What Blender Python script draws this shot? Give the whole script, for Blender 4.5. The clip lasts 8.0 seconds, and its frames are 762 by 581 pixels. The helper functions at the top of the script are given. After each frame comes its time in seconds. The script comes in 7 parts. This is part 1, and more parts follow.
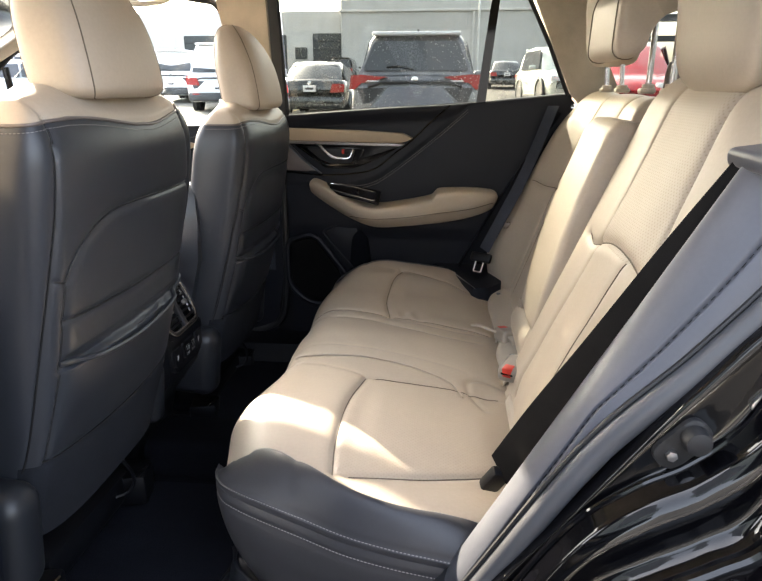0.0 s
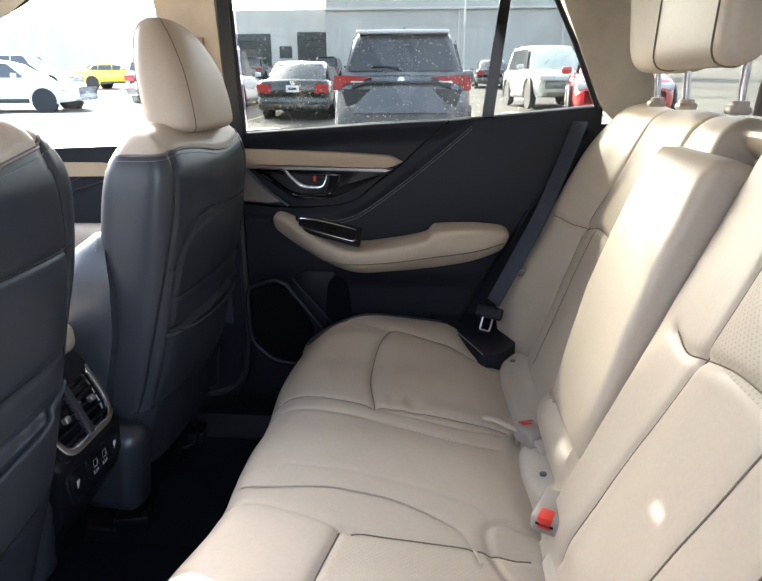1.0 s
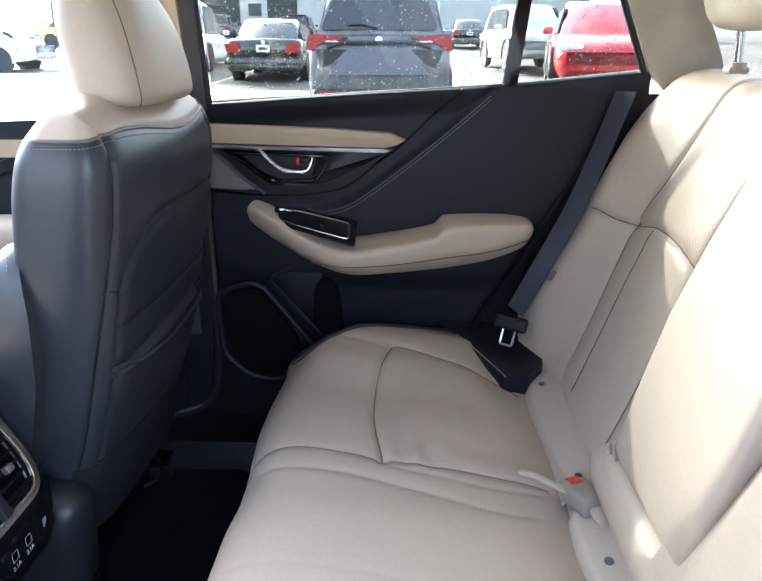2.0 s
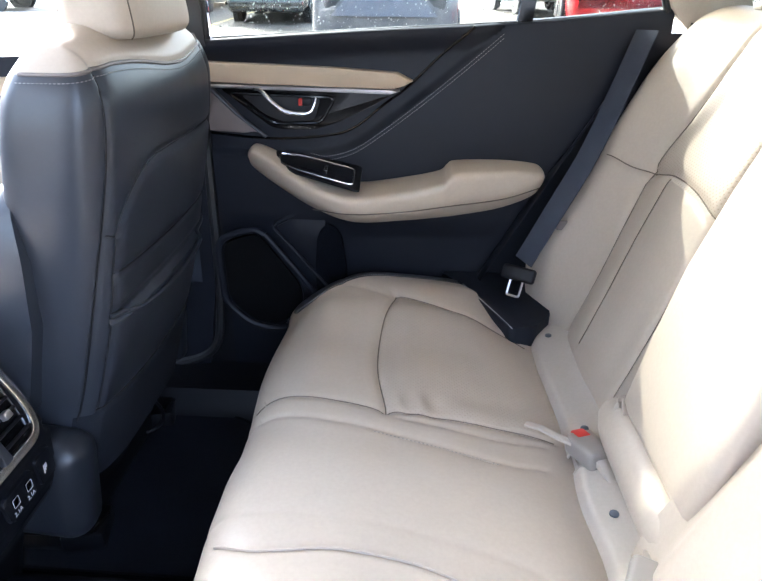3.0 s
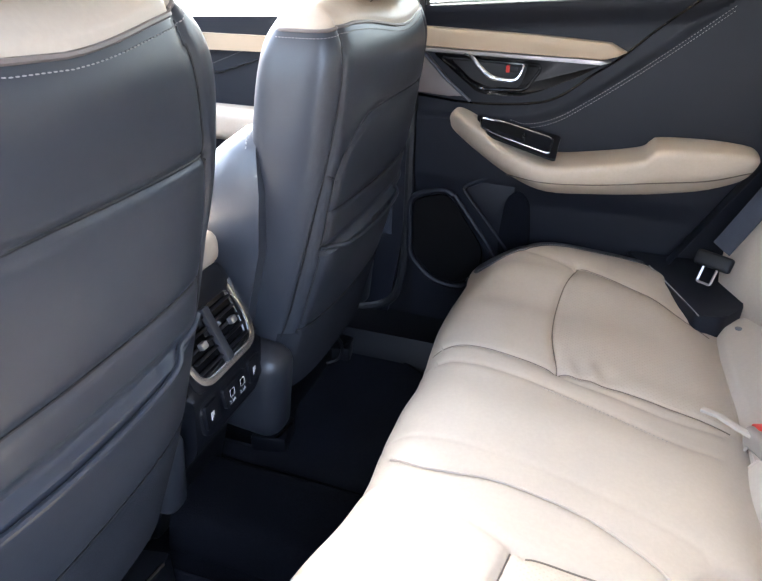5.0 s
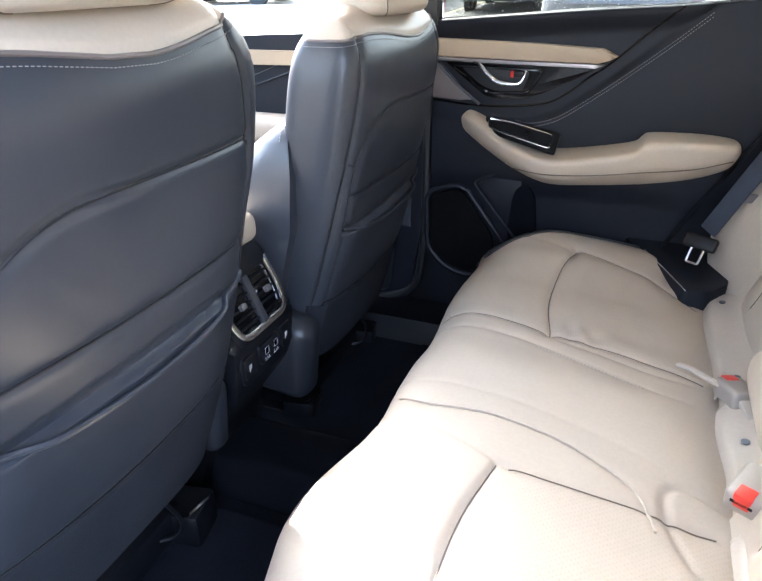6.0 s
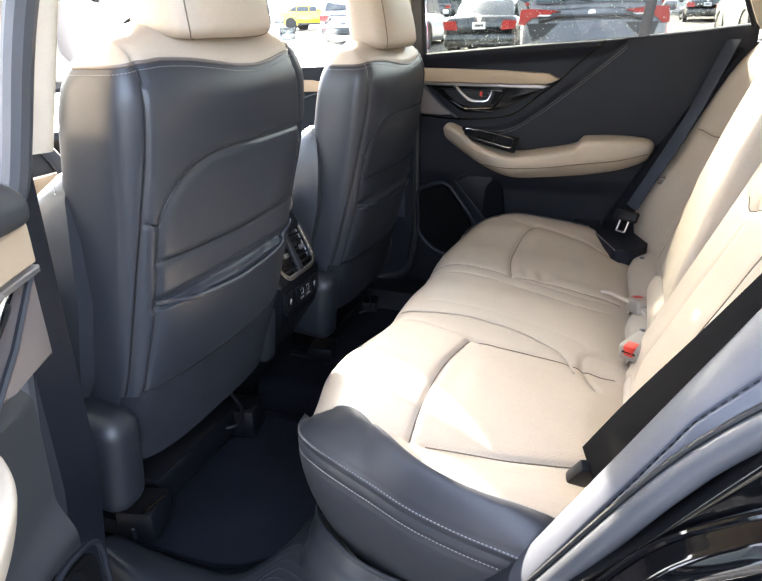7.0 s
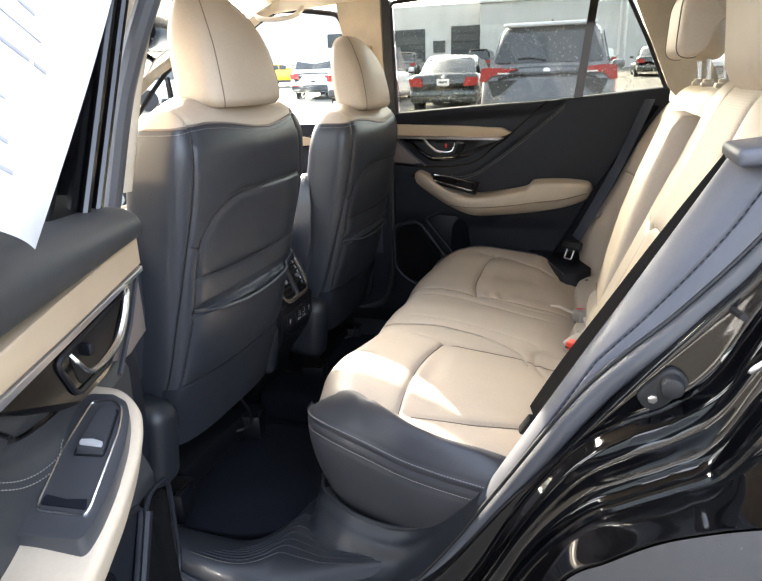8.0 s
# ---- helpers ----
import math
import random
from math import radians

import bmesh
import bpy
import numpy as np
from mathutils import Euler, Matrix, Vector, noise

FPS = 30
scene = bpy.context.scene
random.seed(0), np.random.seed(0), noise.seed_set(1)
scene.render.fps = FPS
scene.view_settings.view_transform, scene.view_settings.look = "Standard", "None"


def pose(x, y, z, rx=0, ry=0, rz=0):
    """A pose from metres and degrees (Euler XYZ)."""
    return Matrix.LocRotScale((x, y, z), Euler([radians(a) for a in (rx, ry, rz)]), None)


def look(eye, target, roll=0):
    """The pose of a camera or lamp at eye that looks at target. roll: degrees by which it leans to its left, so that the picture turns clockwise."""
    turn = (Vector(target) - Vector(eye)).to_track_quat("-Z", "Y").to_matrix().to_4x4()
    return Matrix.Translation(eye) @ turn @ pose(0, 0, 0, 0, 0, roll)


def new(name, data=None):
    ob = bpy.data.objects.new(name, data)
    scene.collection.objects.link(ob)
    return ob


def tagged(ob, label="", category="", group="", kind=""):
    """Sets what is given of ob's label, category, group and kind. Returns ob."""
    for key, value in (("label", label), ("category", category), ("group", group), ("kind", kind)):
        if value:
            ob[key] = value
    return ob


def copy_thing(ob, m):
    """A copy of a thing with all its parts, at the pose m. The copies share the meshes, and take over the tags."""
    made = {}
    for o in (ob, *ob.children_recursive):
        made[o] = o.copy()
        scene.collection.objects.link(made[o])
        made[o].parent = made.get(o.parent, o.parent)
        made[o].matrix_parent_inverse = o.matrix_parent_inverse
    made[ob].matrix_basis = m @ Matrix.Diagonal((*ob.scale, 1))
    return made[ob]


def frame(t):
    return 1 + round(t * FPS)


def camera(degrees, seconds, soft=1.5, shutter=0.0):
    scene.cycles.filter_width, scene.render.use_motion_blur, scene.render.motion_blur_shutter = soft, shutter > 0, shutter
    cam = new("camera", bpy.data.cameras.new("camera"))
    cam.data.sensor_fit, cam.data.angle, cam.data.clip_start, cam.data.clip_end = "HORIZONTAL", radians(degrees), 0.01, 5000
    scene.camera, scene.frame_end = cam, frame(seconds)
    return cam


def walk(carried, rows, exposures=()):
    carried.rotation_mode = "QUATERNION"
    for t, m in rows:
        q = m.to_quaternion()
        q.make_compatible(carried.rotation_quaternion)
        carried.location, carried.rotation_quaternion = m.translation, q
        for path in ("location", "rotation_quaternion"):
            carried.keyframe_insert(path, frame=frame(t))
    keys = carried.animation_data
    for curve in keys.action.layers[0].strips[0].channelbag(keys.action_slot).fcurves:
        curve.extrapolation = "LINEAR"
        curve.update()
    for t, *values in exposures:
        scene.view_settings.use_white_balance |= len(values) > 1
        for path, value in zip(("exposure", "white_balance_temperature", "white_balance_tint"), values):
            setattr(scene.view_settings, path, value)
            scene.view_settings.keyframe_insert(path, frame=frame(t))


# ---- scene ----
# the camera: a phone held at the open rear door, moved in over the seat and back out
cam = camera(62.4, 8.0)
METRES, EYE, TILT, LEAN, TURN = 1.78, 1.30, -18.0, 0.0, 6.0
ROWS = [
    (0.0, 0.0, 0.0, 0.0, 0.0, 0.0, -0.0),
    (0.5, 0.0177, 0.0962, 0.0419, -0.3, 0.13, 0.13),
    (1.0, 0.0073, 0.2313, 0.0912, -1.14, -0.1, 0.46),
    (2.5, -0.0207, 0.4052, 0.1437, -3.94, -5.7, 0.95),
    (3.0, -0.0193, 0.4058, 0.1378, -3.18, -7.86, 0.31),
    (3.5, -0.0186, 0.4043, 0.1362, -0.86, -9.22, -0.9),
    (4.0, -0.0244, 0.3915, 0.1316, 3.19, -9.91, -2.34),
    (4.5, -0.0321, 0.3759, 0.1262, 8.05, -10.41, -3.75),
    (5.0, -0.0394, 0.3666, 0.1228, 12.32, -10.69, -4.81),
    (6.5, 0.032, 0.1825, 0.0603, 15.54, -7.74, -4.25),
    (7.0, 0.051, 0.048, 0.0123, 14.37, -5.43, -3.37),
    (7.5, 0.0659, -0.068, -0.0173, 13.0, -2.91, -2.54),
    (8.0, 0.0708, -0.1049, -0.0213, 11.83, -0.82, -2.07),
]
walk(cam, [(t, pose(0, -1.36, EYE, TILT, LEAN, TURN) @ pose(METRES * x, METRES * y, METRES * z, 90 + pitch, roll, yaw)) for t, x, y, z, yaw, pitch, roll in ROWS],
     exposures=[(0.0, 3.85, 6700, 11), (1.0, 4.0, 5850, 11), (2.5, 4.65, 5400, 12), (3.5, 4.97, 5550, 12), (4.5, 5.07, 5700, 12), (5.0, 5.15, 5700, 12), (6.5, 4.82, 5650, 11), (7.2, 4.55, 6350, 11), (8.0, 4.22, 6500, 10)])

# winter sun, low, ahead of the car and on its far side
SUN_EL, SUN_AZ = 25.0, 132.0      # azimuth: degrees from +x towards +y
world = bpy.data.worlds.new("sky")
scene.world = world
world.use_nodes = True
wn = world.node_tree
wn.nodes.clear()
w_out = wn.nodes.new("ShaderNodeOutputWorld")
w_bg = wn.nodes.new("ShaderNodeBackground")
w_sky = wn.nodes.new("ShaderNodeTexSky")
w_sky.sky_type = 'NISHITA'
w_sky.sun_disc = False
w_sky.sun_elevation = radians(SUN_EL)
w_sky.sun_rotation = radians(90 - SUN_AZ)
w_sky.air_density, w_sky.dust_density, w_sky.ozone_density = 1.0, 6.0, 1.0
w_bg.inputs["Strength"].default_value = 0.15
w_haze = wn.nodes.new("ShaderNodeHueSaturation")      # thin haze takes colour out of the sky
w_haze.inputs["Saturation"].default_value = 0.55
wn.links.new(w_sky.outputs["Color"], w_haze.inputs["Color"])
wn.links.new(w_haze.outputs["Color"], w_bg.inputs["Color"])
wn.links.new(w_bg.outputs["Background"], w_out.inputs["Surface"])

sun_dir = Vector((math.cos(radians(SUN_AZ)) * math.cos(radians(SUN_EL)), math.sin(radians(SUN_AZ)) * math.cos(radians(SUN_EL)), math.sin(radians(SUN_EL))))
sun = new("sun", bpy.data.lights.new("sun", 'SUN'))
sun.data.energy = 1.9
sun.data.angle = radians(0.7)
sun.data.color = (1.0, 0.90, 0.72)
sun.matrix_world = look(sun_dir * 50, (0, 0, 0))


# ---- small tools ----
def link_mesh(name, bm, mat, smooth=35, recalc=True):
    if recalc:
        bmesh.ops.recalc_face_normals(bm, faces=bm.faces[:])
    me = bpy.data.meshes.new(name)
    bm.to_mesh(me)
    bm.free()
    for p in me.polygons:
        p.use_smooth = True
    me.set_sharp_from_angle(angle=radians(smooth))
    if mat:
        me.materials.append(mat)
    return new(name, me)


def part(name, bm, mat, parent, label="", smooth=35, recalc=True):
    ob = link_mesh(name, bm, mat, smooth, recalc)
    if parent:
        ob.parent = parent
        ob.matrix_parent_inverse = parent.matrix_basis.inverted()
    return tagged(ob, label)


def thing(name, at, label, category, group="", kind=""):
    ob = new(name)
    ob.empty_display_size = 0.05
    ob.matrix_basis = Matrix.Translation(at)
    return tagged(ob, label, category, group, kind)


def solo(name, bm, mat, label, category, group="", kind="", smooth=35, recalc=True):
    return tagged(link_mesh(name, bm, mat, smooth, recalc), label, category, group, kind)


def spline(ctrl, n, closed=False):
    """n samples along a smooth curve through the control points."""
    c = [Vector(p) for p in ctrl]
    m = len(c) if closed else len(c) - 1
    out = []
    for k in range(n):
        f = k / n * m if closed else k / (n - 1) * m
        i = min(int(f), m - 1)
        u = f - i
        if closed:
            p0, p1, p2, p3 = c[(i - 1) % m], c[i % m], c[(i + 1) % m], c[(i + 2) % m]
        else:
            p1, p2 = c[i], c[i + 1]
            p0 = c[i - 1] if i else p1 * 2 - p2
            p3 = c[i + 2] if i + 2 < len(c) else p2 * 2 - p1
        out.append(0.5 * (2 * p1 + (p2 - p0) * u + (2 * p0 - 5 * p1 + 4 * p2 - p3) * u * u + (3 * p1 - p0 - 3 * p2 + p3) * u ** 3))
    return out


def lerp(a, b, u):
    return a + (b - a) * u


def table(x, pairs):
    """Smooth look-up in (x, y) pairs."""
    xs, ys = [p[0] for p in pairs], [p[1] for p in pairs]
    if x <= xs[0]:
        return ys[0]
    if x >= xs[-1]:
        return ys[-1]
    i = max(k for k in range(len(xs)) if xs[k] <= x)
    u = (x - xs[i]) / (xs[i + 1] - xs[i])
    m = [0.0] * len(xs)
    for k in range(len(xs)):
        a, b = max(k - 1, 0), min(k + 1, len(xs) - 1)
        m[k] = (ys[b] - ys[a]) / (xs[b] - xs[a])
    h = xs[i + 1] - xs[i]
    return ((1 + 2 * u) * (1 - u) ** 2 * ys[i] + u * (1 - u) ** 2 * h * m[i] + u * u * (3 - 2 * u) * ys[i + 1] + u * u * (u - 1) * h * m[i + 1])


def smoothstep(a, b, x):
    u = min(max((x - a) / (b - a), 0.0), 1.0)
    return u * u * (3 - 2 * u)


def tube(path, r, n=8, closed=False, flat=None, up=None, bm=None):
    """A round cord along a path; flat=(wide, thick) makes a strap whose wide side lies along up x path."""
    bm = bm or bmesh.new()
    pts = [Vector(p) for p in path]
    rings = []
    ref = Vector(up) if up else Vector((0.13, 0.27, 0.95))
    for i, p in enumerate(pts):
        a = pts[i - 1] if (i or closed) else p
        b = pts[(i + 1) % len(pts)] if (i + 1 < len(pts) or closed) else p
        d = (b - a).normalized()
        s = d.cross(ref)
        if s.length < 1e-4:
            s = d.cross(Vector((1, 0, 0)))
        s.normalize()
        if not up:
            ref = s.cross(d)
        w = s.cross(d).normalized()
        rad = r[i] if isinstance(r, (list, tuple)) else r
        ring = []
        for k in range(n):
            t = 2 * math.pi * (k + 0.5) / n
            if flat:
                cx, cy = math.cos(t), math.sin(t)
                cx, cy = math.copysign(abs(cx) ** 0.35, cx), math.copysign(abs(cy) ** 0.35, cy)
                ring.append(bm.verts.new(p + s * flat[0] / 2 * cx + w * flat[1] / 2 * cy))
            else:
                ring.append(bm.verts.new(p + s * rad * math.cos(t) + w * rad * math.sin(t)))
        rings.append(ring)
    m = len(rings)
    for i in range(m if closed else m - 1):
        a, b = rings[i], rings[(i + 1) % m]
        for k in range(n):
            bm.faces.new((a[k], a[(k + 1) % n], b[(k + 1) % n], b[k]))
    if not closed:
        bm.faces.new(rings[0][::-1])
        bm.faces.new(rings[-1])
    return bm


def loft(rings, closed=True, cap=True, bm=None):
    bm = bm or bmesh.new()
    vs = [[bm.verts.new(p) for p in ring] for ring in rings]
    n = len(vs[0])
    for a, b in zip(vs, vs[1:]):
        for k in range(n if closed else n - 1):
            bm.faces.new((a[k], a[(k + 1) % n], b[(k + 1) % n], b[k]))
    if cap and closed:
        bm.faces.new(vs[0][::-1])
        bm.faces.new(vs[-1])
    return bm


def grid(fn, nu, nv, keys=None, flip=False):
    """A surface fn(u, v), u and v from 0 to 1; with keys(u, v) one bmesh for each key."""
    pts = [[Vector(fn(i / nu, j / nv)) for j in range(nv + 1)] for i in range(nu + 1)]
    out, seen = {}, {}
    for i in range(nu):
        for j in range(nv):
            k = keys((i + 0.5) / nu, (j + 0.5) / nv) if keys else 0
            if k is None:
                continue
            bm = out.setdefault(k, bmesh.new())
            vs = seen.setdefault(k, {})
            q = []
            for a, b in ((i, j), (i + 1, j), (i + 1, j + 1), (i, j + 1)):
                if (a, b) not in vs:
                    vs[a, b] = bm.verts.new(pts[a][b])
                q.append(vs[a, b])
            bm.faces.new(q[::-1] if flip else q)
    return out if keys else out[0]


def slab(outline, place, d0, d1, bevel=0.0, seg=2, bm=None):
    """A plate with the given outline (a, b), from depth d0 to d1; place(a, b, depth) puts it into the world. Its d1 rim is rounded."""
    own = bmesh.new()
    lo = [own.verts.new((a, b, 0.0)) for a, b in outline]
    hi = [own.verts.new((a, b, d1 - d0)) for a, b in outline]
    n = len(lo)
    own.faces.new(lo[::-1])
    top = own.faces.new(hi)
    for k in range(n):
        own.faces.new((lo[k], lo[(k + 1) % n], hi[(k + 1) % n], hi[k]))
    if bevel:
        bmesh.ops.bevel(own, geom=list(top.edges), offset=bevel, segments=seg, profile=0.6, affect='EDGES', clamp_overlap=True)
    for v in own.verts:
        v.co = Vector(place(v.co.x, v.co.y, d0 + v.co.z))
    if bm is None:
        return own
    me = bpy.data.meshes.new("tmp")
    own.to_mesh(me)
    own.free()
    bm.from_mesh(me)
    bpy.data.meshes.remove(me)
    return bm


def rounded(outline, r, n=4):
    """The outline (a, b) with its corners rounded."""
    out = []
    m = len(outline)
    for i in range(m):
        p, a, b = Vector(outline[i]), Vector(outline[i - 1]), Vector(outline[(i + 1) % m])
        ra = min(r, (a - p).length * 0.45)
        rb = min(r, (b - p).length * 0.45)
        s, e = p + (a - p).normalized() * ra, p + (b - p).normalized() * rb
        for k in range(n + 1):
            u = k / n
            out.append(tuple((1 - u) ** 2 * s + 2 * u * (1 - u) * p + u * u * e))
    return out


def rbox(size, m=None, r=0.01, seg=2, bm=None):
    """A box with rounded edges, about its middle, at the pose m."""
    own = bmesh.new()
    bmesh.ops.create_cube(own, size=1.0)
    for v in own.verts:
        v.co = Vector((v.co.x * size[0], v.co.y * size[1], v.co.z * size[2]))
    if r:
        bmesh.ops.bevel(own, geom=own.edges[:], offset=min(r, min(size) * 0.48), segments=seg, profile=0.5, affect='EDGES')
    if m is not None:
        own.transform(m)
    if bm is None:
        return own
    me = bpy.data.meshes.new("tmp")
    own.to_mesh(me)
    own.free()
    bm.from_mesh(me)
    bpy.data.meshes.remove(me)
    return bm


def disc(r, depth, m, n=20, bevel=0.0, bm=None):
    own = slab([(r * math.cos(2 * math.pi * k / n), r * math.sin(2 * math.pi * k / n)) for k in range(n)], lambda a, b, d: m @ Vector((a, b, d)), 0, depth, bevel, 2, bm)
    return own


def stitches(path, step=0.006, length=0.0036, r=0.0006):
    """Short threads along a path, one mesh."""
    bm = bmesh.new()
    pts = [Vector(p) for p in path]
    left = step * 0.5
    for a, b in zip(pts, pts[1:]):
        seg = (b - a).length
        d = (b - a) / max(seg, 1e-9)
        while left < seg:
            c = a + d * left
            tube([c - d * length / 2, c - d * length * 0.3 + Vector((0, 0, 0)), c + d * length * 0.3, c + d * length / 2], [r * 0.4, r, r, r * 0.4], 4, bm=bm)
            left += step
        left -= seg
    return bm


def dist_to(path, x, y):
    """The distance of (x, y) from a polyline given as a numpy array."""
    a, b = path[:-1], path[1:]
    d = b - a
    p = np.array((x, y))
    t = np.clip(((p - a) * d).sum(1) / np.maximum((d * d).sum(1), 1e-12), 0, 1)
    q = a + d * t[:, None] - p
    return math.sqrt((q * q).sum(1).min())


def line2(ctrl, n=40):
    return np.array([tuple(p)[:2] for p in spline([(a, b, 0) for a, b in ctrl], n)])


class Seams:
    """Grooves along lines of a panel: lines of (path, depth, width)."""

    def __init__(self, *lines):
        self.lines = [(p, d, w, p[:, 0].min() - 4 * w, p[:, 0].max() + 4 * w, p[:, 1].min() - 4 * w, p[:, 1].max() + 4 * w) for p, d, w in lines]

    def at(self, x, y):
        g = 0.0
        for p, d, w, x0, x1, y0, y1 in self.lines:
            if x0 < x < x1 and y0 < y < y1:
                s = dist_to(p, x, y) / w
                if s < 4:
                    g += d * (0.75 / (1 + (s * s) ** 1.5) + 0.25 * math.exp(-s * s * 0.15))
        return g


# ---- materials ----
def mat_base(name, rough=0.5, metal=0.0, spec=0.5):
    m = bpy.data.materials.new(name)
    m.use_nodes = True
    nt = m.node_tree
    b = nt.nodes["Principled BSDF"]
    b.inputs["Roughness"].default_value = rough
    b.inputs["Metallic"].default_value = metal
    b.inputs["Specular IOR Level"].default_value = spec
    return m, nt, b


def noise_node(nt, scale, detail=4.0, rough=0.55, stretch=None, world_space=False):
    n = nt.nodes.new("ShaderNodeTexNoise")
    n.inputs["Scale"].default_value = scale
    n.inputs["Detail"].default_value = detail
    n.inputs["Roughness"].default_value = rough
    tc = nt.nodes.new("ShaderNodeTexCoord")
    src = tc.outputs["Object"]
    if stretch:
        mp = nt.nodes.new("ShaderNodeMapping")
        mp.inputs["Scale"].default_value = stretch
        nt.links.new(src, mp.inputs["Vector"])
        src = mp.outputs["Vector"]
    nt.links.new(src, n.inputs["Vector"])
    return n


def ramp(nt, src, c0, c1, p0=0.3, p1=0.7):
    r = nt.nodes.new("ShaderNodeValToRGB")
    r.color_ramp.elements[0].position, r.color_ramp.elements[1].position = p0, p1
    r.color_ramp.elements[0].color, r.color_ramp.elements[1].color = (*c0, 1), (*c1, 1)
    nt.links.new(src, r.inputs["Fac"])
    return r


def mixed(nt, kind, fac, a, b):
    n = nt.nodes.new("ShaderNodeMix")
    n.data_type, n.blend_type = 'RGBA', kind
    if isinstance(fac, (int, float)):
        n.inputs[0].default_value = fac
    else:
        nt.links.new(fac, n.inputs[0])
    nt.links.new(a, n.inputs[6])
    nt.links.new(b, n.inputs[7])
    return n.outputs[2]


def bump(nt, b, height, strength, distance, before=None):
    n = nt.nodes.new("ShaderNodeBump")
    n.inputs["Strength"].default_value = strength
    n.inputs["Distance"].default_value = distance
    nt.links.new(height, n.inputs["Height"])
    if before:
        nt.links.new(before.outputs["Normal"], n.inputs["Normal"])
    nt.links.new(n.outputs["Normal"], b.inputs["Normal"])
    return n


def leather(name, c0, c1, rough=0.5, grain=900, wrinkle=0.0006, perforated=None, spec=0.4):
    m, nt, b = mat_base(name, rough, 0, spec)
    big = noise_node(nt, 5, 5)
    col = ramp(nt, big.outputs["Fac"], c0, c1)
    fine = noise_node(nt, 180, 3)
    fr = ramp(nt, fine.outputs["Fac"], (0.965, 0.965, 0.965), (1.02, 1.02, 1.02))
    out = mixed(nt, 'MULTIPLY', 1.0, col.outputs["Color"], fr.outputs["Color"])
    cells = nt.nodes.new("ShaderNodeTexVoronoi")
    cells.feature = 'DISTANCE_TO_EDGE'
    cells.inputs["Scale"].default_value = grain
    tc = nt.nodes.new("ShaderNodeTexCoord")
    nt.links.new(tc.outputs["Object"], cells.inputs["Vector"])
    n1 = bump(nt, b, cells.outputs["Distance"], 0.16, 0.0003)
    soft = noise_node(nt, 22, 3)
    n2 = bump(nt, b, soft.outputs["Fac"], 0.25, wrinkle * 2, n1)
    if perforated:
        # rows of punched holes, laid in the plane of the panel
        dots = nt.nodes.new("ShaderNodeTexVoronoi")
        dots.voronoi_dimensions = '2D'
        dots.inputs["Scale"].default_value = 175
        dots.inputs["Randomness"].default_value = 0.0
        sep, com = nt.nodes.new("ShaderNodeSeparateXYZ"), nt.nodes.new("ShaderNodeCombineXYZ")
        nt.links.new(tc.outputs["Object"], sep.inputs[0])
        nt.links.new(sep.outputs[perforated], com.inputs[0])
        nt.links.new(sep.outputs["Y"], com.inputs[1])
        turn = nt.nodes.new("ShaderNodeMapping")
        turn.inputs["Rotation"].default_value = (0, 0, radians(45))
        nt.links.new(com.outputs[0], turn.inputs["Vector"])
        nt.links.new(turn.outputs["Vector"], dots.inputs["Vector"])
        hole = ramp(nt, dots.outputs["Distance"], (0.42, 0.38, 0.33), (1, 1, 1), 0.15, 0.24)
        out = mixed(nt, 'MULTIPLY', 0.15 if perforated == "X" else 0.42, out, hole.outputs["Color"])
        bump(nt, b, hole.outputs["Color"], 0.35, 0.0005, n2)
    rr = nt.nodes.new("ShaderNodeMapRange")
    rr.inputs["To Min"].default_value, rr.inputs["To Max"].default_value = rough - 0.08, rough + 0.10
    nt.links.new(big.outputs["Fac"], rr.inputs["Value"])
    nt.links.new(rr.outputs["Result"], b.inputs["Roughness"])
    nt.links.new(out, b.inputs["Base Color"])
    return m


def plastic(name, c, rough=0.5, grain=700, var=0.12, depth=0.0003, metal=0.0, spec=0.5):
    m, nt, b = mat_base(name, rough, metal, spec)
    big = noise_node(nt, 9, 6)
    col = ramp(nt, big.outputs["Fac"], tuple(v * (1 - var) for v in c), tuple(v * (1 + var) for v in c))
    nt.links.new(col.outputs["Color"], b.inputs["Base Color"])
    if grain:
        g = noise_node(nt, grain, 2)
        bump(nt, b, g.outputs["Fac"], 0.35, depth)
    rr = nt.nodes.new("ShaderNodeMapRange")
    rr.inputs["To Min"].default_value, rr.inputs["To Max"].default_value = max(rough - 0.06, 0.01), rough + 0.08
    nt.links.new(big.outputs["Fac"], rr.inputs["Value"])
    nt.links.new(rr.outputs["Result"], b.inputs["Roughness"])
    return m


def cloth(name, c, scale=500, depth=0.002, var=0.3):
    m, nt, b = mat_base(name, 0.95, 0, 0.08)
    f = noise_node(nt, scale, 4, 0.7)
    g = noise_node(nt, 7, 5)
    c1 = ramp(nt, f.outputs["Fac"], tuple(v * (1 - var) for v in c), tuple(v * (1 + var) for v in c))
    c2 = ramp(nt, g.outputs["Fac"], (0.75, 0.75, 0.75), (1.15, 1.15, 1.15))
    nt.links.new(mixed(nt, 'MULTIPLY', 1.0, c1.outputs["Color"], c2.outputs["Color"]), b.inputs["Base Color"])
    bump(nt, b, f.outputs["Fac"], 0.8, depth)
    return m


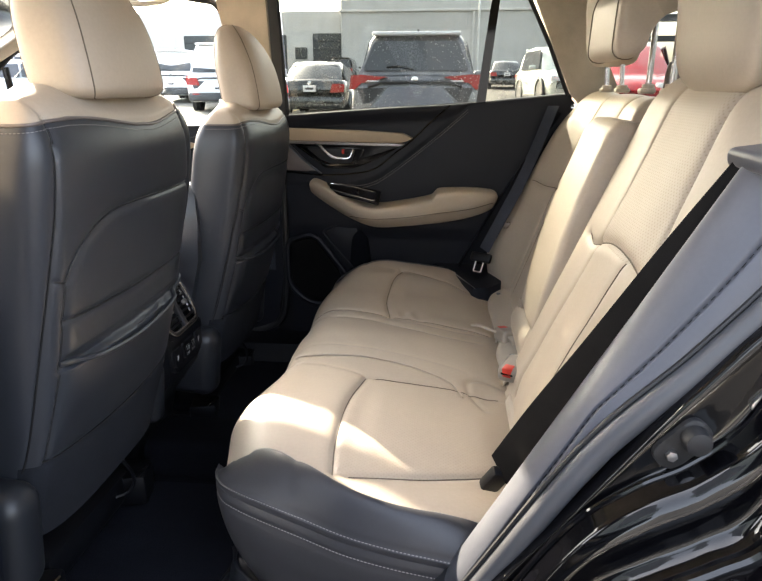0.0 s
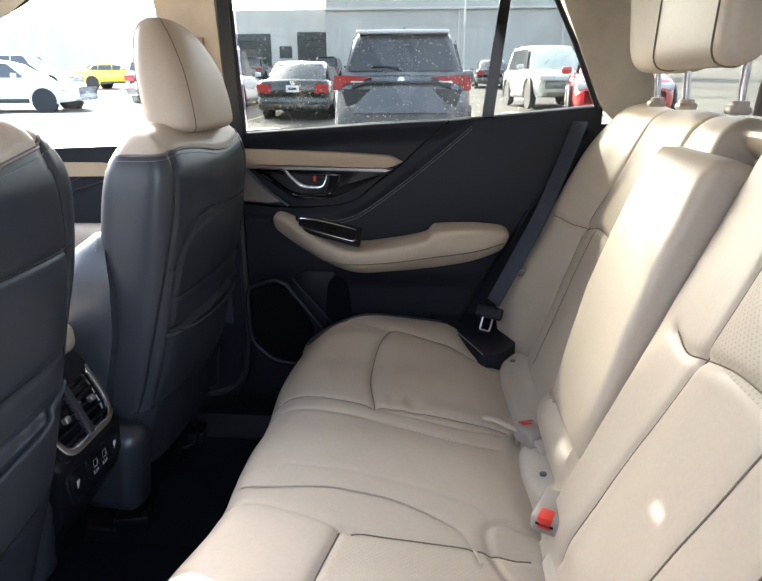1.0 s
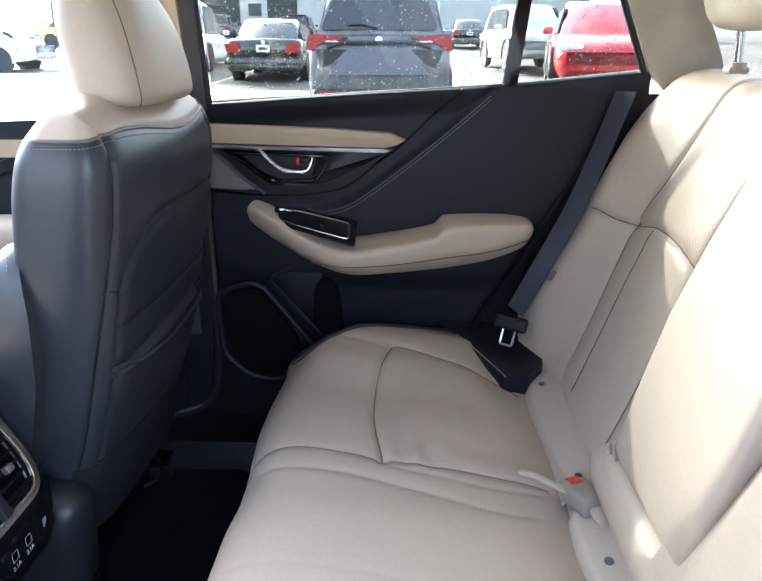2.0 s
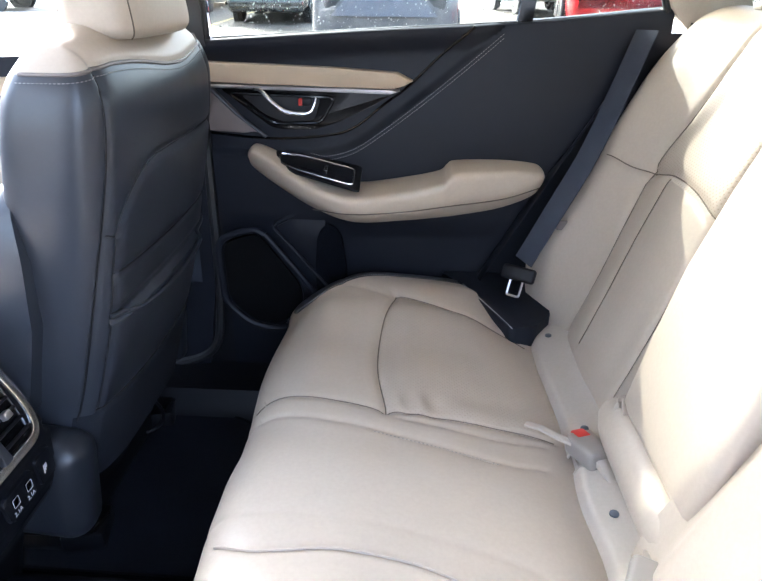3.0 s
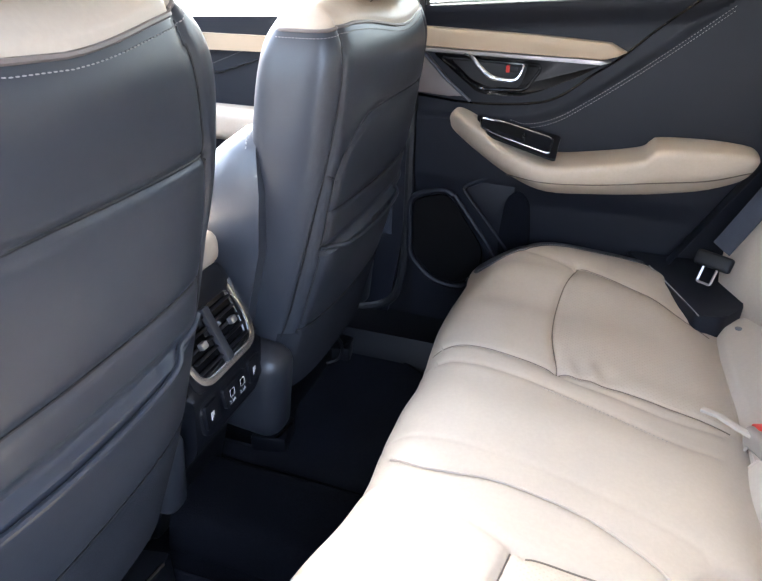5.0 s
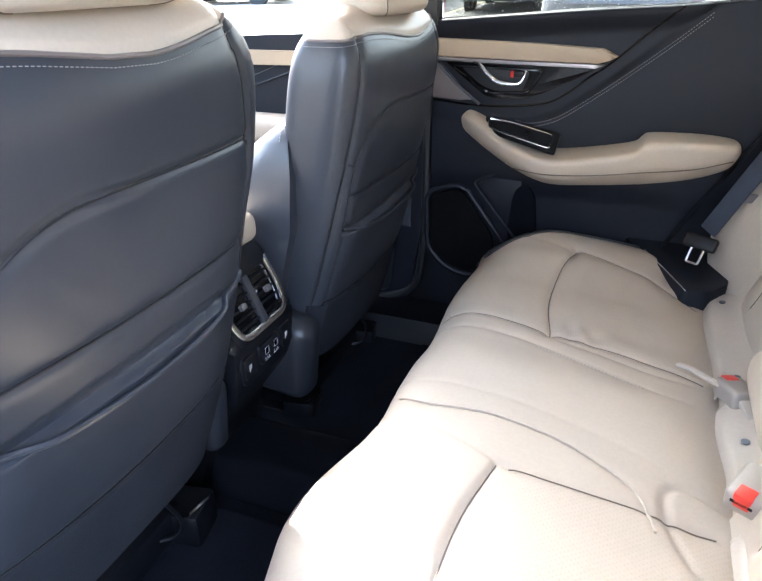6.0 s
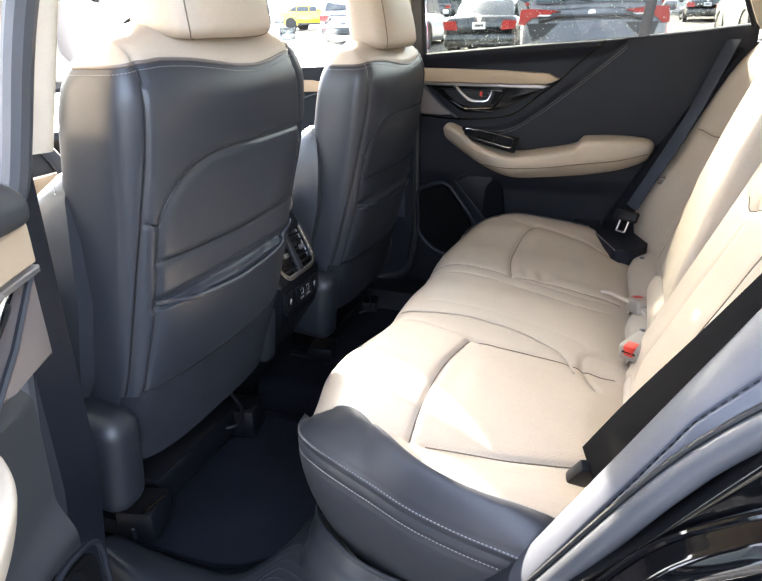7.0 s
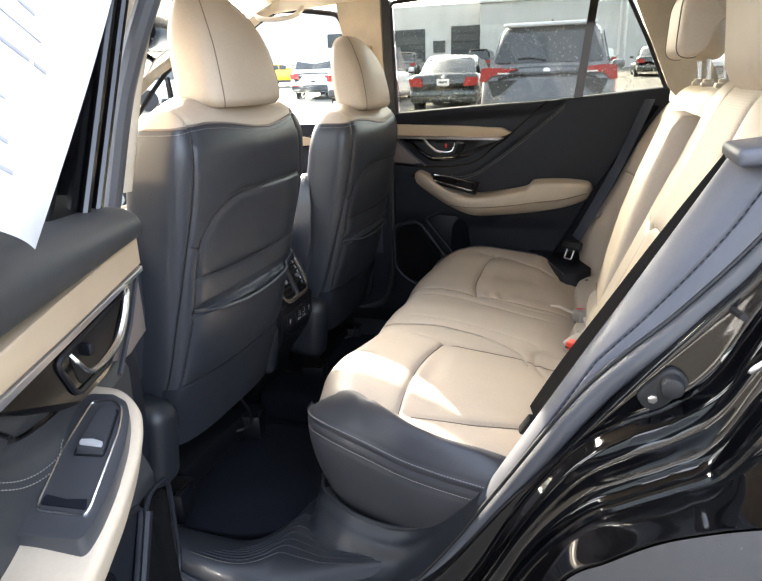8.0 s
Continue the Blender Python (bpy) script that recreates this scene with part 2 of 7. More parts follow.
def glass(name, tint=(0.9, 0.93, 0.92)):
    m = bpy.data.materials.new(name)
    m.use_nodes = True
    nt = m.node_tree
    nt.nodes.clear()
    o = nt.nodes.new("ShaderNodeOutputMaterial")
    t = nt.nodes.new("ShaderNodeBsdfTransparent")
    t.inputs["Color"].default_value = (*tint, 1)
    g = nt.nodes.new("ShaderNodeBsdfGlossy")
    g.inputs["Roughness"].default_value = 0.02
    f = nt.nodes.new("ShaderNodeFresnel")
    f.inputs["IOR"].default_value = 1.35
    x = nt.nodes.new("ShaderNodeMixShader")
    nt.links.new(f.outputs["Fac"], x.inputs["Fac"])
    nt.links.new(t.outputs["BSDF"], x.inputs[1])
    nt.links.new(g.outputs["BSDF"], x.inputs[2])
    nt.links.new(x.outputs["Shader"], o.inputs["Surface"])
    return m


def carpaint(name, c, rough=0.12, dirt=0.15):
    m, nt, b = mat_base(name, rough, 0.0, 0.5)
    b.inputs["Coat Weight"].default_value = 0.8
    b.inputs["Coat Roughness"].default_value = 0.04
    n = noise_node(nt, 4, 8, 0.65)
    grey = (0.42, 0.40, 0.37)
    r = ramp(nt, n.outputs["Fac"], c, tuple(lerp(v, g, dirt) for v, g in zip(c, grey)), 0.42, 0.75)
    nt.links.new(r.outputs["Color"], b.inputs["Base Color"])
    return m


M_BEIGE = leather("beige_leather", (0.415, 0.352, 0.282), (0.440, 0.374, 0.300), 0.44)
M_PERF = leather("beige_perforated_leather", (0.405, 0.343, 0.275), (0.430, 0.365, 0.293), 0.5, perforated="X")
M_PERFB = leather("beige_perforated_back", (0.405, 0.343, 0.275), (0.430, 0.365, 0.293), 0.5, perforated="Z")
# rear door armrests' beige, its tone shifted to allow for light at the doors
M_ARM = leather("armrest_beige_light_offset", (0.478, 0.400, 0.308), (0.505, 0.425, 0.330), 0.48)
M_FLAP = leather("beige_vinyl", (0.425, 0.372, 0.310), (0.450, 0.394, 0.330), 0.42, grain=1300)
M_DARK = leather("dark_leather", (0.0255, 0.0282, 0.0355), (0.0320, 0.0350, 0.0435), 0.34, spec=0.5)
# the same dark leather, lightened for the brighter light on the end bolsters
M_ENDB = leather("dark_leather_lit", (0.033, 0.0335, 0.039), (0.041, 0.0415, 0.048), 0.40, spec=0.45)
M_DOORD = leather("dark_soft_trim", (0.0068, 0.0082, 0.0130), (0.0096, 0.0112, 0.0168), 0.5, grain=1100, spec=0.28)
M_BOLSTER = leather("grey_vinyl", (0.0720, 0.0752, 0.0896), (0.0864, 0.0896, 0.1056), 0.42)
# dark trim again, with the open door's daylight put into its colour
M_DOORLIT = leather("dark_soft_trim_lit", (0.030, 0.031, 0.034), (0.036, 0.037, 0.041), 0.5, grain=1100, spec=0.35)
M_BLACKP = plastic("black_plastic", (0.0032, 0.0038, 0.0060), 0.46, spec=0.35)
M_SILL = plastic("sill_plastic", (0.0155, 0.0175, 0.0225), 0.42, 900)
M_CLADDING = plastic("grey_cladding", (0.035, 0.035, 0.037), 0.55, 500)
M_GREYP = plastic("grey_plastic", (0.0238, 0.0254, 0.0309), 0.45)
M_GLOSSB = plastic("gloss_black", (0.003, 0.003, 0.0035), 0.07, 0, spec=0.6)
M_GLOSSD = plastic("gloss_trim", (0.003, 0.003, 0.0035), 0.13, 0, spec=0.22)
M_RUBBER = plastic("rubber_seal", (0.0096, 0.0099, 0.0114), 0.55, 1500)
M_SEAL = plastic("grey_seal", (0.060, 0.062, 0.070), 0.45, 1500)
M_CHROME = plastic("satin_chrome", (0.66, 0.66, 0.68), 0.24, 0, 0.04, metal=1.0)
M_STEEL = plastic("zinc_steel", (0.55, 0.55, 0.56), 0.32, 300, 0.2, metal=1.0)
M_SILVER = plastic("silver_trim", (0.50, 0.50, 0.52), 0.3, 900, 0.05, metal=0.9)
M_TRIMB = plastic("beige_trim", (0.40, 0.31, 0.212), 0.5, 900, 0.06)
M_PILLAR = cloth("pillar_beige", (0.52, 0.45, 0.355), 900, 0.0004, 0.08)
M_HEAD = cloth("headliner_beige", (0.72, 0.65, 0.55), 900, 0.0005, 0.08)
M_CARPET = cloth("black_carpet", (0.0045, 0.0052, 0.0080), 420, 0.003, 0.5)
M_FELT = cloth("seat_felt", (0.020, 0.022, 0.028), 700, 0.001, 0.4)
M_MAT = cloth("floor_mat", (0.0105, 0.012, 0.0175), 600, 0.003, 0.5)
M_BELT = cloth("belt_webbing", (0.055, 0.062, 0.080), 1400, 0.0004, 0.25)
M_BELTB = cloth("belt_black", (0.008, 0.0075, 0.0075), 1400, 0.0004, 0.25)
M_RED = plastic("red_button", (0.55, 0.035, 0.022), 0.4, 0)
# open door's switch plastic, paler than the far door's for the daylight on it
M_SWITCH = plastic("switch_plastic_lit", (0.048, 0.049, 0.055), 0.40, 900)
# chrome lip with the sky's reflection put in as a pale colour
M_LIP = plastic("sky_toned_chrome", (0.55, 0.55, 0.57), 0.35, 0, 0.04, metal=0.2)
M_THREAD = plastic("pale_thread", (0.2800, 0.2695, 0.2590), 0.7, 0)
M_SEAM = plastic("seam_thread", (0.135, 0.108, 0.082), 0.7, 0)
M_SEAMD = plastic("dark_seam", (0.005, 0.005, 0.006), 0.6, 0)
M_BUCKLE = plastic("taupe_beige_plastic", (0.27, 0.235, 0.205), 0.42, 900)
M_TAUPE = plastic("taupe_panel", (0.14, 0.115, 0.105), 0.4, 900)
M_MESH = cloth("speaker_mesh", (0.0050, 0.0050, 0.0055), 900, 0.001, 0.6)
M_PAPER = cloth("paper", (0.6068, 0.6142, 0.6364), 60, 0.0004, 0.03)
M_INK = plastic("ink", (0.36, 0.36, 0.385), 0.8, 0)
M_WHITE = plastic("white_print", (0.42, 0.42, 0.43), 0.6, 0)
M_BODY = plastic("black_car_paint", (0.0020, 0.0020, 0.0026), 0.025, 0, spec=0.5)
M_GLASS = glass("clear_glass", (0.84, 0.87, 0.86))
M_TINT = glass("tinted_glass", (0.585, 0.595, 0.560))
M_SNAP = plastic("snap_grey", (0.09, 0.10, 0.12), 0.35, 0)

# ---- the rear bench: cushion ----
bench = thing("bench_seat", (-0.1, 0, 0.42), "beige leather rear bench seat with folded centre armrest", "car seat")
CPROF = spline([(0.150, 0, 0.672), (0.10, 0, 0.692), (0.0, 0, 0.708), (-0.10, 0, 0.722), (-0.20, 0, 0.732), (-0.28, 0, 0.731), (-0.325, 0, 0.712), (-0.350, 0, 0.675), (-0.345, 0, 0.62), (-0.300, 0, 0.50)], 260)
CLEN = [0.0]
for pa, pb in zip(CPROF, CPROF[1:]):
    CLEN.append(CLEN[-1] + (pb - pa).length)
S_TOP = CLEN[-1]


def cushion_point(s):
    i = min(max(int(np.searchsorted(CLEN, s)) - 1, 0), len(CPROF) - 2)
    u = (s - CLEN[i]) / (CLEN[i + 1] - CLEN[i])
    p = CPROF[i].lerp(CPROF[i + 1], u)
    d = (CPROF[i + 1] - CPROF[i]).normalized()
    return p, Vector((d.z, 0, -d.x)) if d.x > 0 else Vector((-d.z, 0, d.x)) * -1


def sx(x):
    return 0.152 - x       # length along the top from the rear edge, for a place x


def edge_y(x, s, k):
    """Half the width of the beige part, on the far (k > 0) or near side."""
    if s > sx(-0.335):
        return 0.545 if k > 0 else 0.490
    if k > 0:
        return table(-x, [(-0.15, 0.60), (0.0, 0.632), (0.11, 0.622), (0.20, 0.585), (0.27, 0.53), (0.305, 0.505), (0.33, 0.52), (0.345, 0.545)])
    return table(-x, [(-0.15, 0.59), (-0.05, 0.605), (0.0, 0.614), (0.06, 0.614), (0.13, 0.598), (0.20, 0.560), (0.25, 0.525), (0.285, 0.495), (0.310, 0.495), (0.335, 0.490)])


def xy(*pts):
    return line2([(sx(a), b) for a, b in pts], 48)


lines = []
for k in (1, -1):
    o = 0.0 if k > 0 else -0.017
    lines += [(xy((-0.140 + o * 1.6, 0.535 * k), (-0.160 + o, 0.44 * k), (-0.162 + o * 0.8, 0.30 * k), (-0.142 + o, 0.185 * k)), 0.0065, 0.0045),
              (xy((-0.142, 0.535 * k), (-0.02, 0.505 * k), (0.12, 0.455 * k)), 0.0055, 0.006),
              (xy((-0.142, 0.52 * k), (-0.22, 0.545 * k), (-0.31, 0.56 * k)), 0.0028, 0.005),
              (xy((-0.142, 0.185 * k), (0.0, 0.180 * k), (0.12, 0.172 * k)), 0.0045, 0.005)]
lines += [(xy((-0.36, 0.20), (-0.28, 0.20), (-0.142, 0.182)), 0.0035, 0.005),
          (xy((-0.40, 0.158), (-0.30, 0.152), (-0.16, 0.137), (0.02, 0.098), (0.09, 0.10)), 0.0029, 0.0045),
          (xy((-0.126, 0.170), (0.03, 0.150), (0.10, 0.155)), 0.0026, 0.004),
          (xy((-0.40, -0.040), (-0.30, -0.043), (-0.145, -0.047), (0.03, -0.079), (0.06, -0.10)), 0.0014, 0.004),
          (xy((-0.40, -0.132), (-0.30, -0.135), (-0.142, -0.185)), 0.0030, 0.004)]
C_SEAMS = Seams(*lines)
PIPE = line2([(sx(-0.335), -0.082), (sx(-0.29), -0.098), (sx(-0.25), -0.098), (sx(-0.19), -0.090), (sx(-0.09), -0.098), (sx(-0.005), -0.132), (sx(0.030), -0.170), (sx(0.042), -0.208)], 70)
TAB = line2([(sx(0.085), -0.24), (sx(0.062), -0.19), (sx(0.055), -0.13), (sx(0.085), -0.108), (sx(0.14), -0.115)], 40)
C_PIPE = Seams((PIPE, 0.003, 0.004), (TAB, 0.006, 0.006))


def cushion_height(s, y):
    a = abs(y)
    h = 0.008 * math.exp(-((a - 0.35) / 0.12) ** 2) * smoothstep(0.02, 0.09, s) * (1 - smoothstep(0.26, 0.31, s))
    h += 0.007 * math.exp(-((a - 0.36) / 0.16) ** 2) * smoothstep(0.29, 0.36, s) * (1 - smoothstep(0.42, 0.55, s))
    h += 0.006 * math.exp(-(y / 0.09) ** 4) * smoothstep(0.02, 0.10, s)
    h += 0.022 * smoothstep(0.36, 0.50, y) * smoothstep(0.05, 0.16, s) * (1 - smoothstep(0.40, 0.50, s))
    h += 0.010 * smoothstep(0.50, 0.58, a) * (1 - smoothstep(0.59, 0.64, a))
    h -= 0.008 * math.exp(-((s - 0.06) / 0.03) ** 2) * math.exp(-((y + 0.18) / 0.045) ** 2)
    # creases by the inner edge of the far seat
    if 0.0 < s < 0.32 and 0.12 < y < 0.26:
        w = math.exp(-((y - 0.205) / 0.022) ** 2)
        h += w * (0.0035 * math.sin((s - 0.02) * 75 + 4 * math.sin(s * 23)) * smoothstep(0.04, 0.12, s) * (1 - smoothstep(0.24, 0.30, s)))
    h += 0.0022 * noise.noise((s * 7, y * 7, 1.7)) + 0.0008 * noise.noise((s * 26, y * 20, 4.2))
    return h - C_SEAMS.at(s, y) - C_PIPE.at(s, y)


def cushion_at(s, y, lift=0.0):
    p, n = cushion_point(s)
    if n.z < 0:
        n = -n
    if n.x > 0 and s > 0.4:
        n = -n
    q = p + n * (cushion_height(s, y) + lift)
    bulge = (0.040 if y < 0 else 0.012) * math.exp(-((abs(y) - 0.32) / 0.13) ** 2) * smoothstep(-0.14, -0.33, p.x) * smoothstep(0.60, 0.67, p.z)
    return Vector((q.x - bulge, y, q.z))


def cushion_uv(u, v):
    s = u * S_TOP
    p, _ = cushion_point(s)
    return cushion_at(s, lerp(-1, 1, v) * edge_y(p.x, s, v - 0.5))


def cushion_key(u, v):
    s = u * S_TOP
    p, _ = cushion_point(s)
    y = abs(lerp(-1, 1, v) * edge_y(p.x, s, v - 0.5))
    out = table(p.x, [(-0.142, 0.535), (-0.02, 0.505), (0.12, 0.455)])
    o = 0.0 if v > 0.5 else 0.018
    if s < sx(-0.142 - o - 0.02 * math.sin(math.pi * min(max((y - 0.185) / 0.35, 0), 1))) and 0.185 < y < out and s > 0.02:
        return "near" if lerp(-1, 1, v) < 0 else "far"
    return "main"


cush = grid(cushion_uv, 180, 340, cushion_key, True)
part("cushion", cush["main"], M_BEIGE, bench, recalc=False)
part("seat_insert", cush["near"], M_PERF, bench, "perforated beige leather insert", recalc=False)
part("seat_insert", cush["far"], M_PERF, bench, "perforated beige leather insert", recalc=False)
part("piping", tube([cushion_at(a, b, 0.0022) for a, b in PIPE], 0.0021, 6), M_BEIGE, bench, "raised beige piping arc")


def path_on_cushion(pts, lift=0.0008, n=60):
    return [cushion_at(sx(p.x), p.y, lift) for p in spline([(a, b, 0) for a, b in pts], n)]


part("stitching", stitches(path_on_cushion([(-0.16, 0.128), (-0.05, 0.107), (0.02, 0.090)])), M_THREAD, bench)

for k, nm in ((-1, "near"), (1, "far")):
    inner = [(0.13, 0.60), (0.07, 0.622), (0.0, 0.632), (-0.11, 0.622), (-0.20, 0.585), (-0.27, 0.53), (-0.305, 0.505), (-0.332, 0.512), (-0.350, 0.532)]
    outer = [(0.13, 0.715), (0.07, 0.715), (0.0, 0.712), (-0.11, 0.700), (-0.20, 0.682), (-0.27, 0.650), (-0.320, 0.612), (-0.350, 0.574), (-0.362, 0.545)]
    if k < 0:
        inner = [(0.13, 0.592), (0.05, 0.605), (0.0, 0.614), (-0.06, 0.614), (-0.13, 0.598), (-0.20, 0.554), (-0.25, 0.516), (-0.285, 0.488), (-0.312, 0.474), (-0.334, 0.466), (-0.350, 0.458)]
        outer = [(0.13, 0.668), (0.06, 0.668), (0.0, 0.662), (-0.06, 0.655), (-0.13, 0.640), (-0.20, 0.614), (-0.26, 0.592), (-0.305, 0.572), (-0.340, 0.548), (-0.366, 0.500), (-0.372, 0.465)]
    A = spline([(a, b, 0) for a, b in inner], 60)
    O = spline([(a, b, 0) for a, b in outer], 60)

    def bol(u, v, A=A, O=O, k=k):
        i = min(int(u * 59), 58)
        f = u * 59 - i
        a, o = A[i].lerp(A[i + 1], f), O[i].lerp(O[i + 1], f)
        p, _ = cushion_point(min(sx(a.x), S_TOP * 0.62))
        za = cushion_at(min(sx(a.x), sx(-0.345)), a.y).z - 0.001 - 0.030 * smoothstep(-0.325, -0.352, a.x) - (0.008 * smoothstep(-0.24, -0.30, a.x) if k < 0 else 0.0)
        zo = table(-o.x, [(-0.13, 0.672), (0.0, 0.682), (0.2, 0.692), (0.30, 0.690), (0.352, 0.672)] if k > 0 else [(-0.13, 0.676), (0.0, 0.688), (0.2, 0.702), (0.30, 0.708), (0.345, 0.706), (0.372, 0.690)])
        if v < 0.45:
            w = v / 0.45
            q = a.lerp(o, w)
            z = lerp(za, zo, w ** 1.7) + (0.008 if k > 0 else 0.008 * (1 - smoothstep(-0.18, -0.30, a.x))) * math.sin(math.pi * w)
            z -= 0.005 * math.exp(-(w / 0.05) ** 2) + 0.004 * math.exp(-((w - 0.93) / 0.035) ** 2)
        else:
            w = (v - 0.45) / 0.55
            c = Vector((-0.05, 0.40, 0))
            q = o.lerp(c, (0.20 if k > 0 else 0.26) * w ** 1.6)
            bul = 0.008 * math.sin(math.pi * min(w * 1.1, 1))
            q = q + (o - c).normalized() * bul
            z = lerp(zo, 0.475 if k > 0 else 0.440, w)
            gr = 0.004 * math.exp(-((w - 0.04) / 0.022) ** 2) + 0.003 * math.exp(-((w - 0.11) / 0.02) ** 2)
            q = q - (o - c).normalized() * gr
        return Vector((q.x, q.y * k, z))

    part("end_bolster", grid(bol, 90, 70), M_ENDB, bench, "dark stitched leather end bolster", recalc=True)
    for v, off in ((0.425, 0.0012), (0.512, 0.0015), (0.03, 0.001)):
        row = [bol(j / 160, v) for j in range(161)]
        mid = Vector((-0.05, 0.3 * k, 0.5))
        row = [p + (p - mid).normalized() * off for p in row]
        part("stitching", stitches(row, 0.0055, 0.0036, 0.0007), M_THREAD, bench)

part("seat_base", slab(rounded([(-0.27, -0.44), (0.20, -0.50), (0.20, 0.62), (-0.31, 0.60)], 0.08), lambda a, b, d: (a, b, d), 0.40, 0.60), M_BLACKP, bench)

for p, d, w in lines:
    if d > 0.003:
        part("seam", tube([cushion_at(a, b, 0.0006) for a, b in p if a < 0.56], 0.0011, 5), M_SEAM, bench)

part("corner_filler", slab(rounded([(0.088, 0.462), (0.045, 0.55), (0.0, 0.640), (-0.04, 0.70), (0.15, 0.70), (0.172, 0.60), (0.176, 0.52), (0.135, 0.468)], 0.012), lambda a, b, d: (a, b, d + 0.010 * smoothstep(0.45, 0.62, b)), 0.64, 0.722, 0.006), M_DOORD, bench, "dark filler at the seat corner")
part("filler_piping", tube(spline([(0.092, 0.462, 0.721), (0.050, 0.55, 0.727), (0.008, 0.632, 0.733)], 24), 0.0014, 6), M_THREAD, bench)

part("gap_liner", rbox((0.085, 1.10, 0.03), Matrix.Translation((0.185, 0, 0.668)), 0.008, 2), M_FLAP, bench, "beige liner in the seat gap")

# flaps with press studs between cushion and backrest
STUDS = {"a": (0.520, 0.148, (0.470, 0.185)), "b": (0.112, -0.098, (0.012,)), "c": (-0.165, -0.52, (-0.203, -0.46))}
flap_group = "press-stud flaps"
for y1, y0, studs in STUDS.values():
    fl = thing("seat_flap", (0.14, (y0 + y1) / 2, 0.68), "pale beige vinyl flap with grey press studs", "flap", flap_group)

    def flap_uv(u, v, y0=y0, y1=y1):
        y = lerp(y0, y1, v)
        end = min(v, 1 - v) * (y1 - y0)
        x = lerp(0.133 + 0.004 * math.sin(v * 7), 0.206, u)
        z = table(u, [(0, 0.676), (0.10, 0.694), (0.25, 0.699), (0.6, 0.706), (1, 0.722)])
        z += 0.002 * noise.noise((x * 18, y * 14, 3)) - 0.004 * (1 - smoothstep(0, 0.008, end))
        x += 0.003 * noise.noise((y * 9, 5, 2))
        return Vector((x, y, z))

    part("flap_sheet", grid(flap_uv, 24, 60), M_FLAP, fl)
    part("flap_edge", tube([flap_uv(0, j / 30) + Vector((0, 0, -0.002)) for j in range(31)], 0.003, 6), M_FLAP, fl)
    part("flap_end", tube([flap_uv(j / 16, 0.0) + Vector((0, 0, -0.001)) for j in range(17)], 0.0025, 6), M_FLAP, fl)
    part("flap_end", tube([flap_uv(j / 16, 1.0) + Vector((0, 0, -0.001)) for j in range(17)], 0.0025, 6), M_FLAP, fl)
    part("stitching", stitches([flap_uv(0.1 + 0.8 * j / 16, 0.03) + Vector((0, 0, 0.001)) for j in range(17)], 0.006), M_THREAD, fl)
    for ys in studs:
        c = flap_uv(0.42, (ys - y0) / (y1 - y0))
        part("press_stud", disc(0.0062, 0.0028, Matrix.Translation(c + Vector((0, 0, 0.0003))) @ pose(0, 0, 0, 0, -6, 0), 16, 0.0012), M_SNAP, fl, "grey press stud")

# ---- belt buckles in the seat gap ----
def buckle(name, x, y, z, turn, tilt, label, red=True):
    b = thing(name, (x, y, z), label, "belt buckle")
    m = Matrix.Translation((x, y, z)) @ pose(0, 0, 0, 0, tilt, turn)
    part("housing", rbox((0.068, 0.044, 0.032), m, 0.008, 3), M_BUCKLE, b)
    part("slot", rbox((0.004, 0.027, 0.006), m @ pose(-0.0325, 0, 0.004), 0.001, 1), M_GLOSSB, b)
    if red:
        part("release_button", rbox((0.022, 0.022, 0.022), m @ pose(-0.0235, 0, 0.0064), 0.003, 2), M_RED, b, "red release button")
    part("stalk", tube([m @ Vector((0.028, 0, 0)), m @ Vector((0.05, 0, -0.006)), m @ Vector((0.075, 0, -0.03))], 0.012, 8, flat=(0.026, 0.012), up=(0, 0, 1)), M_FLAP, b)
    return b


buckle("seat_belt_buckle", 0.150, -0.130, 0.735, 62, -8, "beige belt buckle with a red button in the seat gap")
buckle("seat_belt_buckle", 0.160, 0.132, 0.706, -70, -10, "beige belt buckle half tucked beside the flap")
bk = thing("belt_buckle_pad", (0.09, 0.14, 0.72), "beige leather tab beside the far buckle", "belt tab")
part("tab", tube([(0.075, 0.180, 0.712), (0.095, 0.166, 0.716), (0.118, 0.150, 0.713), (0.150, 0.138, 0.706)], [0.003, 0.006, 0.008, 0.009], 8, flat=(0.011, 0.006), up=(0, 0, 1)), M_FLAP, bk)

# ---- the rear backrest ----
back = bench
B0, BD, BN = Vector((0.185, 0, 0.70)), Vector((0.371, 0, 0.928)), Vector((-0.928, 0, 0.371))


def back_frame(s):
    """A place on the middle line of the front face, and its normal; it rolls over the top to the rear."""
    if s < 0.585:
        return B0 + BD * s, BN
    a = (s - 0.585) / 0.055
    c = B0 + BD * 0.585 - BN * 0.055
    n = BN * math.cos(a) + BD * math.sin(a)
    return c + n * 0.055, n


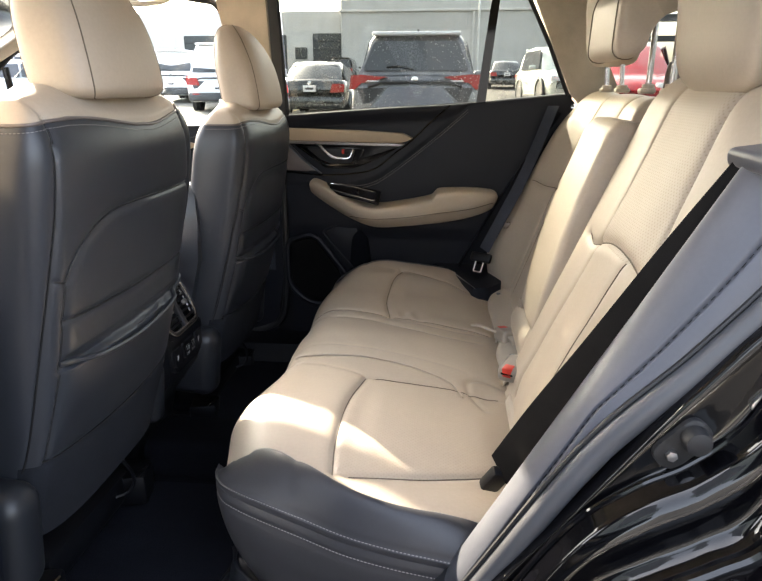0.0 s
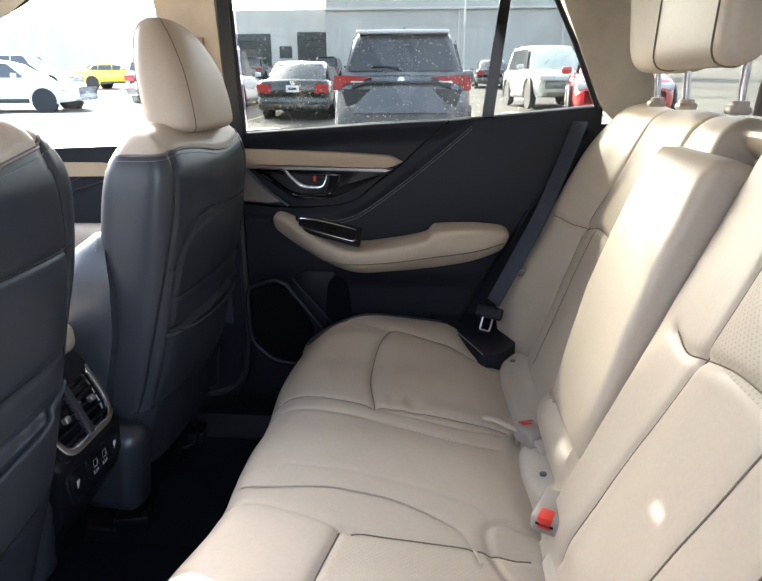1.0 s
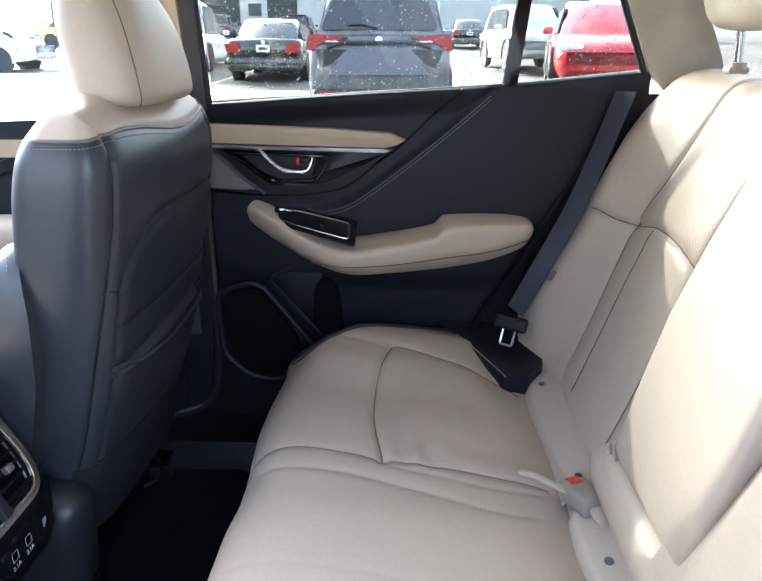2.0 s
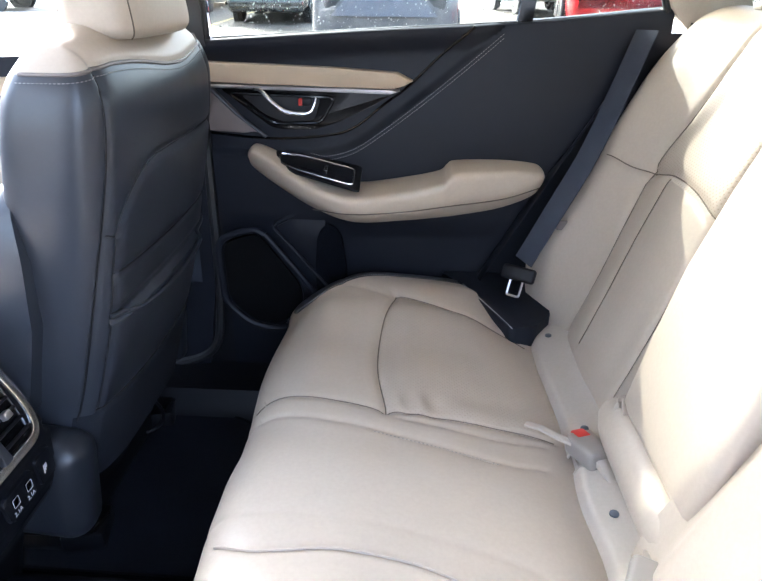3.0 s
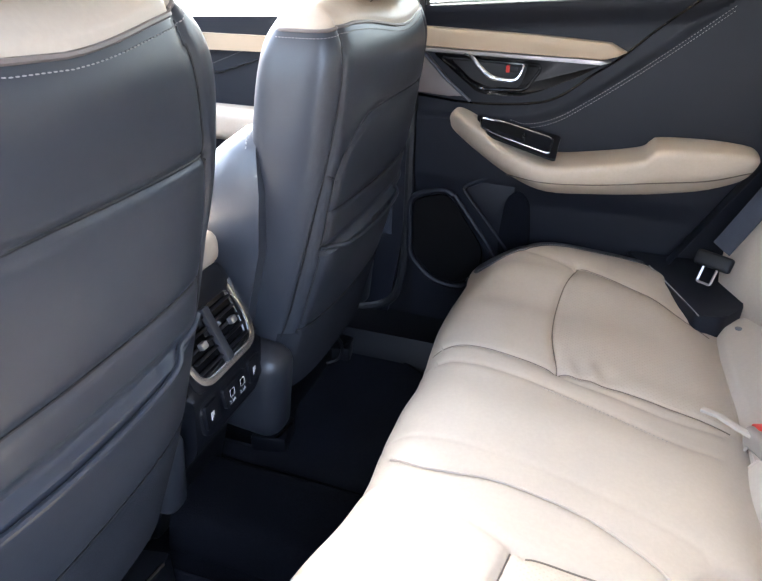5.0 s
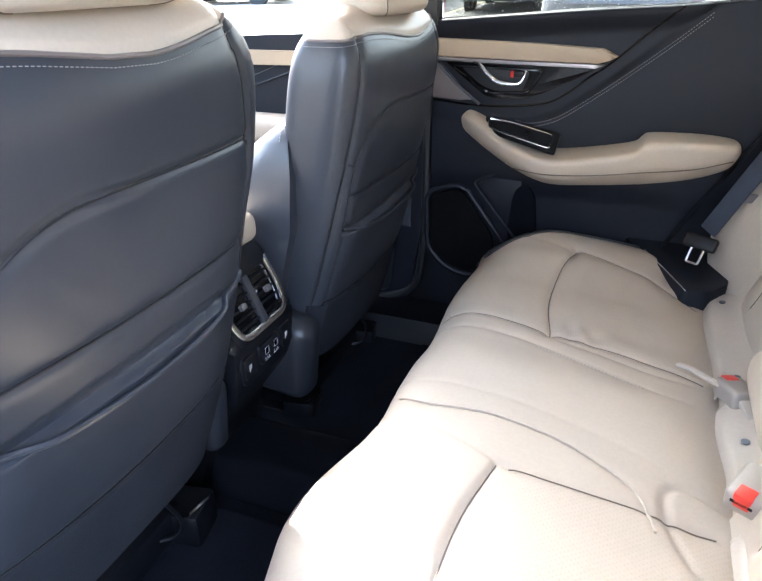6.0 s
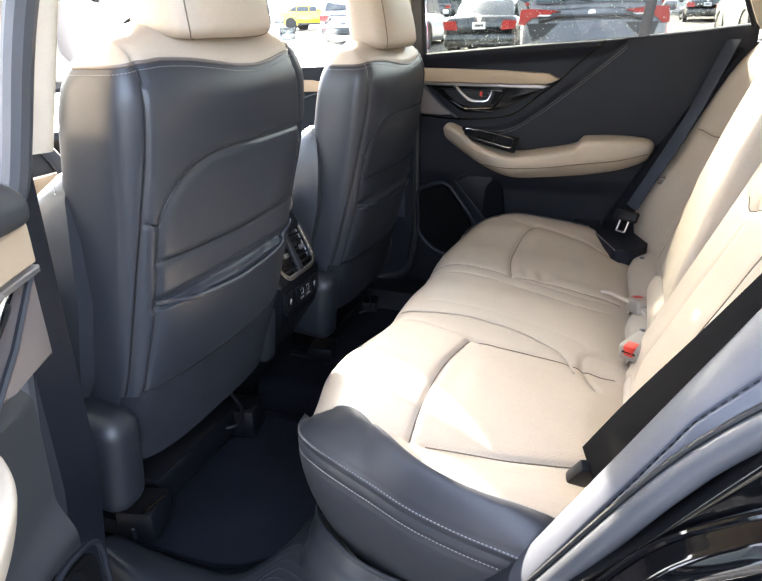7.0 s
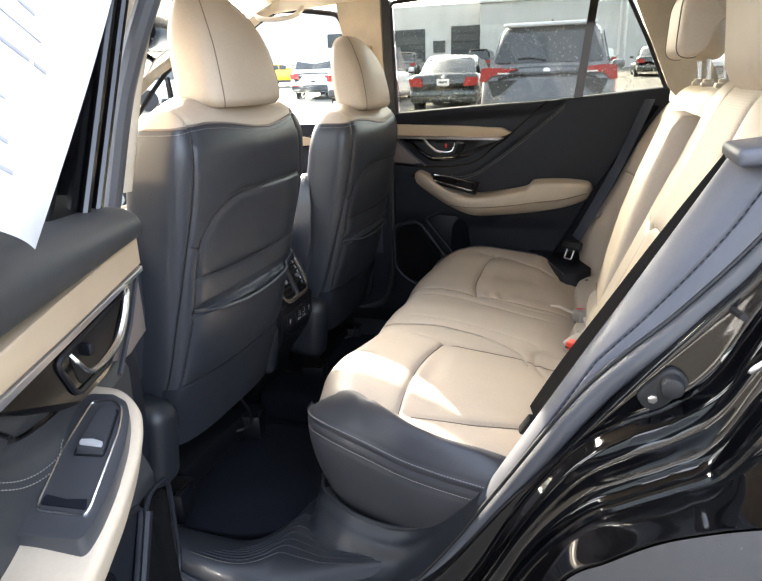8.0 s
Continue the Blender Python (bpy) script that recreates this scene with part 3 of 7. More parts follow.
B_LINES = []
for k in (1, -1):
    B_LINES += [(line2([(0.0, 0.46 * k), (0.15, 0.475 * k), (0.345, 0.50 * k), (0.46, 0.485 * k), (0.62, 0.46 * k), (0.72, 0.455 * k)], 60), 0.0065, 0.0045),
                (line2([(0.0, 0.205 * k), (0.18, 0.225 * k), (0.345, 0.250 * k), (0.48, 0.250 * k), (0.62, 0.235 * k), (0.72, 0.23 * k)], 60), 0.0065, 0.0045),
                (line2([(0.345, 0.165 * k), (0.335, 0.21 * k), (0.345, 0.250 * k)], 20), 0.006, 0.0045),
                (line2([(0.345, 0.250 * k), (0.362, 0.33 * k), (0.362, 0.42 * k), (0.345, 0.500 * k)], 30), 0.0065, 0.0045),
                (line2([(0.345, 0.500 * k), (0.335, 0.55 * k), (0.34, 0.60 * k)], 20), 0.006, 0.0045),
                (line2([(0.355, 0.425 * k), (0.26, 0.412 * k), (0.15, 0.395 * k), (0.04, 0.385 * k)], 40), 0.003, 0.0035)]
B_SEAMS = Seams(*B_LINES)
S_B = 0.74


def wing_edge(s, k):
    """How far out the padded wing reaches."""
    return table(s, [(0.0, 0.612), (0.13, 0.632), (0.25, 0.624), (0.42, 0.626), (0.6, 0.655)]) + (0.025 if k < 0 else 0)


def back_height(s, y, k):
    a = abs(y)
    h = 0.010 * math.exp(-((a - 0.36) / 0.10) ** 4) * (0.4 + 0.6 * math.sin(math.pi * min(max(s / 0.6, 0), 1)))
    wing = table(s, [(-0.04, 0.045), (0.0, 0.06), (0.12, 0.098), (0.20, 0.088), (0.27, 0.072), (0.42, 0.066), (0.52, 0.055), (0.60, 0.035), (0.70, 0.0)])
    w = min(max((a - 0.465) / (wing_edge(s, k) - 0.465), 0.0), 1.0)
    h += wing * (0.55 * w ** 1.5 + 0.45 * smoothstep(0, 1, w))
    h -= 0.010 * smoothstep(0.93, 1.0, w) ** 2
    if y < -0.05:
        h += 0.048 * (1 - smoothstep(0.48, 0.63, a))     # the near back is set more upright
    h -= 0.014 * (1 - smoothstep(0.100, 0.130, a))
    h -= 0.050 * (1 - smoothstep(0.095, 0.120, a)) * smoothstep(0.48, 0.53, s) * (1 - smoothstep(0.58, 0.63, s))
    h -= 0.012 * (1 - smoothstep(-0.03, 0.05, s))
    h += 0.002 * noise.noise((s * 6, y * 6, 8.1)) + 0.0006 * noise.noise((s * 22, y * 18, 2.2))
    return h - B_SEAMS.at(s, y)


def back_at(s, y, lift=0.0):
    cut = 1 - 0.09 * smoothstep(0.54, 0.67, abs(y)) ** 1.6
    p, n = back_frame(s * cut)
    q = p + n * (back_height(s, y, 1 if y > 0 else -1) + lift)
    return Vector((q.x, y, q.z))


def back_key(k):
    def f(u, v):
        s = lerp(-0.04, S_B, u)
        y = lerp(0.118, wing_edge(s, k), v / 0.9)
        lo = table(s, [(0.0, 0.205), (0.18, 0.225), (0.345, 0.250), (0.48, 0.250), (0.62, 0.235), (0.74, 0.23)])
        hi = table(s, [(0.0, 0.46), (0.15, 0.475), (0.345, 0.50), (0.46, 0.485), (0.62, 0.46), (0.74, 0.455)])
        return "insert" if lo < y < hi and 0.355 < s < 0.66 else "pad"
    return f


for k, lab in ((1, "far"), (-1, "near")):
    def pad_uv(u, v, k=k):
        s = lerp(-0.04, S_B, u)
        e = wing_edge(s, k)
        if v < 0.9:
            return back_at(s, k * lerp(0.118, e, v / 0.9))
        w = (v - 0.9) / 0.1
        p = back_at(s, k * e)
        return p + Vector((0.13 * w, k * 0.014 * math.sin(w * 2.2), -0.01 * w))

    both = grid(pad_uv, 170, 190, back_key(k), k < 0)
    part("back_pad", both["pad"], M_BEIGE, back, "", recalc=False)
    part("back_insert", both["insert"], M_PERFB, back, "perforated beige leather insert", recalc=False)
mid_pad = grid(lambda u, v: back_at(u * S_B, lerp(-0.12, 0.12, v)), 80, 24)
part("centre_pad", mid_pad, M_BEIGE, back, recalc=False)


for p, d, w in B_LINES:
    part("seam", tube([back_at(a, b, 0.0008) for a, b in p if a < 0.70], 0.0011, 5), M_SEAM, back)


def back_xyz(s, y, h):
    return B0 + BD * s + BN * h + Vector((0, y, 0))


# folded armrest, with the roll under it
arm_rings = []
for s, hw, h0, h1 in ((0.082, 0.106, -0.03, 0.008), (0.086, 0.112, -0.03, 0.024), (0.100, 0.116, -0.03, 0.036), (0.20, 0.117, -0.03, 0.056), (0.30, 0.117, -0.03, 0.072), (0.40, 0.115, -0.03, 0.080), (0.520, 0.112, -0.03, 0.084), (0.548, 0.107, -0.03, 0.074), (0.558, 0.096, -0.03, 0.050)):
    ring = []
    for a, b in rounded([(-hw, h0), (hw, h0), (hw, h1), (-hw, h1)], 0.016, 5):
        ring.append(back_xyz(s, a + 0.012, b + 0.006 * math.cos(a / hw * 1.5) * (1 if b > 0 else 0)))
    arm_rings.append(ring)
part("armrest", loft(arm_rings), M_BEIGE, back, "folded-up beige centre armrest", 50)
roll = []
for j in range(13):
    y = lerp(-0.108, 0.168, j / 12)
    r = 0.030 * (1 - 0.30 * abs(2 * j / 12 - 1) ** 6)
    roll.append([back_xyz(0.052 + r * 1.25 * math.sin(t), y, 0.008 + r * math.cos(t)) for t in [2 * math.pi * q / 16 for q in range(16)]])
part("lower_roll", loft(roll), M_BEIGE, back, "", 60)
for y in (-0.115, 0.112):
    part("pull_loop", tube(spline([back_xyz(0.075, y, 0.02), back_xyz(0.10, y * 1.12, 0.034), back_xyz(0.085, y * 1.2, 0.03), back_xyz(0.055, y * 1.16, 0.022)], 14), 0.004, 6, flat=(0.010, 0.003), up=(0, 0, 1)), M_BEIGE, back)
part("back_panel", slab(rounded([(-0.655, 0.0), (0.655, 0.0), (0.64, 0.56), (0.5, 0.60), (-0.5, 0.60), (-0.64, 0.56)], 0.05), lambda a, b, d: tuple(back_xyz(b, a, -0.06 - d)), 0.0, 0.05), M_CARPET, back)
for y in (0.46, 0.30, 0.095, -0.055, -0.30, -0.46):
    part("headrest_guide", rbox((0.034, 0.026, 0.012), Matrix.Translation((0.415, y, 1.290)), 0.005, 2), M_FLAP, back)


def rear_headrest(y, lift, hw, hh, hd, label):
    """Rounded pad on two steel posts. lift: how far its lower edge stands above the seat back."""
    base = Vector((0.412, y, 1.285))
    hr = thing("headrest", base, label, "headrest", "rear headrests")
    zc = 1.285 + lift + hh
    rings = []
    n = 40
    for j in range(25):
        b = math.pi * (j / 24 - 0.5)
        cz = math.copysign(abs(math.sin(b)) ** 0.50, math.sin(b))
        cr = abs(math.cos(b)) ** 0.42 if abs(math.cos(b)) > 1e-6 else 0.02
        cr = max(cr, 0.03)
        ring = []
        for q in range(n):
            t = 2 * math.pi * q / n
            ex, ey = math.copysign(abs(math.cos(t)) ** 0.6, math.cos(t)), math.copysign(abs(math.sin(t)) ** 0.55, math.sin(t))
            yy = hw * cr * ey * (1 - 0.10 * max(cz, 0) ** 2)
            xx = hd * cr * ex
            seam = 0.004 * math.exp(-((abs(yy) - hw * 0.70) / 0.004) ** 2) * (1 if ex < 0 else 0.3)
            xx += (seam if ex < 0 else -seam)
            if ex < 0:
                xx += 0.016 * (1 - (yy / hw) ** 2) * (1 - 0.5 * abs(cz)) - 0.006
            z = zc + hh * cz
            ring.append(Vector((0.395 + xx - 0.10 * (z - zc), y + yy, z)))
        rings.append(ring)
    part("pad", loft(rings), M_BEIGE, hr, "", 70)
    for dy in (-0.078, 0.078):
        part("post", tube([(0.415, y + dy, 1.285), (0.408, y + dy, 1.285 + lift + 0.03)], 0.0062, 12), M_CHROME, hr, "bright steel post")
        part("collar", disc(0.013, 0.010, Matrix.Translation((0.415, y + dy, 1.292)), 16, 0.003), M_FLAP, hr)


rear_headrest(0.378, 0.062, 0.135, 0.100, 0.050, "beige leather headrest raised on two steel posts")
rear_headrest(-0.375, 0.004, 0.150, 0.110, 0.055, "beige leather headrest pushed down on the seat back")

# the centre headrest: a pad that hangs forward from a bar on two tall posts
ch = thing("headrest", (0.41, 0.02, 1.285), "hooked beige centre headrest raised high on steel posts", "headrest", "rear headrests")
HOOK = rounded([(0.292, 1.350), (0.336, 1.345), (0.350, 1.400), (0.392, 1.432), (0.436, 1.436), (0.448, 1.475), (0.40, 1.512), (0.33, 1.508), (0.296, 1.462)], 0.026, 5)
hrings = []
for y, k in ((-0.112, 0.55), (-0.110, 0.80), (-0.102, 0.93), (-0.088, 0.99), (-0.06, 1.0), (0.10, 1.0), (0.128, 0.99), (0.142, 0.93), (0.150, 0.80), (0.152, 0.55)):
    hrings.append([Vector((lerp(0.37, a, 0.5 + 0.5 * k) if k < 1 else a, y, lerp(1.43, b, 0.72 + 0.28 * k) if k < 1 else b)) for a, b in HOOK])
part("pad", loft(hrings), M_BEIGE, ch, "", 65)
for y in (-0.086, 0.126):
    part("seam", tube([Vector((a, y, b)) + (Vector((a, y, b)) - Vector((0.37, y, 1.43))).normalized() * 0.0004 for a, b in HOOK], 0.0013, 5, closed=True), M_SEAM, ch)
for y in (-0.055, 0.097):
    part("post", tube([(0.418, y, 1.285), (0.418, y, 1.45)], 0.0064, 12), M_CHROME, ch, "bright steel post")
    part("collar", disc(0.013, 0.012, Matrix.Translation((0.418, y, 1.292)), 16, 0.003), M_FLAP, ch)
an = thing("belt_guide", (0.50, 0.13, 1.28), "black plastic belt guide on the seat top", "belt guide")
part("guide_loop", tube(spline([(0.47, 0.15, 1.28), (0.475, 0.148, 1.335), (0.475, 0.13, 1.345), (0.475, 0.10, 1.345), (0.47, 0.08, 1.335), (0.47, 0.075, 1.28)], 30), 0.008, 8), M_TAUPE, an)

# ---- side bolsters between backrest and doors ----
for k in (-1, 1):
    sb = thing("side_bolster", (0.12, 0.66 * k, 0.66), "grey stitched vinyl side bolster beside the seat back" if k < 0 else "stitched side bolster, darkened as the shaded gap by the far door", "seat bolster", "side bolsters")

    def sbol(u, v, k=k):
        z = lerp(0.58, 1.225, u)
        fx = 0.016 + 0.535 * (z - 0.681) + 0.012 * smoothstep(0.70, 0.58, z)
        ex = table(z, [(0.58, -0.035), (0.70, 0.022), (0.915, 0.150), (1.035, 0.255), (1.14, 0.335), (1.235, 0.385)])
        nose, out = Vector((fx + 0.004, 0.652, z)), Vector((max(ex, fx + 0.02) + 0.006, 0.716, z - 0.012))
        p = nose.lerp(out, v)
        p += Vector((-0.012, 0.010, 0.004)) * math.sin(math.pi * v) ** 0.6
        p += Vector((0.003, -0.003, 0)) * math.exp(-((v - 0.70) / 0.025) ** 2)
        return Vector((p.x, p.y * k, p.z))

    # far pad coloured near-black to stand for the shaded gap beside the door
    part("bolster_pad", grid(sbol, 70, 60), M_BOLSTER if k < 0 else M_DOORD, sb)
    part("stitching", stitches([sbol(j / 90, 0.71) + Vector((-0.0012, 0.0015 * k, 0)) for j in range(34, 91)], 0.011, 0.007, 0.0008), M_BLACKP, sb, "dark contrast stitches")
    if k < 0:
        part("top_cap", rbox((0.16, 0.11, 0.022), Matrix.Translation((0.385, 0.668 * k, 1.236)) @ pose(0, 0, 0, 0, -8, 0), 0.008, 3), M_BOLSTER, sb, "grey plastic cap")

# ---- rear belts ----
fb = thing("seat_belt", (0.1, 0.56, 0.76), "grey-blue seat belt with tongue hanging beside the far seat", "seat belt")
part("webbing", tube(spline([(0.312, 0.662, 1.243), (0.266, 0.630, 1.125), (0.222, 0.604, 1.019), (0.172, 0.594, 0.914), (0.122, 0.584, 0.81)], 30), 1, 16, flat=(0.050, 0.003), up=(-0.80, -0.5, 0.25)), M_BELT, fb)
part("stop_button", rbox((0.03, 0.006, 0.02), Matrix.Translation((0.192, 0.583, 0.89)), 0.003, 2), M_TAUPE, fb)
mt = Matrix.Translation((0.112, 0.566, 0.79)) @ pose(0, 0, 0, 62, 0, -32)
part("tongue_grip", rbox((0.070, 0.030, 0.016), mt, 0.006, 3), M_BLACKP, fb)
tg = tube([mt @ Vector((a, b, 0.001)) for a, b in rounded([(-0.013, -0.012), (0.013, -0.012), (0.013, -0.046), (-0.013, -0.046)], 0.005)], 0.0026, 6, closed=True)
part("tongue", tg, M_STEEL, fb, "steel belt tongue")
nb = thing("seat_belt", (0.1, -0.5, 0.7), "black seat belt drawn tight down to the cushion", "seat belt")
part("webbing", tube(spline([(0.325, -0.655, 1.226), (0.262, -0.636, 1.115), (0.192, -0.615, 0.985), (0.135, -0.588, 0.875), (0.088, -0.560, 0.772)], 30), 1, 16, flat=(0.050, 0.003), up=(-0.64, -0.52, 0.46)), M_BELTB, nb)
part("anchor", rbox((0.030, 0.018, 0.044), Matrix.Translation((0.083, -0.558, 0.754)) @ pose(0, 0, 0, 25, 20, 20), 0.005, 2), M_BLACKP, nb)

# ---- front seats, seen from behind ----
def sgnpow(a, p):
    return math.copysign(abs(a) ** p, a)


F_LINES = [(line2([(-0.203, 1.30), (-0.204, 1.235), (-0.210, 1.222), (-0.222, 1.13), (-0.235, 1.05), (-0.246, 0.90), (-0.246, 0.70)], 60), 0.006, 0.0055),
           (line2([(0.203, 1.30), (0.204, 1.235), (0.210, 1.222), (0.230, 1.13), (0.243, 1.05), (0.250, 0.90), (0.250, 0.70)], 60), 0.006, 0.0055),
           (line2([(-0.214, 0.752), (-0.205, 0.84), (-0.198, 0.915), (-0.197, 0.98), (-0.193, 1.038), (-0.176, 1.070), (-0.140, 1.099), (-0.090, 1.117), (-0.03, 1.122), (0.10, 1.121), (0.222, 1.121), (0.237, 1.114), (0.241, 1.09), (0.236, 0.93)], 130), 0.0055, 0.0045),
           (line2([(-0.197, 0.979), (0.0, 0.972), (0.236, 0.976)], 20), 0.0035, 0.004),
           (line2([(-0.226, 1.045), (-0.193, 1.036)], 8), 0.003, 0.003),
           (line2([(-0.22, 0.752), (0.0, 0.742), (0.22, 0.752)], 20), 0.003, 0.004)]
F_SEAMS = Seams(*F_LINES)
POCKET = line2([(-0.198, 0.912), (-0.15, 0.901), (-0.06, 0.889), (0.03, 0.884), (0.12, 0.889), (0.19, 0.904), (0.232, 0.922)], 50)


def seat_back_x(z):
    return table(z, [(0.60, -0.640), (0.75, -0.602), (0.88, -0.571), (0.98, -0.549), (1.05, -0.535), (1.18, -0.516), (1.235, -0.516), (1.275, -0.530), (1.30, -0.558), (1.308, -0.59)])


def seat_half(z):
    return table(z, [(0.60, 0.215), (0.64, 0.228), (0.75, 0.257), (0.90, 0.275), (1.05, 0.284), (1.15, 0.286), (1.21, 0.278), (1.25, 0.255), (1.28, 0.212), (1.30, 0.150), (1.308, 0.08)])


def seat_shell(t, z):
    """A place on the shell of the backrest; t turns from the middle of the rear face (0) round to the front (pi)."""
    w, xb = seat_half(z), seat_back_x(z)
    y = w * sgnpow(math.sin(t), 0.42)
    D = table(z, [(0.64, 0.10), (1.00, 0.10), (1.08, 0.078), (1.20, 0.072), (1.25, 0.060), (1.308, 0.02)])
    x = xb - D + D * sgnpow(math.cos(t), 0.42) * (1 if math.cos(t) > 0 else 0.9)
    if math.cos(t) > 0:
        f = min(1.0, math.cos(t) * 3)
        x -= F_SEAMS.at(y, z) * f
        if z < 1.2:
            x -= 0.004 * math.exp(-((y) / 0.16) ** 4) * smoothstep(1.20, 1.12, z) * smoothstep(0.905, 0.93, z)
            if abs(y) < 0.225:
                x -= 0.009 * smoothstep(0.928, 0.909, z) * (1 - smoothstep(0.905, 0.897, z)) * (1 - smoothstep(0.17, 0.225, abs(y)))
                x += 0.006 * smoothstep(0.904, 0.896, z) * (1 - smoothstep(0.15, 0.225, abs(y))) * smoothstep(0.74, 0.86, z)
        x += 0.0015 * noise.noise((y * 8, z * 8, 5.5)) + (0.012 * (1 - (y / 0.275) ** 2) + 0.002) * f * smoothstep(1.295, 1.20, z)
    return Vector((x, y, z))


def seat_skin(t, z):
    """The shell, drawn in on the side that carries the recliner."""
    p = seat_shell(t, z)
    if p.y < -0.205:
        p.y = -0.205 + (p.y + 0.205) * 0.55
    return p



def collar_z(y):
    """The height of the seam between dark back and beige collar."""
    return 1.260 - 0.020 * math.exp(-((y - 0.05) / 0.13) ** 2) - 0.010 * smoothstep(0.18, 0.28, -y) + 0.010 * smoothstep(0.22, 0.27, y)


def front_seat(yc, label):
    st = thing("bucket_seat", (-0.75, 0, 0.42), label, "car seat", "front seats")

    def dark(u, v):
        t = lerp(-math.pi, math.pi, u)
        y = seat_skin(t, 1.2).y
        z = lerp(0.60, collar_z(y) if abs(t) < 2.0 else 1.25, v)
        return seat_skin(t, z)

    def coll(u, v):
        t = lerp(-math.pi, math.pi, u)
        y = seat_skin(t, 1.2).y
        z0 = collar_z(y) if abs(t) < 2.0 else 1.25
        p = seat_skin(t, lerp(z0, 1.308, v ** 0.8))
        if v > 0.03:
            k = min(v * 9, 1.0)
            p.x += 0.004 * k * max(math.cos(t), 0) * (1 - v)
            p.z -= 0.006 * math.exp(-(p.y / 0.07) ** 2) * v * max(math.cos(t), 0)
        p.x -= 0.0035 * math.exp(-((p.y - 0.03 - 0.02 * v) / 0.005) ** 2) * max(math.cos(t), 0)
        return p

    def key(u, v):
        t = abs(lerp(-math.pi, math.pi, u))
        z = lerp(0.60, 1.25, v)
        return "carpet" if z < 0.748 and t < 1.25 else "back"

    both = grid(dark, 200, 250, key)
    part("backrest", both["back"], M_DARK, st, "dark leather back with a map pocket", recalc=False)
    part("lower_panel", both["carpet"], M_FELT, st, "black felt lower panel", recalc=False)
    part("collar", grid(coll, 150, 26), M_BEIGE, st, "beige leather collar", recalc=False)
    welt, thread, side_thread = [], [], []
    for j in range(161):
        t = lerp(-1.75, 1.75, j / 160)
        y = seat_skin(t, 1.2).y
        z = collar_z(y)
        welt.append(seat_skin(t, z) + Vector((0.0008, 0, 0)))
        q = seat_skin(t, z - 0.009)
        thread.append(q + Vector((0.0012 * max(math.cos(t), 0.2), 0.0012 * math.sin(t), 0)))
    for p, d, w in F_LINES:
        if d >= 0.003:
            pts = [seat_skin(math.asin(min(max(sgnpow(y / seat_half(z), 1 / 0.42), -0.999), 0.999)), z) + Vector((0.0004, 0, 0)) for y, z in p if z < collar_z(y) - 0.004 and abs(y) < seat_half(z) * 0.98]
            if len(pts) > 3:
                part("seam", tube(pts, 0.0016, 5), M_SEAMD, st)
    part("welt", tube(welt, 0.0026, 6), M_TAUPE, st)
    part("stitching", stitches(thread, 0.0052, 0.0034, 0.0006), M_THREAD, st)
    part("pocket_welt", tube([seat_skin(math.asin(min(max(sgnpow(y / seat_half(z), 1 / 0.42), -1), 1)), z) + Vector((0.0015 + 0.0045 * (1 - smoothstep(0.13, 0.225, abs(y))), 0, 0)) for y, z in POCKET], 0.0042, 8), M_DARK, st, "padded pocket edge")
    # front bolsters, cushion
    for k in (-1, 1):
        ring = []
        for z, d, w in ((0.70, 0.05, 0.03), (0.78, 0.15, 0.055), (0.92, 0.17, 0.06), (1.02, 0.12, 0.055), (1.08, 0.06, 0.04), (1.11, 0.02, 0.02)):
            xb = seat_back_x(z) - 0.13
            ring.append([Vector((xb - d * max(math.sin(a), -0.3), k * (0.215 + w * math.cos(a)), z)) for a in [2 * math.pi * q / 20 for q in range(20)]])
        part("side_wing", loft(ring), M_DARK, st, "", 70)
        part("stitching", stitches([Vector((seat_back_x(z) - 0.125 - 0.012 * math.sin((z - 0.7) * 7), seat_half(z) + 0.0025 if k > 0 else -0.2075 - (seat_half(z) - 0.205) * 0.55, z)) for z in [lerp(0.68, 1.12, j / 60) for j in range(61)]], 0.006, 0.004, 0.0008), M_THREAD, st)
        m = Matrix.Translation((-0.690, k * (0.258 if k < 0 else 0.225), 0.648)) @ pose(0, 0, 0, 0, 6, 0)
        part("recliner_cover", rbox((0.155, 0.084, 0.190) if k < 0 else (0.12, 0.05, 0.14), m, 0.036 if k < 0 else 0.02, 6), M_SILL, st, "black plastic recliner cover")
        part("rail", rbox((0.62, 0.035, 0.035), Matrix.Translation((-1.0, k * 0.20, 0.43)), 0.006, 1), M_BLACKP, st)
        part("rail_cover", rbox((0.075, 0.078, 0.072), Matrix.Translation((-0.70, k * 0.175, 0.442)) @ pose(0, 0, 0, 0, 0, 12), 0.008, 2), M_BLACKP, st)
        part("rail_bracket", tube([(-0.685, k * 0.175 - 0.03, 0.468), (-0.672, k * 0.175 - 0.026, 0.480), (-0.668, k * 0.175 + 0.02, 0.478), (-0.68, k * 0.175 + 0.032, 0.462)], 0.0035, 6), M_GLOSSB, st)
    cus = [[Vector((x, y, z)) for y, z in rounded([(-w, 0.52), (w, 0.52), (w, 0.56 + h), (-w, 0.56 + h)], 0.05, 5)] for x, w, h in ((-0.74, 0.20, 0.06), (-0.78, 0.235, 0.10), (-0.95, 0.255, 0.16), (-1.10, 0.255, 0.19), (-1.16, 0.24, 0.17), (-1.19, 0.20, 0.12))]
    part("seat_cushion", loft(cus), M_BEIGE, st, "", 60)
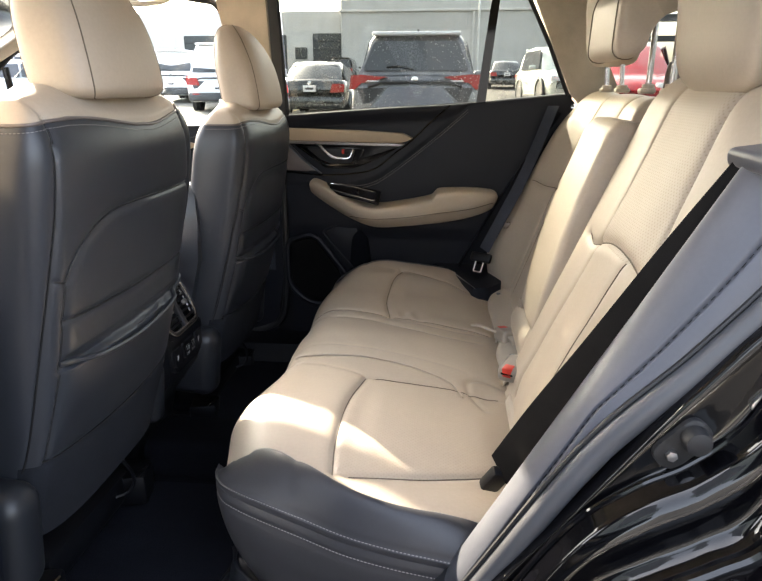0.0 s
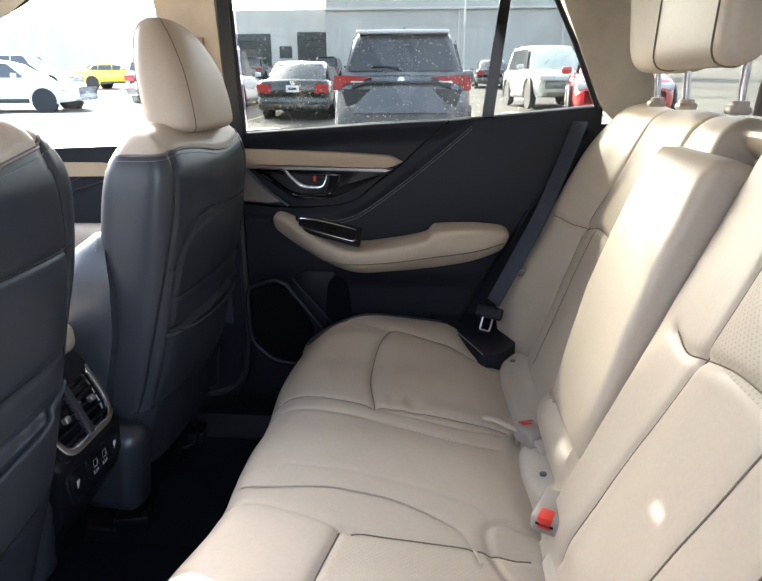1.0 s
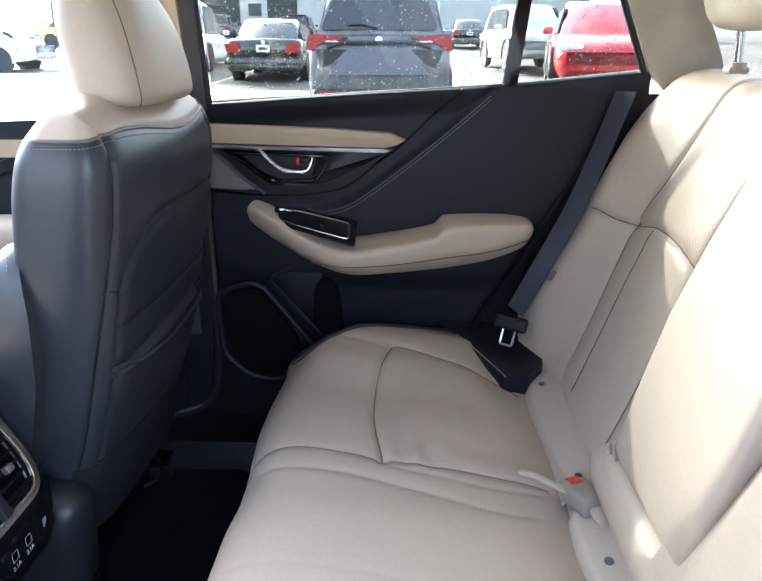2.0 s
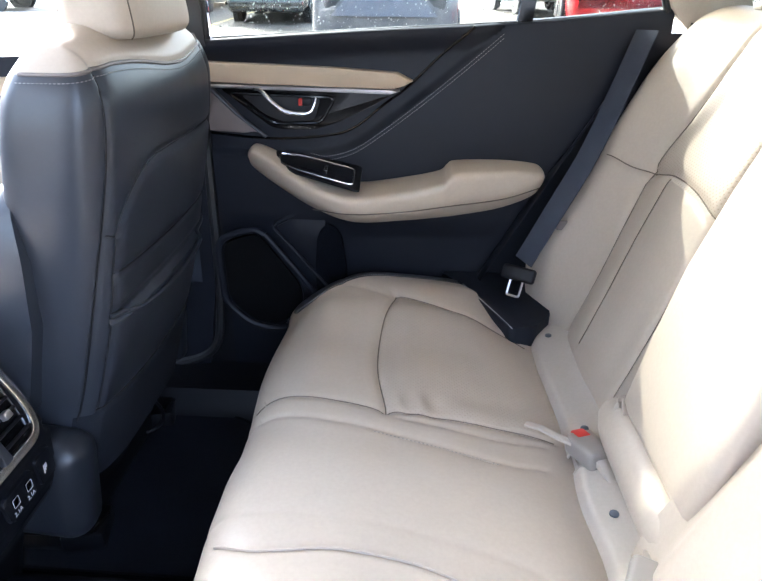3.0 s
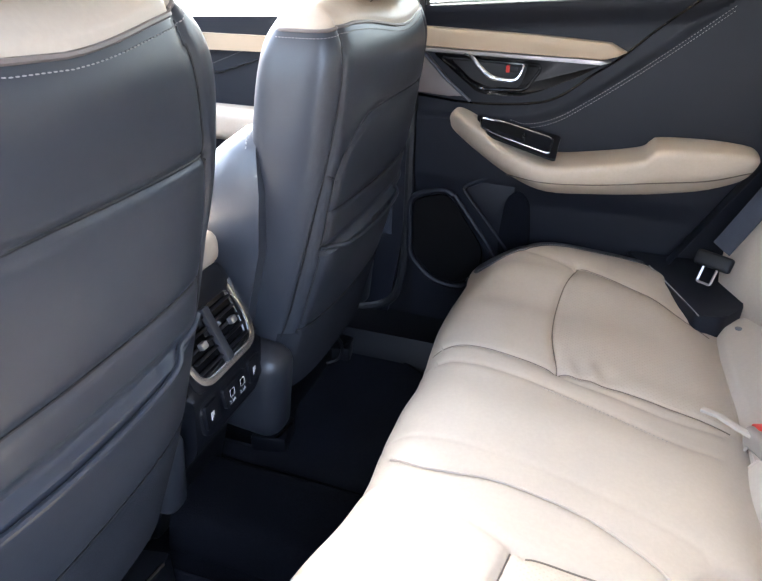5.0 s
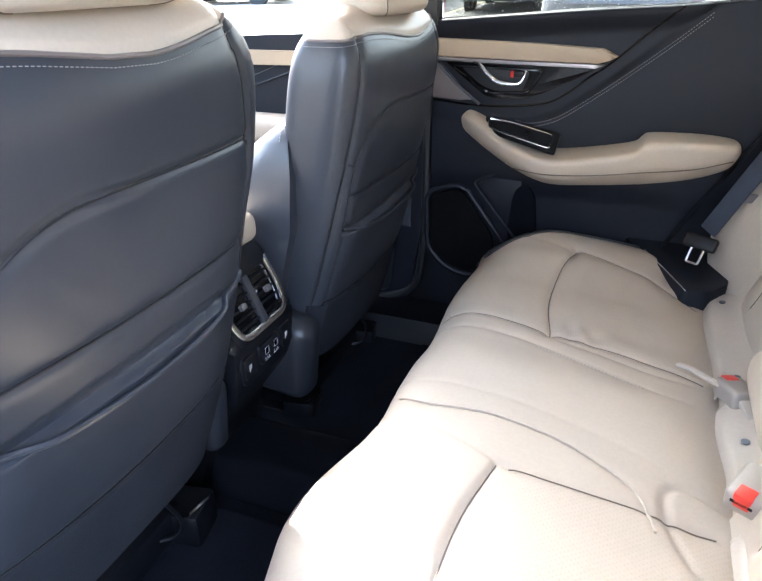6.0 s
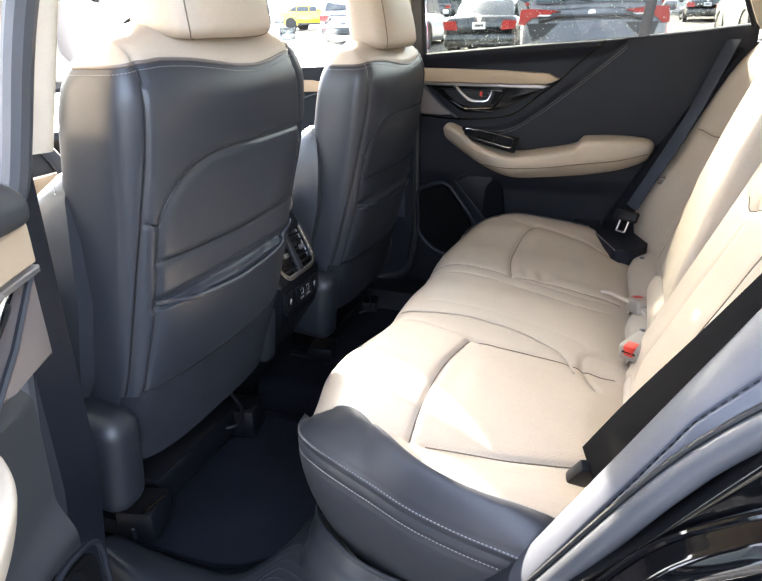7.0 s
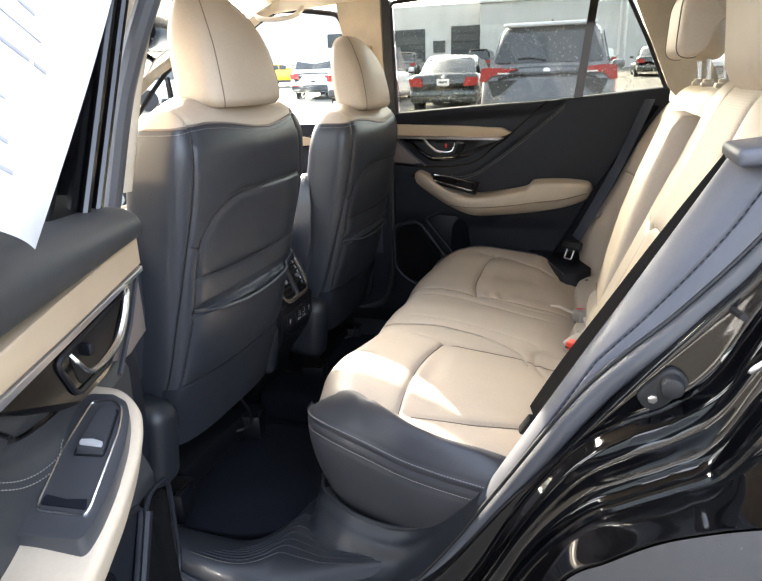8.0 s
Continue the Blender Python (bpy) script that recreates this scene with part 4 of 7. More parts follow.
    part("under_seat_box", rbox((0.20, 0.30, 0.07), Matrix.Translation((-0.80, 0.02, 0.45)), 0.015, 2), M_BLACKP, st)
    part("wiring", tube(spline([(-0.68, 0.10, 0.56), (-0.665, 0.12, 0.50), (-0.68, 0.115, 0.46), (-0.74, 0.08, 0.45)], 16), 0.004, 6), M_BLACKP, st)
    # headrest: tall tapered pad with two seams
    hr_rings = []
    n = 56
    for z, w, d, xc in ((1.282, 0.082, 0.030, -0.563), (1.284, 0.112, 0.045, -0.563), (1.292, 0.126, 0.056, -0.563), (1.31, 0.132, 0.062, -0.565), (1.36, 0.130, 0.064, -0.572), (1.42, 0.122, 0.062, -0.582), (1.47, 0.109, 0.055, -0.593), (1.505, 0.091, 0.045, -0.602), (1.528, 0.068, 0.032, -0.609), (1.541, 0.038, 0.017, -0.613), (1.545, 0.010, 0.005, -0.615)):
        ring = []
        for q in range(n):
            t = 2 * math.pi * q / n
            e = lerp(0.62, 0.80, smoothstep(1.40, 1.53, z))
            yy = w * sgnpow(math.sin(t), e)
            xx = d * sgnpow(math.cos(t), e)
            ring.append(Vector((xc + xx + 0.010, yy + 0.004, z)))
        hr_rings.append(ring)
    for ring in hr_rings:
        for p in ring:
            p.z = 1.282 + (p.z - 1.282) * 0.81
    rr = [spline([r[q] for r in hr_rings], 60) for q in range(n)]
    skin = [[rr[q][j] for q in range(n)] for j in range(60)]
    part("headrest", loft(skin), M_BEIGE, st, "beige leather headrest", 75)
    for side in (-1, 1):
        seam = []
        for j in range(2, 59):
            q = 7 if side > 0 else n - 8
            a, b = skin[j][q], skin[j][q + 1]
            seam.append(a.lerp(b, 0.3) + Vector((0.0004, 0.0003 * side, 0)))
        part("seam", tube(seam, 0.0010, 5), M_SEAM, st)
        part("seam", tube([skin[j][20 if side > 0 else n - 20] + Vector((0, 0.0004 * side, 0)) for j in range(2, 58)], 0.0009, 5), M_SEAM, st)
    for side in (-1, 1):
        part("headrest_post", tube([(-0.575, side * 0.07, 1.27), (-0.575, side * 0.07, 1.32)], 0.007, 10), M_BLACKP, st)
    return st


seat_far = front_seat(0, "dark-backed front seat with beige collar and tall headrest")
seat_near = copy_thing(seat_far, pose(-0.740, -0.372, 0.42))
seat_far.matrix_basis = pose(-0.728, 0.385, 0.378)     # set lower than its neighbour

# ---- centre console ----
con = thing("centre_console", (-0.85, 0, 0.40), "black centre console with rear air vents in a chrome frame", "console")
CONSOLE = rounded([(-0.74, 0.40), (-0.705, 0.53), (-0.660, 0.592), (-0.626, 0.640), (-0.618, 0.738), (-0.634, 0.762), (-0.672, 0.850), (-0.700, 0.874), (-1.30, 0.874), (-1.30, 0.40)], 0.018, 4)
cb = bmesh.new()
for k in (1, -1):
    slab(CONSOLE, lambda a, b, d, k=k: (a, d * k, b), 0.0, 0.097, 0.018, 4, cb)
part("console_body", cb, M_BLACKP, con, "", 50)
part("armrest_lid", rbox((0.40, 0.19, 0.06), Matrix.Translation((-0.868, 0, 0.898)), 0.024, 4), M_BEIGE, con, "beige leather armrest lid")
CF = Matrix.Translation((-0.640, 0, 0.768)) @ pose(0, 0, 0, 0, -25, 0)     # vent face: local y across, z up, +x to the rear
CL = Matrix.Translation((-0.621, 0, 0.700)) @ pose(0, 0, 0, 0, -3, 0)      # port panel below it


def face(a, b, d):
    return CF @ Vector((d, a, b))


def port_face(a, b, d):
    return CL @ Vector((d - 0.006, a, b + 0.074))


part("face_plate", slab(rounded([(-0.086, -0.036), (0.086, -0.036), (0.084, 0.100), (-0.084, 0.100)], 0.02, 6), face, -0.02, 0.009, 0.004), M_BLACKP, con)
part("port_panel", slab(rounded([(-0.082, -0.118), (0.082, -0.118), (0.088, -0.048), (-0.088, -0.048)], 0.022, 6), port_face, -0.02, 0.009, 0.005, 3), M_BLACKP, con)
part("vent_recess", slab(rounded([(-0.066, -0.022), (0.066, -0.022), (0.074, 0.066), (-0.074, 0.066)], 0.012), face, 0.007, 0.0095), M_GLOSSB, con)
chrome = [(-0.073, 0.100), (-0.079, 0.06), (-0.082, 0.01), (-0.068, -0.028), (0.068, -0.028), (0.082, 0.01), (0.079, 0.06), (0.073, 0.100)]
path = [face(a, b, 0.014) for a, b in rounded(chrome, 0.026, 6)[7:-7]]
part("chrome_frame", tube(path, 1, 16, flat=(0.0125, 0.007), up=tuple(CF.to_3x3() @ Vector((1, 0, 0)))), M_CHROME, con, "satin chrome vent frame")
for sgn in (-1, 1):
    for j in range(5):
        b = -0.010 + j * 0.0165
        part("vent_slat", rbox((0.006, 0.058, 0.0035), CF @ pose(0.014, sgn * 0.037, b, 0, 25, 0), 0.001, 1), M_BLACKP, con)
    part("vent_tab", rbox((0.010, 0.014, 0.011), CF @ pose(0.020, sgn * 0.040, 0.024), 0.002, 2), M_SILVER, con, "silver vent tab")
part("vent_divider", rbox((0.012, 0.016, 0.092), CF @ pose(0.015, 0, 0.022), 0.003, 2), M_GREYP, con)
part("top_cover", slab(rounded([(-0.074, 0.070), (0.074, 0.070), (0.070, 0.112), (-0.070, 0.112)], 0.008), face, 0.008, 0.019, 0.003), M_BLACKP, con)
part("usb_plate", slab(rounded([(-0.030, -0.098), (0.030, -0.098), (0.034, -0.058), (-0.034, -0.058)], 0.008), port_face, 0.009, 0.0150, 0.004), M_BLACKP, con)
for a in (-0.015, 0.015):
    part("usb_port", slab(rounded([(a - 0.006, -0.078), (a + 0.006, -0.078), (a + 0.006, -0.066), (a - 0.006, -0.066)], 0.002), port_face, 0.016, 0.0178, 0.0005), M_GLOSSB, con)
    fr = [port_face(x, z, 0.0182) for x, z in rounded([(a - 0.0062, -0.0785), (a + 0.0062, -0.0785), (a + 0.0062, -0.0655), (a - 0.0062, -0.0655)], 0.002)]
    part("usb_mark", tube(fr, 0.00035, 4, closed=True), M_WHITE, con)
for a in (-0.062, 0.062):
    part("heater_switch", slab(rounded([(a - 0.018, -0.100), (a + 0.018, -0.100), (a + 0.018, -0.058), (a - 0.018, -0.058)], 0.005), port_face, 0.009, 0.0135, 0.002), M_BLACKP, con, "black seat heater switch")
    for j in (-1, 0, 1):
        part("heater_mark", slab([(a - 0.004 + j * 0.003, -0.084 + j * 0.003), (a - 0.002 + j * 0.003, -0.084 + j * 0.003), (a - 0.001 + j * 0.003, -0.074), (a - 0.003 + j * 0.003, -0.074)], port_face, 0.0134, 0.0140), M_WHITE, con)


def words(name, text, size, m, mat, parent):
    """Raised lettering, turned into a mesh."""
    cu = bpy.data.curves.new(name, 'FONT')
    cu.body, cu.size, cu.extrude, cu.align_x, cu.align_y = text, size, 0.0002, 'CENTER', 'CENTER'
    tmp = bpy.data.objects.new(name, cu)
    me = bpy.data.meshes.new_from_object(tmp)
    bpy.data.objects.remove(tmp)
    me.transform(m)
    me.materials.clear()
    me.materials.append(mat)
    ob = new(name, me)
    ob.parent = parent
    ob.matrix_parent_inverse = parent.matrix_basis.inverted()
    return ob


for a in (-0.015, 0.015):
    words("port_lettering", "2.1A", 0.009, CL @ Matrix.Translation((0.0110, a, -0.014)) @ pose(0, 0, 0, 90, 0, 90), M_WHITE, con)
part("tunnel", slab(rounded([(-0.10, 0.38), (0.10, 0.38), (0.075, 0.47), (-0.075, 0.47)], 0.03, 5), lambda a, b, d: (d, a, b), -0.72, 0.16), M_CARPET, con, "carpeted floor tunnel")

# ---- doors: d runs from the hinge edge to the latch edge, h is the height, p how far it stands into the car ----
def right_door(d, h, p):
    return (d - 0.53, 0.702 - p, h)


def left_door(d, h, p):
    return (-0.437 + 0.358 * d + 0.934 * p, -0.868 - 0.934 * d + 0.358 * p, h - 0.036)


def on_door(put):
    return lambda a, b, d: put(a, b, d)


# rings of the open door's armrest: along the door, top, depth, underside
OPEN_ARM = [(0.093, 0.996, -0.030, 0.985), (0.097, 1.004, -0.010, 0.972), (0.112, 1.008, 0.018, 0.958), (0.138, 1.003, 0.042, 0.940), (0.165, 0.997, 0.055, 0.925), (0.207, 0.986, 0.063, 0.905), (0.265, 0.971, 0.066, 0.885), (0.313, 0.958, 0.064, 0.870), (0.360, 0.948, 0.062, 0.858), (0.45, 0.944, 0.062, 0.85), (0.55, 0.950, 0.062, 0.855), (0.64, 0.950, 0.050, 0.880), (0.69, 0.940, -0.02, 0.905)]
RISE = [(0.588, 1.243), (0.515, 1.180), (0.437, 1.116), (0.358, 1.056), (0.30, 1.018), (0.245, 1.002), (0.205, 1.006)]


def door_skin(d, h):
    """How far the panel stands in: a ledge on top, the swept fold, a hollow below."""
    p = 0.0
    top = table(d, [(0.0, 1.207), (0.3, 1.228), (0.61, 1.247), (0.90, 1.276)])
    fold = table(d, [(0.20, 0.988), (0.30, 1.014), (0.437, 1.114), (0.515, 1.178), (0.605, 1.262)])
    above = smoothstep(fold - 0.004, fold + 0.012, h) * (1 - smoothstep(0.60, 0.64, d))
    p += 0.020 * smoothstep(0.05, 0.0, top - h) * above - 0.012 * above
    p += 0.010 * math.sin(math.pi * min(max((h - 0.75) / 0.5, 0), 1))
    p -= 0.012 * smoothstep(0.86, 0.80, h) * (1 - smoothstep(0.45, 0.75, d))
    p += 0.006 * noise.noise((d * 3, h * 3, 9.0))
    if d > 0.2:
        g = abs(h - fold) / 0.004
        if g < 4 and d < 0.62:
            p -= 0.004 / (1 + g * g)
    return p


def door(name, put, label, parts_low=True):
    dr = tagged(new(name), label, "car door", "", "structure")

    def skin_p(d, h):
        """The panel's face; on the open door it steps back behind the armrest."""
        return door_skin(d, h) - (0.0 if parts_low else 0.030 * smoothstep(1.075, 1.035, h) * smoothstep(0.80, 0.86, h))

    dr.matrix_basis = Matrix.Translation(put(0.3, 0.45, 0))

    def skin(u, v):
        d = lerp(0.0, 0.90, u)
        top = table(d, [(0.0, 1.207), (0.3, 1.228), (0.61, 1.247), (0.90, 1.276)])
        low = table(d, [(0.0, 0.46), (0.45, 0.46), (0.60, 0.56), (0.75, 0.72), (0.90, 0.95)])
        h = lerp(low, top, v)
        return Vector(put(d, h, skin_p(d, h)))

    part("door_panel", grid(skin, 150, 130), M_DOORD if parts_low else M_DOORLIT, dr, "dark soft-touch door panel")

    def ledge(u, v):
        d = lerp(0.0, 0.90, u)
        top = table(d, [(0.0, 1.207), (0.3, 1.228), (0.61, 1.247), (0.90, 1.276)])
        a = math.pi * 0.62 * v
        p = skin_p(d, top)
        return Vector(put(d, top + 0.006 * math.sin(a), p - 0.045 * (1 - math.cos(a)) * 0.75))

    def pad(u, v):
        d = lerp(-0.006, 0.90, u ** 1.6)
        top = table(d, [(0.0, 1.215), (0.3, 1.236), (0.61, 1.255), (0.90, 1.284)])
        f, p = table(v, [(0, 0), (0.08, 0.04), (0.25, 0.25), (0.5, 0.62), (0.68, 0.90), (0.80, 1.0), (0.92, 0.97), (1, 0.85)]), table(v, [(0, 0.010), (0.08, 0.025), (0.25, 0.034), (0.5, 0.032), (0.68, 0.016), (0.80, -0.010), (0.92, -0.055), (1, -0.080)])
        w = min(max((d + 0.006) / 0.030, 0), 1)
        w = math.sqrt(1 - (1 - w) ** 2)
        return Vector(put(d, lerp(1.172, top, lerp(0.45, f, w)), lerp(-0.015, p, w)))

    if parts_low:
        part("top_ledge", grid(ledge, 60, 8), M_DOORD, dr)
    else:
        part("top_pad", grid(pad, 70, 40), M_DOORLIT, dr, "padded dark ledge under the window, in the daylit trim tone", 60)
    part("door_shell", slab([(0.0, 0.42), (0.50, 0.42), (0.66, 0.56), (0.80, 0.72), (0.92, 0.95), (0.96, 1.22), (0.0, 1.19)], on_door(put), -0.115, -0.035), M_BODY, dr, "gloss black outer shell")
    # trim strip, its silver line, handle bowl
    part("trim_strip", slab([(0.0, 1.133), (0.22, 1.130), (0.375, 1.126), (0.400, 1.134), (0.416, 1.142), (0.385, 1.157), (0.25, 1.165), (0.0, 1.172)], on_door(put), -0.01, 0.020, 0.006, 3), M_TRIMB, dr, "beige trim strip")
    part("silver_line", slab([(0.0, 1.124), (0.372, 1.117), (0.390, 1.123), (0.372, 1.125), (0.0, 1.131)], on_door(put), -0.01, 0.021, 0.002), M_SILVER, dr, "silver line under the strip")
    part("gloss_panel", slab(rounded([(0.03, 1.121), (0.375, 1.116), (0.33, 1.09), (0.262, 1.058), (0.222, 1.045), (0.150, 1.043), (0.128, 1.048)], 0.008), on_door(put), -0.02, 0.012, 0.004), M_GLOSSD, dr, "gloss black surround")
    part("corner_panel", slab([(0.0, 1.122), (0.012, 1.120), (0.098, 1.036), (0.07, 1.034), (0.0, 1.037)], on_door(put), -0.02, 0.013, 0.003), M_TAUPE, dr, "taupe corner panel")
    part("corner_line", tube([put(0.008, 1.122, 0.014), put(0.06, 1.072, 0.015), put(0.118, 1.027, 0.014)], 0.0035, 6), M_GREYP, dr)
    part("handle_bowl", slab(rounded([(0.070, 1.110), (0.232, 1.106), (0.218, 1.062), (0.150, 1.060), (0.118, 1.072)], 0.010), on_door(put), 0.011, 0.0128, 0.001), M_BLACKP, dr)
    bowl = [put(a, b, 0.014) for a, b in rounded([(0.046, 1.113), (0.262, 1.108), (0.232, 1.058), (0.140, 1.054), (0.108, 1.072)], 0.014, 4)]
    part("bowl_rim", tube(bowl, 0.0032, 6, closed=True), M_GLOSSB if parts_low else M_BLACKP, dr)
    sh = 0.0 if parts_low else -0.026
    lever = spline([put(a + sh if parts_low else 0.056 + (a - 0.098) * 1.46, b + 0.015, c) for a, b, c in ((0.098, 1.108, 0.018), (0.116, 1.104, 0.024), (0.136, 1.085, 0.028), (0.160, 1.068, 0.030), (0.190, 1.063, 0.030), (0.212, 1.066, 0.028), (0.222, 1.082, 0.024), (0.224, 1.092, 0.018))], 40)
    part("door_lever", tube(lever, [0.0024 + 0.0026 * math.sin(math.pi * min(j / 30, 1)) for j in range(40)], 8), M_CHROME, dr, "chrome door lever")
    part("lock_knob", rbox((0.022, 0.010, 0.014), Matrix.Translation(put(0.205, 1.099, 0.018)), 0.003, 2), M_BLACKP, dr)
    if parts_low:
        part("lock_mark", rbox((0.009, 0.0105, 0.0145), Matrix.Translation(put(0.193, 1.099, 0.0184)), 0.002, 1), M_RED, dr, "red lock marker")
    # armrest
    rings = []
    for d, ht, pf, hb in ((0.078, 0.992, 0.020, 0.975), (0.082, 1.004, 0.040, 0.966), (0.10, 1.012, 0.058, 0.952), (0.15, 0.992, 0.086, 0.922), (0.22, 0.958, 0.114, 0.886), (0.30, 0.938, 0.124, 0.860), (0.40, 0.950, 0.120, 0.865), (0.475, 0.966, 0.116, 0.873), (0.492, 0.980, 0.115, 0.875), (0.51, 0.989, 0.113, 0.877), (0.60, 0.992, 0.102, 0.894), (0.665, 0.987, 0.084, 0.918), (0.685, 0.978, 0.064, 0.938), (0.692, 0.966, 0.03, 0.952)) if parts_low else OPEN_ARM:
        p0 = -0.012 if parts_low else -0.066
        mid = lerp(p0, pf, 0.5)
        sec = rounded([(p0, hb), (mid, hb), (pf - 0.012, hb + 0.42 * (ht - hb)), (pf - 0.003, ht - 0.006), (mid, ht), (p0, ht - 0.003)], 0.016 if parts_low else 0.011, 4)
        rings.append([Vector(put(d, b, a)) for a, b in sec])
    smooth_rings = []
    cols = [spline([r[q] for r in rings], 60) for q in range(len(rings[0]))]
    for j in range(60):
        smooth_rings.append([c[j] for c in cols])
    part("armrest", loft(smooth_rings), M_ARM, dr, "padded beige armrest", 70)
    if parts_low:
        part("armrest_seam", tube([Vector(put(p.x, p.y, p.z)) for p in spline([(0.225, 0.908, 0.1165), (0.30, 0.902, 0.1255), (0.40, 0.908, 0.1215), (0.50, 0.922, 0.1155), (0.60, 0.935, 0.1035), (0.675, 0.952, 0.078)], 40)], 0.0012, 5), M_SEAM, dr)

    # window switch on its sloping plate
    def plate(a, b, t, put=put):
        if not parts_low:
            return put(lerp(0.143, 0.302, a) + 0.014 * b, lerp(1.001, 0.966, a) + t, lerp(lerp(-0.012, -0.014, a), lerp(0.026, 0.041, a), b))
        low = lerp(0.976, 0.949, b)
        return put(lerp(0.138, 0.318, a), lerp(lerp(1.004, 0.982, b), low, a) + t, lerp(lerp(0.016, 0.036, a), lerp(0.070, 0.122, a), b))

    if parts_low:
        part("switch_plate", slab(rounded([(0.0, 0.1), (0.06, 0.9), (0.25, 1.0), (1.0, 1.0), (1.0, 0.0), (0.2, 0.0)], 0.08, 4), plate, -0.004, 0.0, 0.0), M_BLACKP, dr)
        part("switch_frame", tube([plate(a, b, 0.0026) for a, b in rounded([(0.06, 0.26), (0.10, 0.80), (0.28, 0.90), (0.92, 0.90), (0.92, 0.24), (0.30, 0.16)], 0.09, 4)], 0.0025, 6, closed=True), M_CHROME, dr, "chrome outline of the switch plate")
        part("window_switch", slab(rounded([(0.30, 0.36), (0.30, 0.72), (0.62, 0.74), (0.62, 0.34)], 0.04), plate, -0.004, 0.004, 0.0), M_BLACKP, dr, "window switch")
        part("switch_lip", slab([(0.585, 0.46), (0.585, 0.64), (0.625, 0.645), (0.625, 0.455)], plate, 0.003, 0.0065, 0.0), M_CHROME, dr)
        part("plate_tray", slab(rounded([(0.68, 0.30), (0.68, 0.84), (0.90, 0.84), (0.90, 0.30)], 0.04), plate, -0.003, 0.0008, 0.0), M_DOORD, dr)
    else:
        box = rounded([(-0.06, -0.2), (-0.09, 0.6), (-0.03, 1.15), (0.10, 1.36), (0.35, 1.42), (0.68, 1.34), (1.0, 1.17), (1.16, 1.02), (1.18, -1.25), (0.25, -1.25)], 0.10, 5)
        part("switch_housing", slab(box, plate, -0.050, 0.006, 0.003, 3), M_SWITCH, dr, "plastic switch housing in a daylit grey tone")
        loop = rounded([(0.03, 0.0), (-0.02, 0.72), (0.05, 1.08), (0.25, 1.17), (1.0, 1.0), (1.0, 0.0), (0.5, -0.10)], 0.10, 5)
        part("switch_frame", tube([plate(a, b, 0.0066) for a, b in loop], 0.0018, 6, closed=True), M_CHROME, dr, "chrome outline of the switch plate")
        key = part("window_switch", slab(rounded([(0.10, 0.38), (0.10, 0.94), (0.50, 0.92), (0.52, 0.26)], 0.05), plate, 0.0, 0.0105, 0.002), M_SWITCH, dr, "window switch")
        part("switch_lip", slab(rounded([(0.435, 0.30), (0.42, 0.60), (0.435, 0.88), (0.475, 0.88), (0.475, 0.30)], 0.02), plate, 0.009, 0.0125, 0.001), M_LIP, key, "silver finger lip")
        part("key_joint", tube([plate(a, b, 0.0064) for a, b in rounded([(0.08, 0.34), (0.08, 0.98), (0.52, 0.96), (0.54, 0.22)], 0.05)], 0.0012, 5, closed=True), M_BLACKP, dr)
        part("plate_tray", slab(rounded([(0.88, 0.06), (0.90, 0.5), (0.88, 0.92), (0.955, 0.94), (0.955, 0.04)], 0.03), plate, 0.0, 0.0075, 0.001), M_DOORD, dr)
    # double stitch along the swept fold
    for off in (-0.012, -0.020):
        row = [Vector(put(p.x, p.y + off, skin_p(p.x, p.y + off) + 0.0012)) for p in spline([(a, b, 0) for a, b in RISE], 90)]
        part("stitching", stitches(row, 0.0058, 0.0036, 0.0006), M_THREAD, dr)
    groove = [Vector(put(p.x, p.y, skin_p(p.x, p.y) + 0.001)) for p in spline([(0.53, 1.243, 0), (0.47, 1.19, 0), (0.405, 1.128, 0), (0.36, 1.095, 0), (0.30, 1.048, 0), (0.24, 1.03, 0), (0.12, 1.022, 0), (0.0, 1.030, 0)], 60)]
    part("panel_joint", tube(groove, 0.0028, 6), M_GLOSSB, dr)
    # speaker, shade of a bottle hollow, map pocket
    spk = rounded([(-0.010, 0.795), (0.072, 0.822), (0.100, 0.806), (0.186, 0.688), (0.186, 0.62), (0.126, 0.568), (0.05, 0.582), (-0.008, 0.640)], 0.030, 6)
    part("speaker_rim", tube([put(a, b, 0.006) for a, b in spk], 0.0085 if parts_low else 0.004, 8, closed=True), M_DOORD, dr)
    part("speaker_grille", slab(rounded([(0.000, 0.785), (0.072, 0.808), (0.093, 0.795), (0.172, 0.685), (0.172, 0.63), (0.120, 0.580), (0.055, 0.594), (0.004, 0.645)], 0.025, 5), on_door(put), -0.03, 0.004, 0.002), M_MESH, dr, "black speaker mesh")
    rib = [put(a, b, 0.010) for a, b in ((0.098, 0.812), (0.14, 0.758), (0.197, 0.684), (0.222, 0.64))]
    part("speaker_rib", tube(rib, 0.0075, 8), M_DOORD, dr)
    part("pocket_edge", tube([put(0.20, 0.875, 0.004), put(0.125, 0.838, 0.008), put(0.119, 0.830, 0.010), put(0.122, 0.822, 0.010), put(0.205, 0.725, 0.012), put(0.26, 0.66, 0.012)], 0.004, 8), M_DOORD, dr)
    part("pocket_panel", slab(rounded([(0.124, 0.828), (0.196, 0.868), (0.235, 0.85), (0.218, 0.74), (0.206, 0.730)], 0.006), on_door(put), -0.01, 0.007, 0.002), M_DOORD, dr)
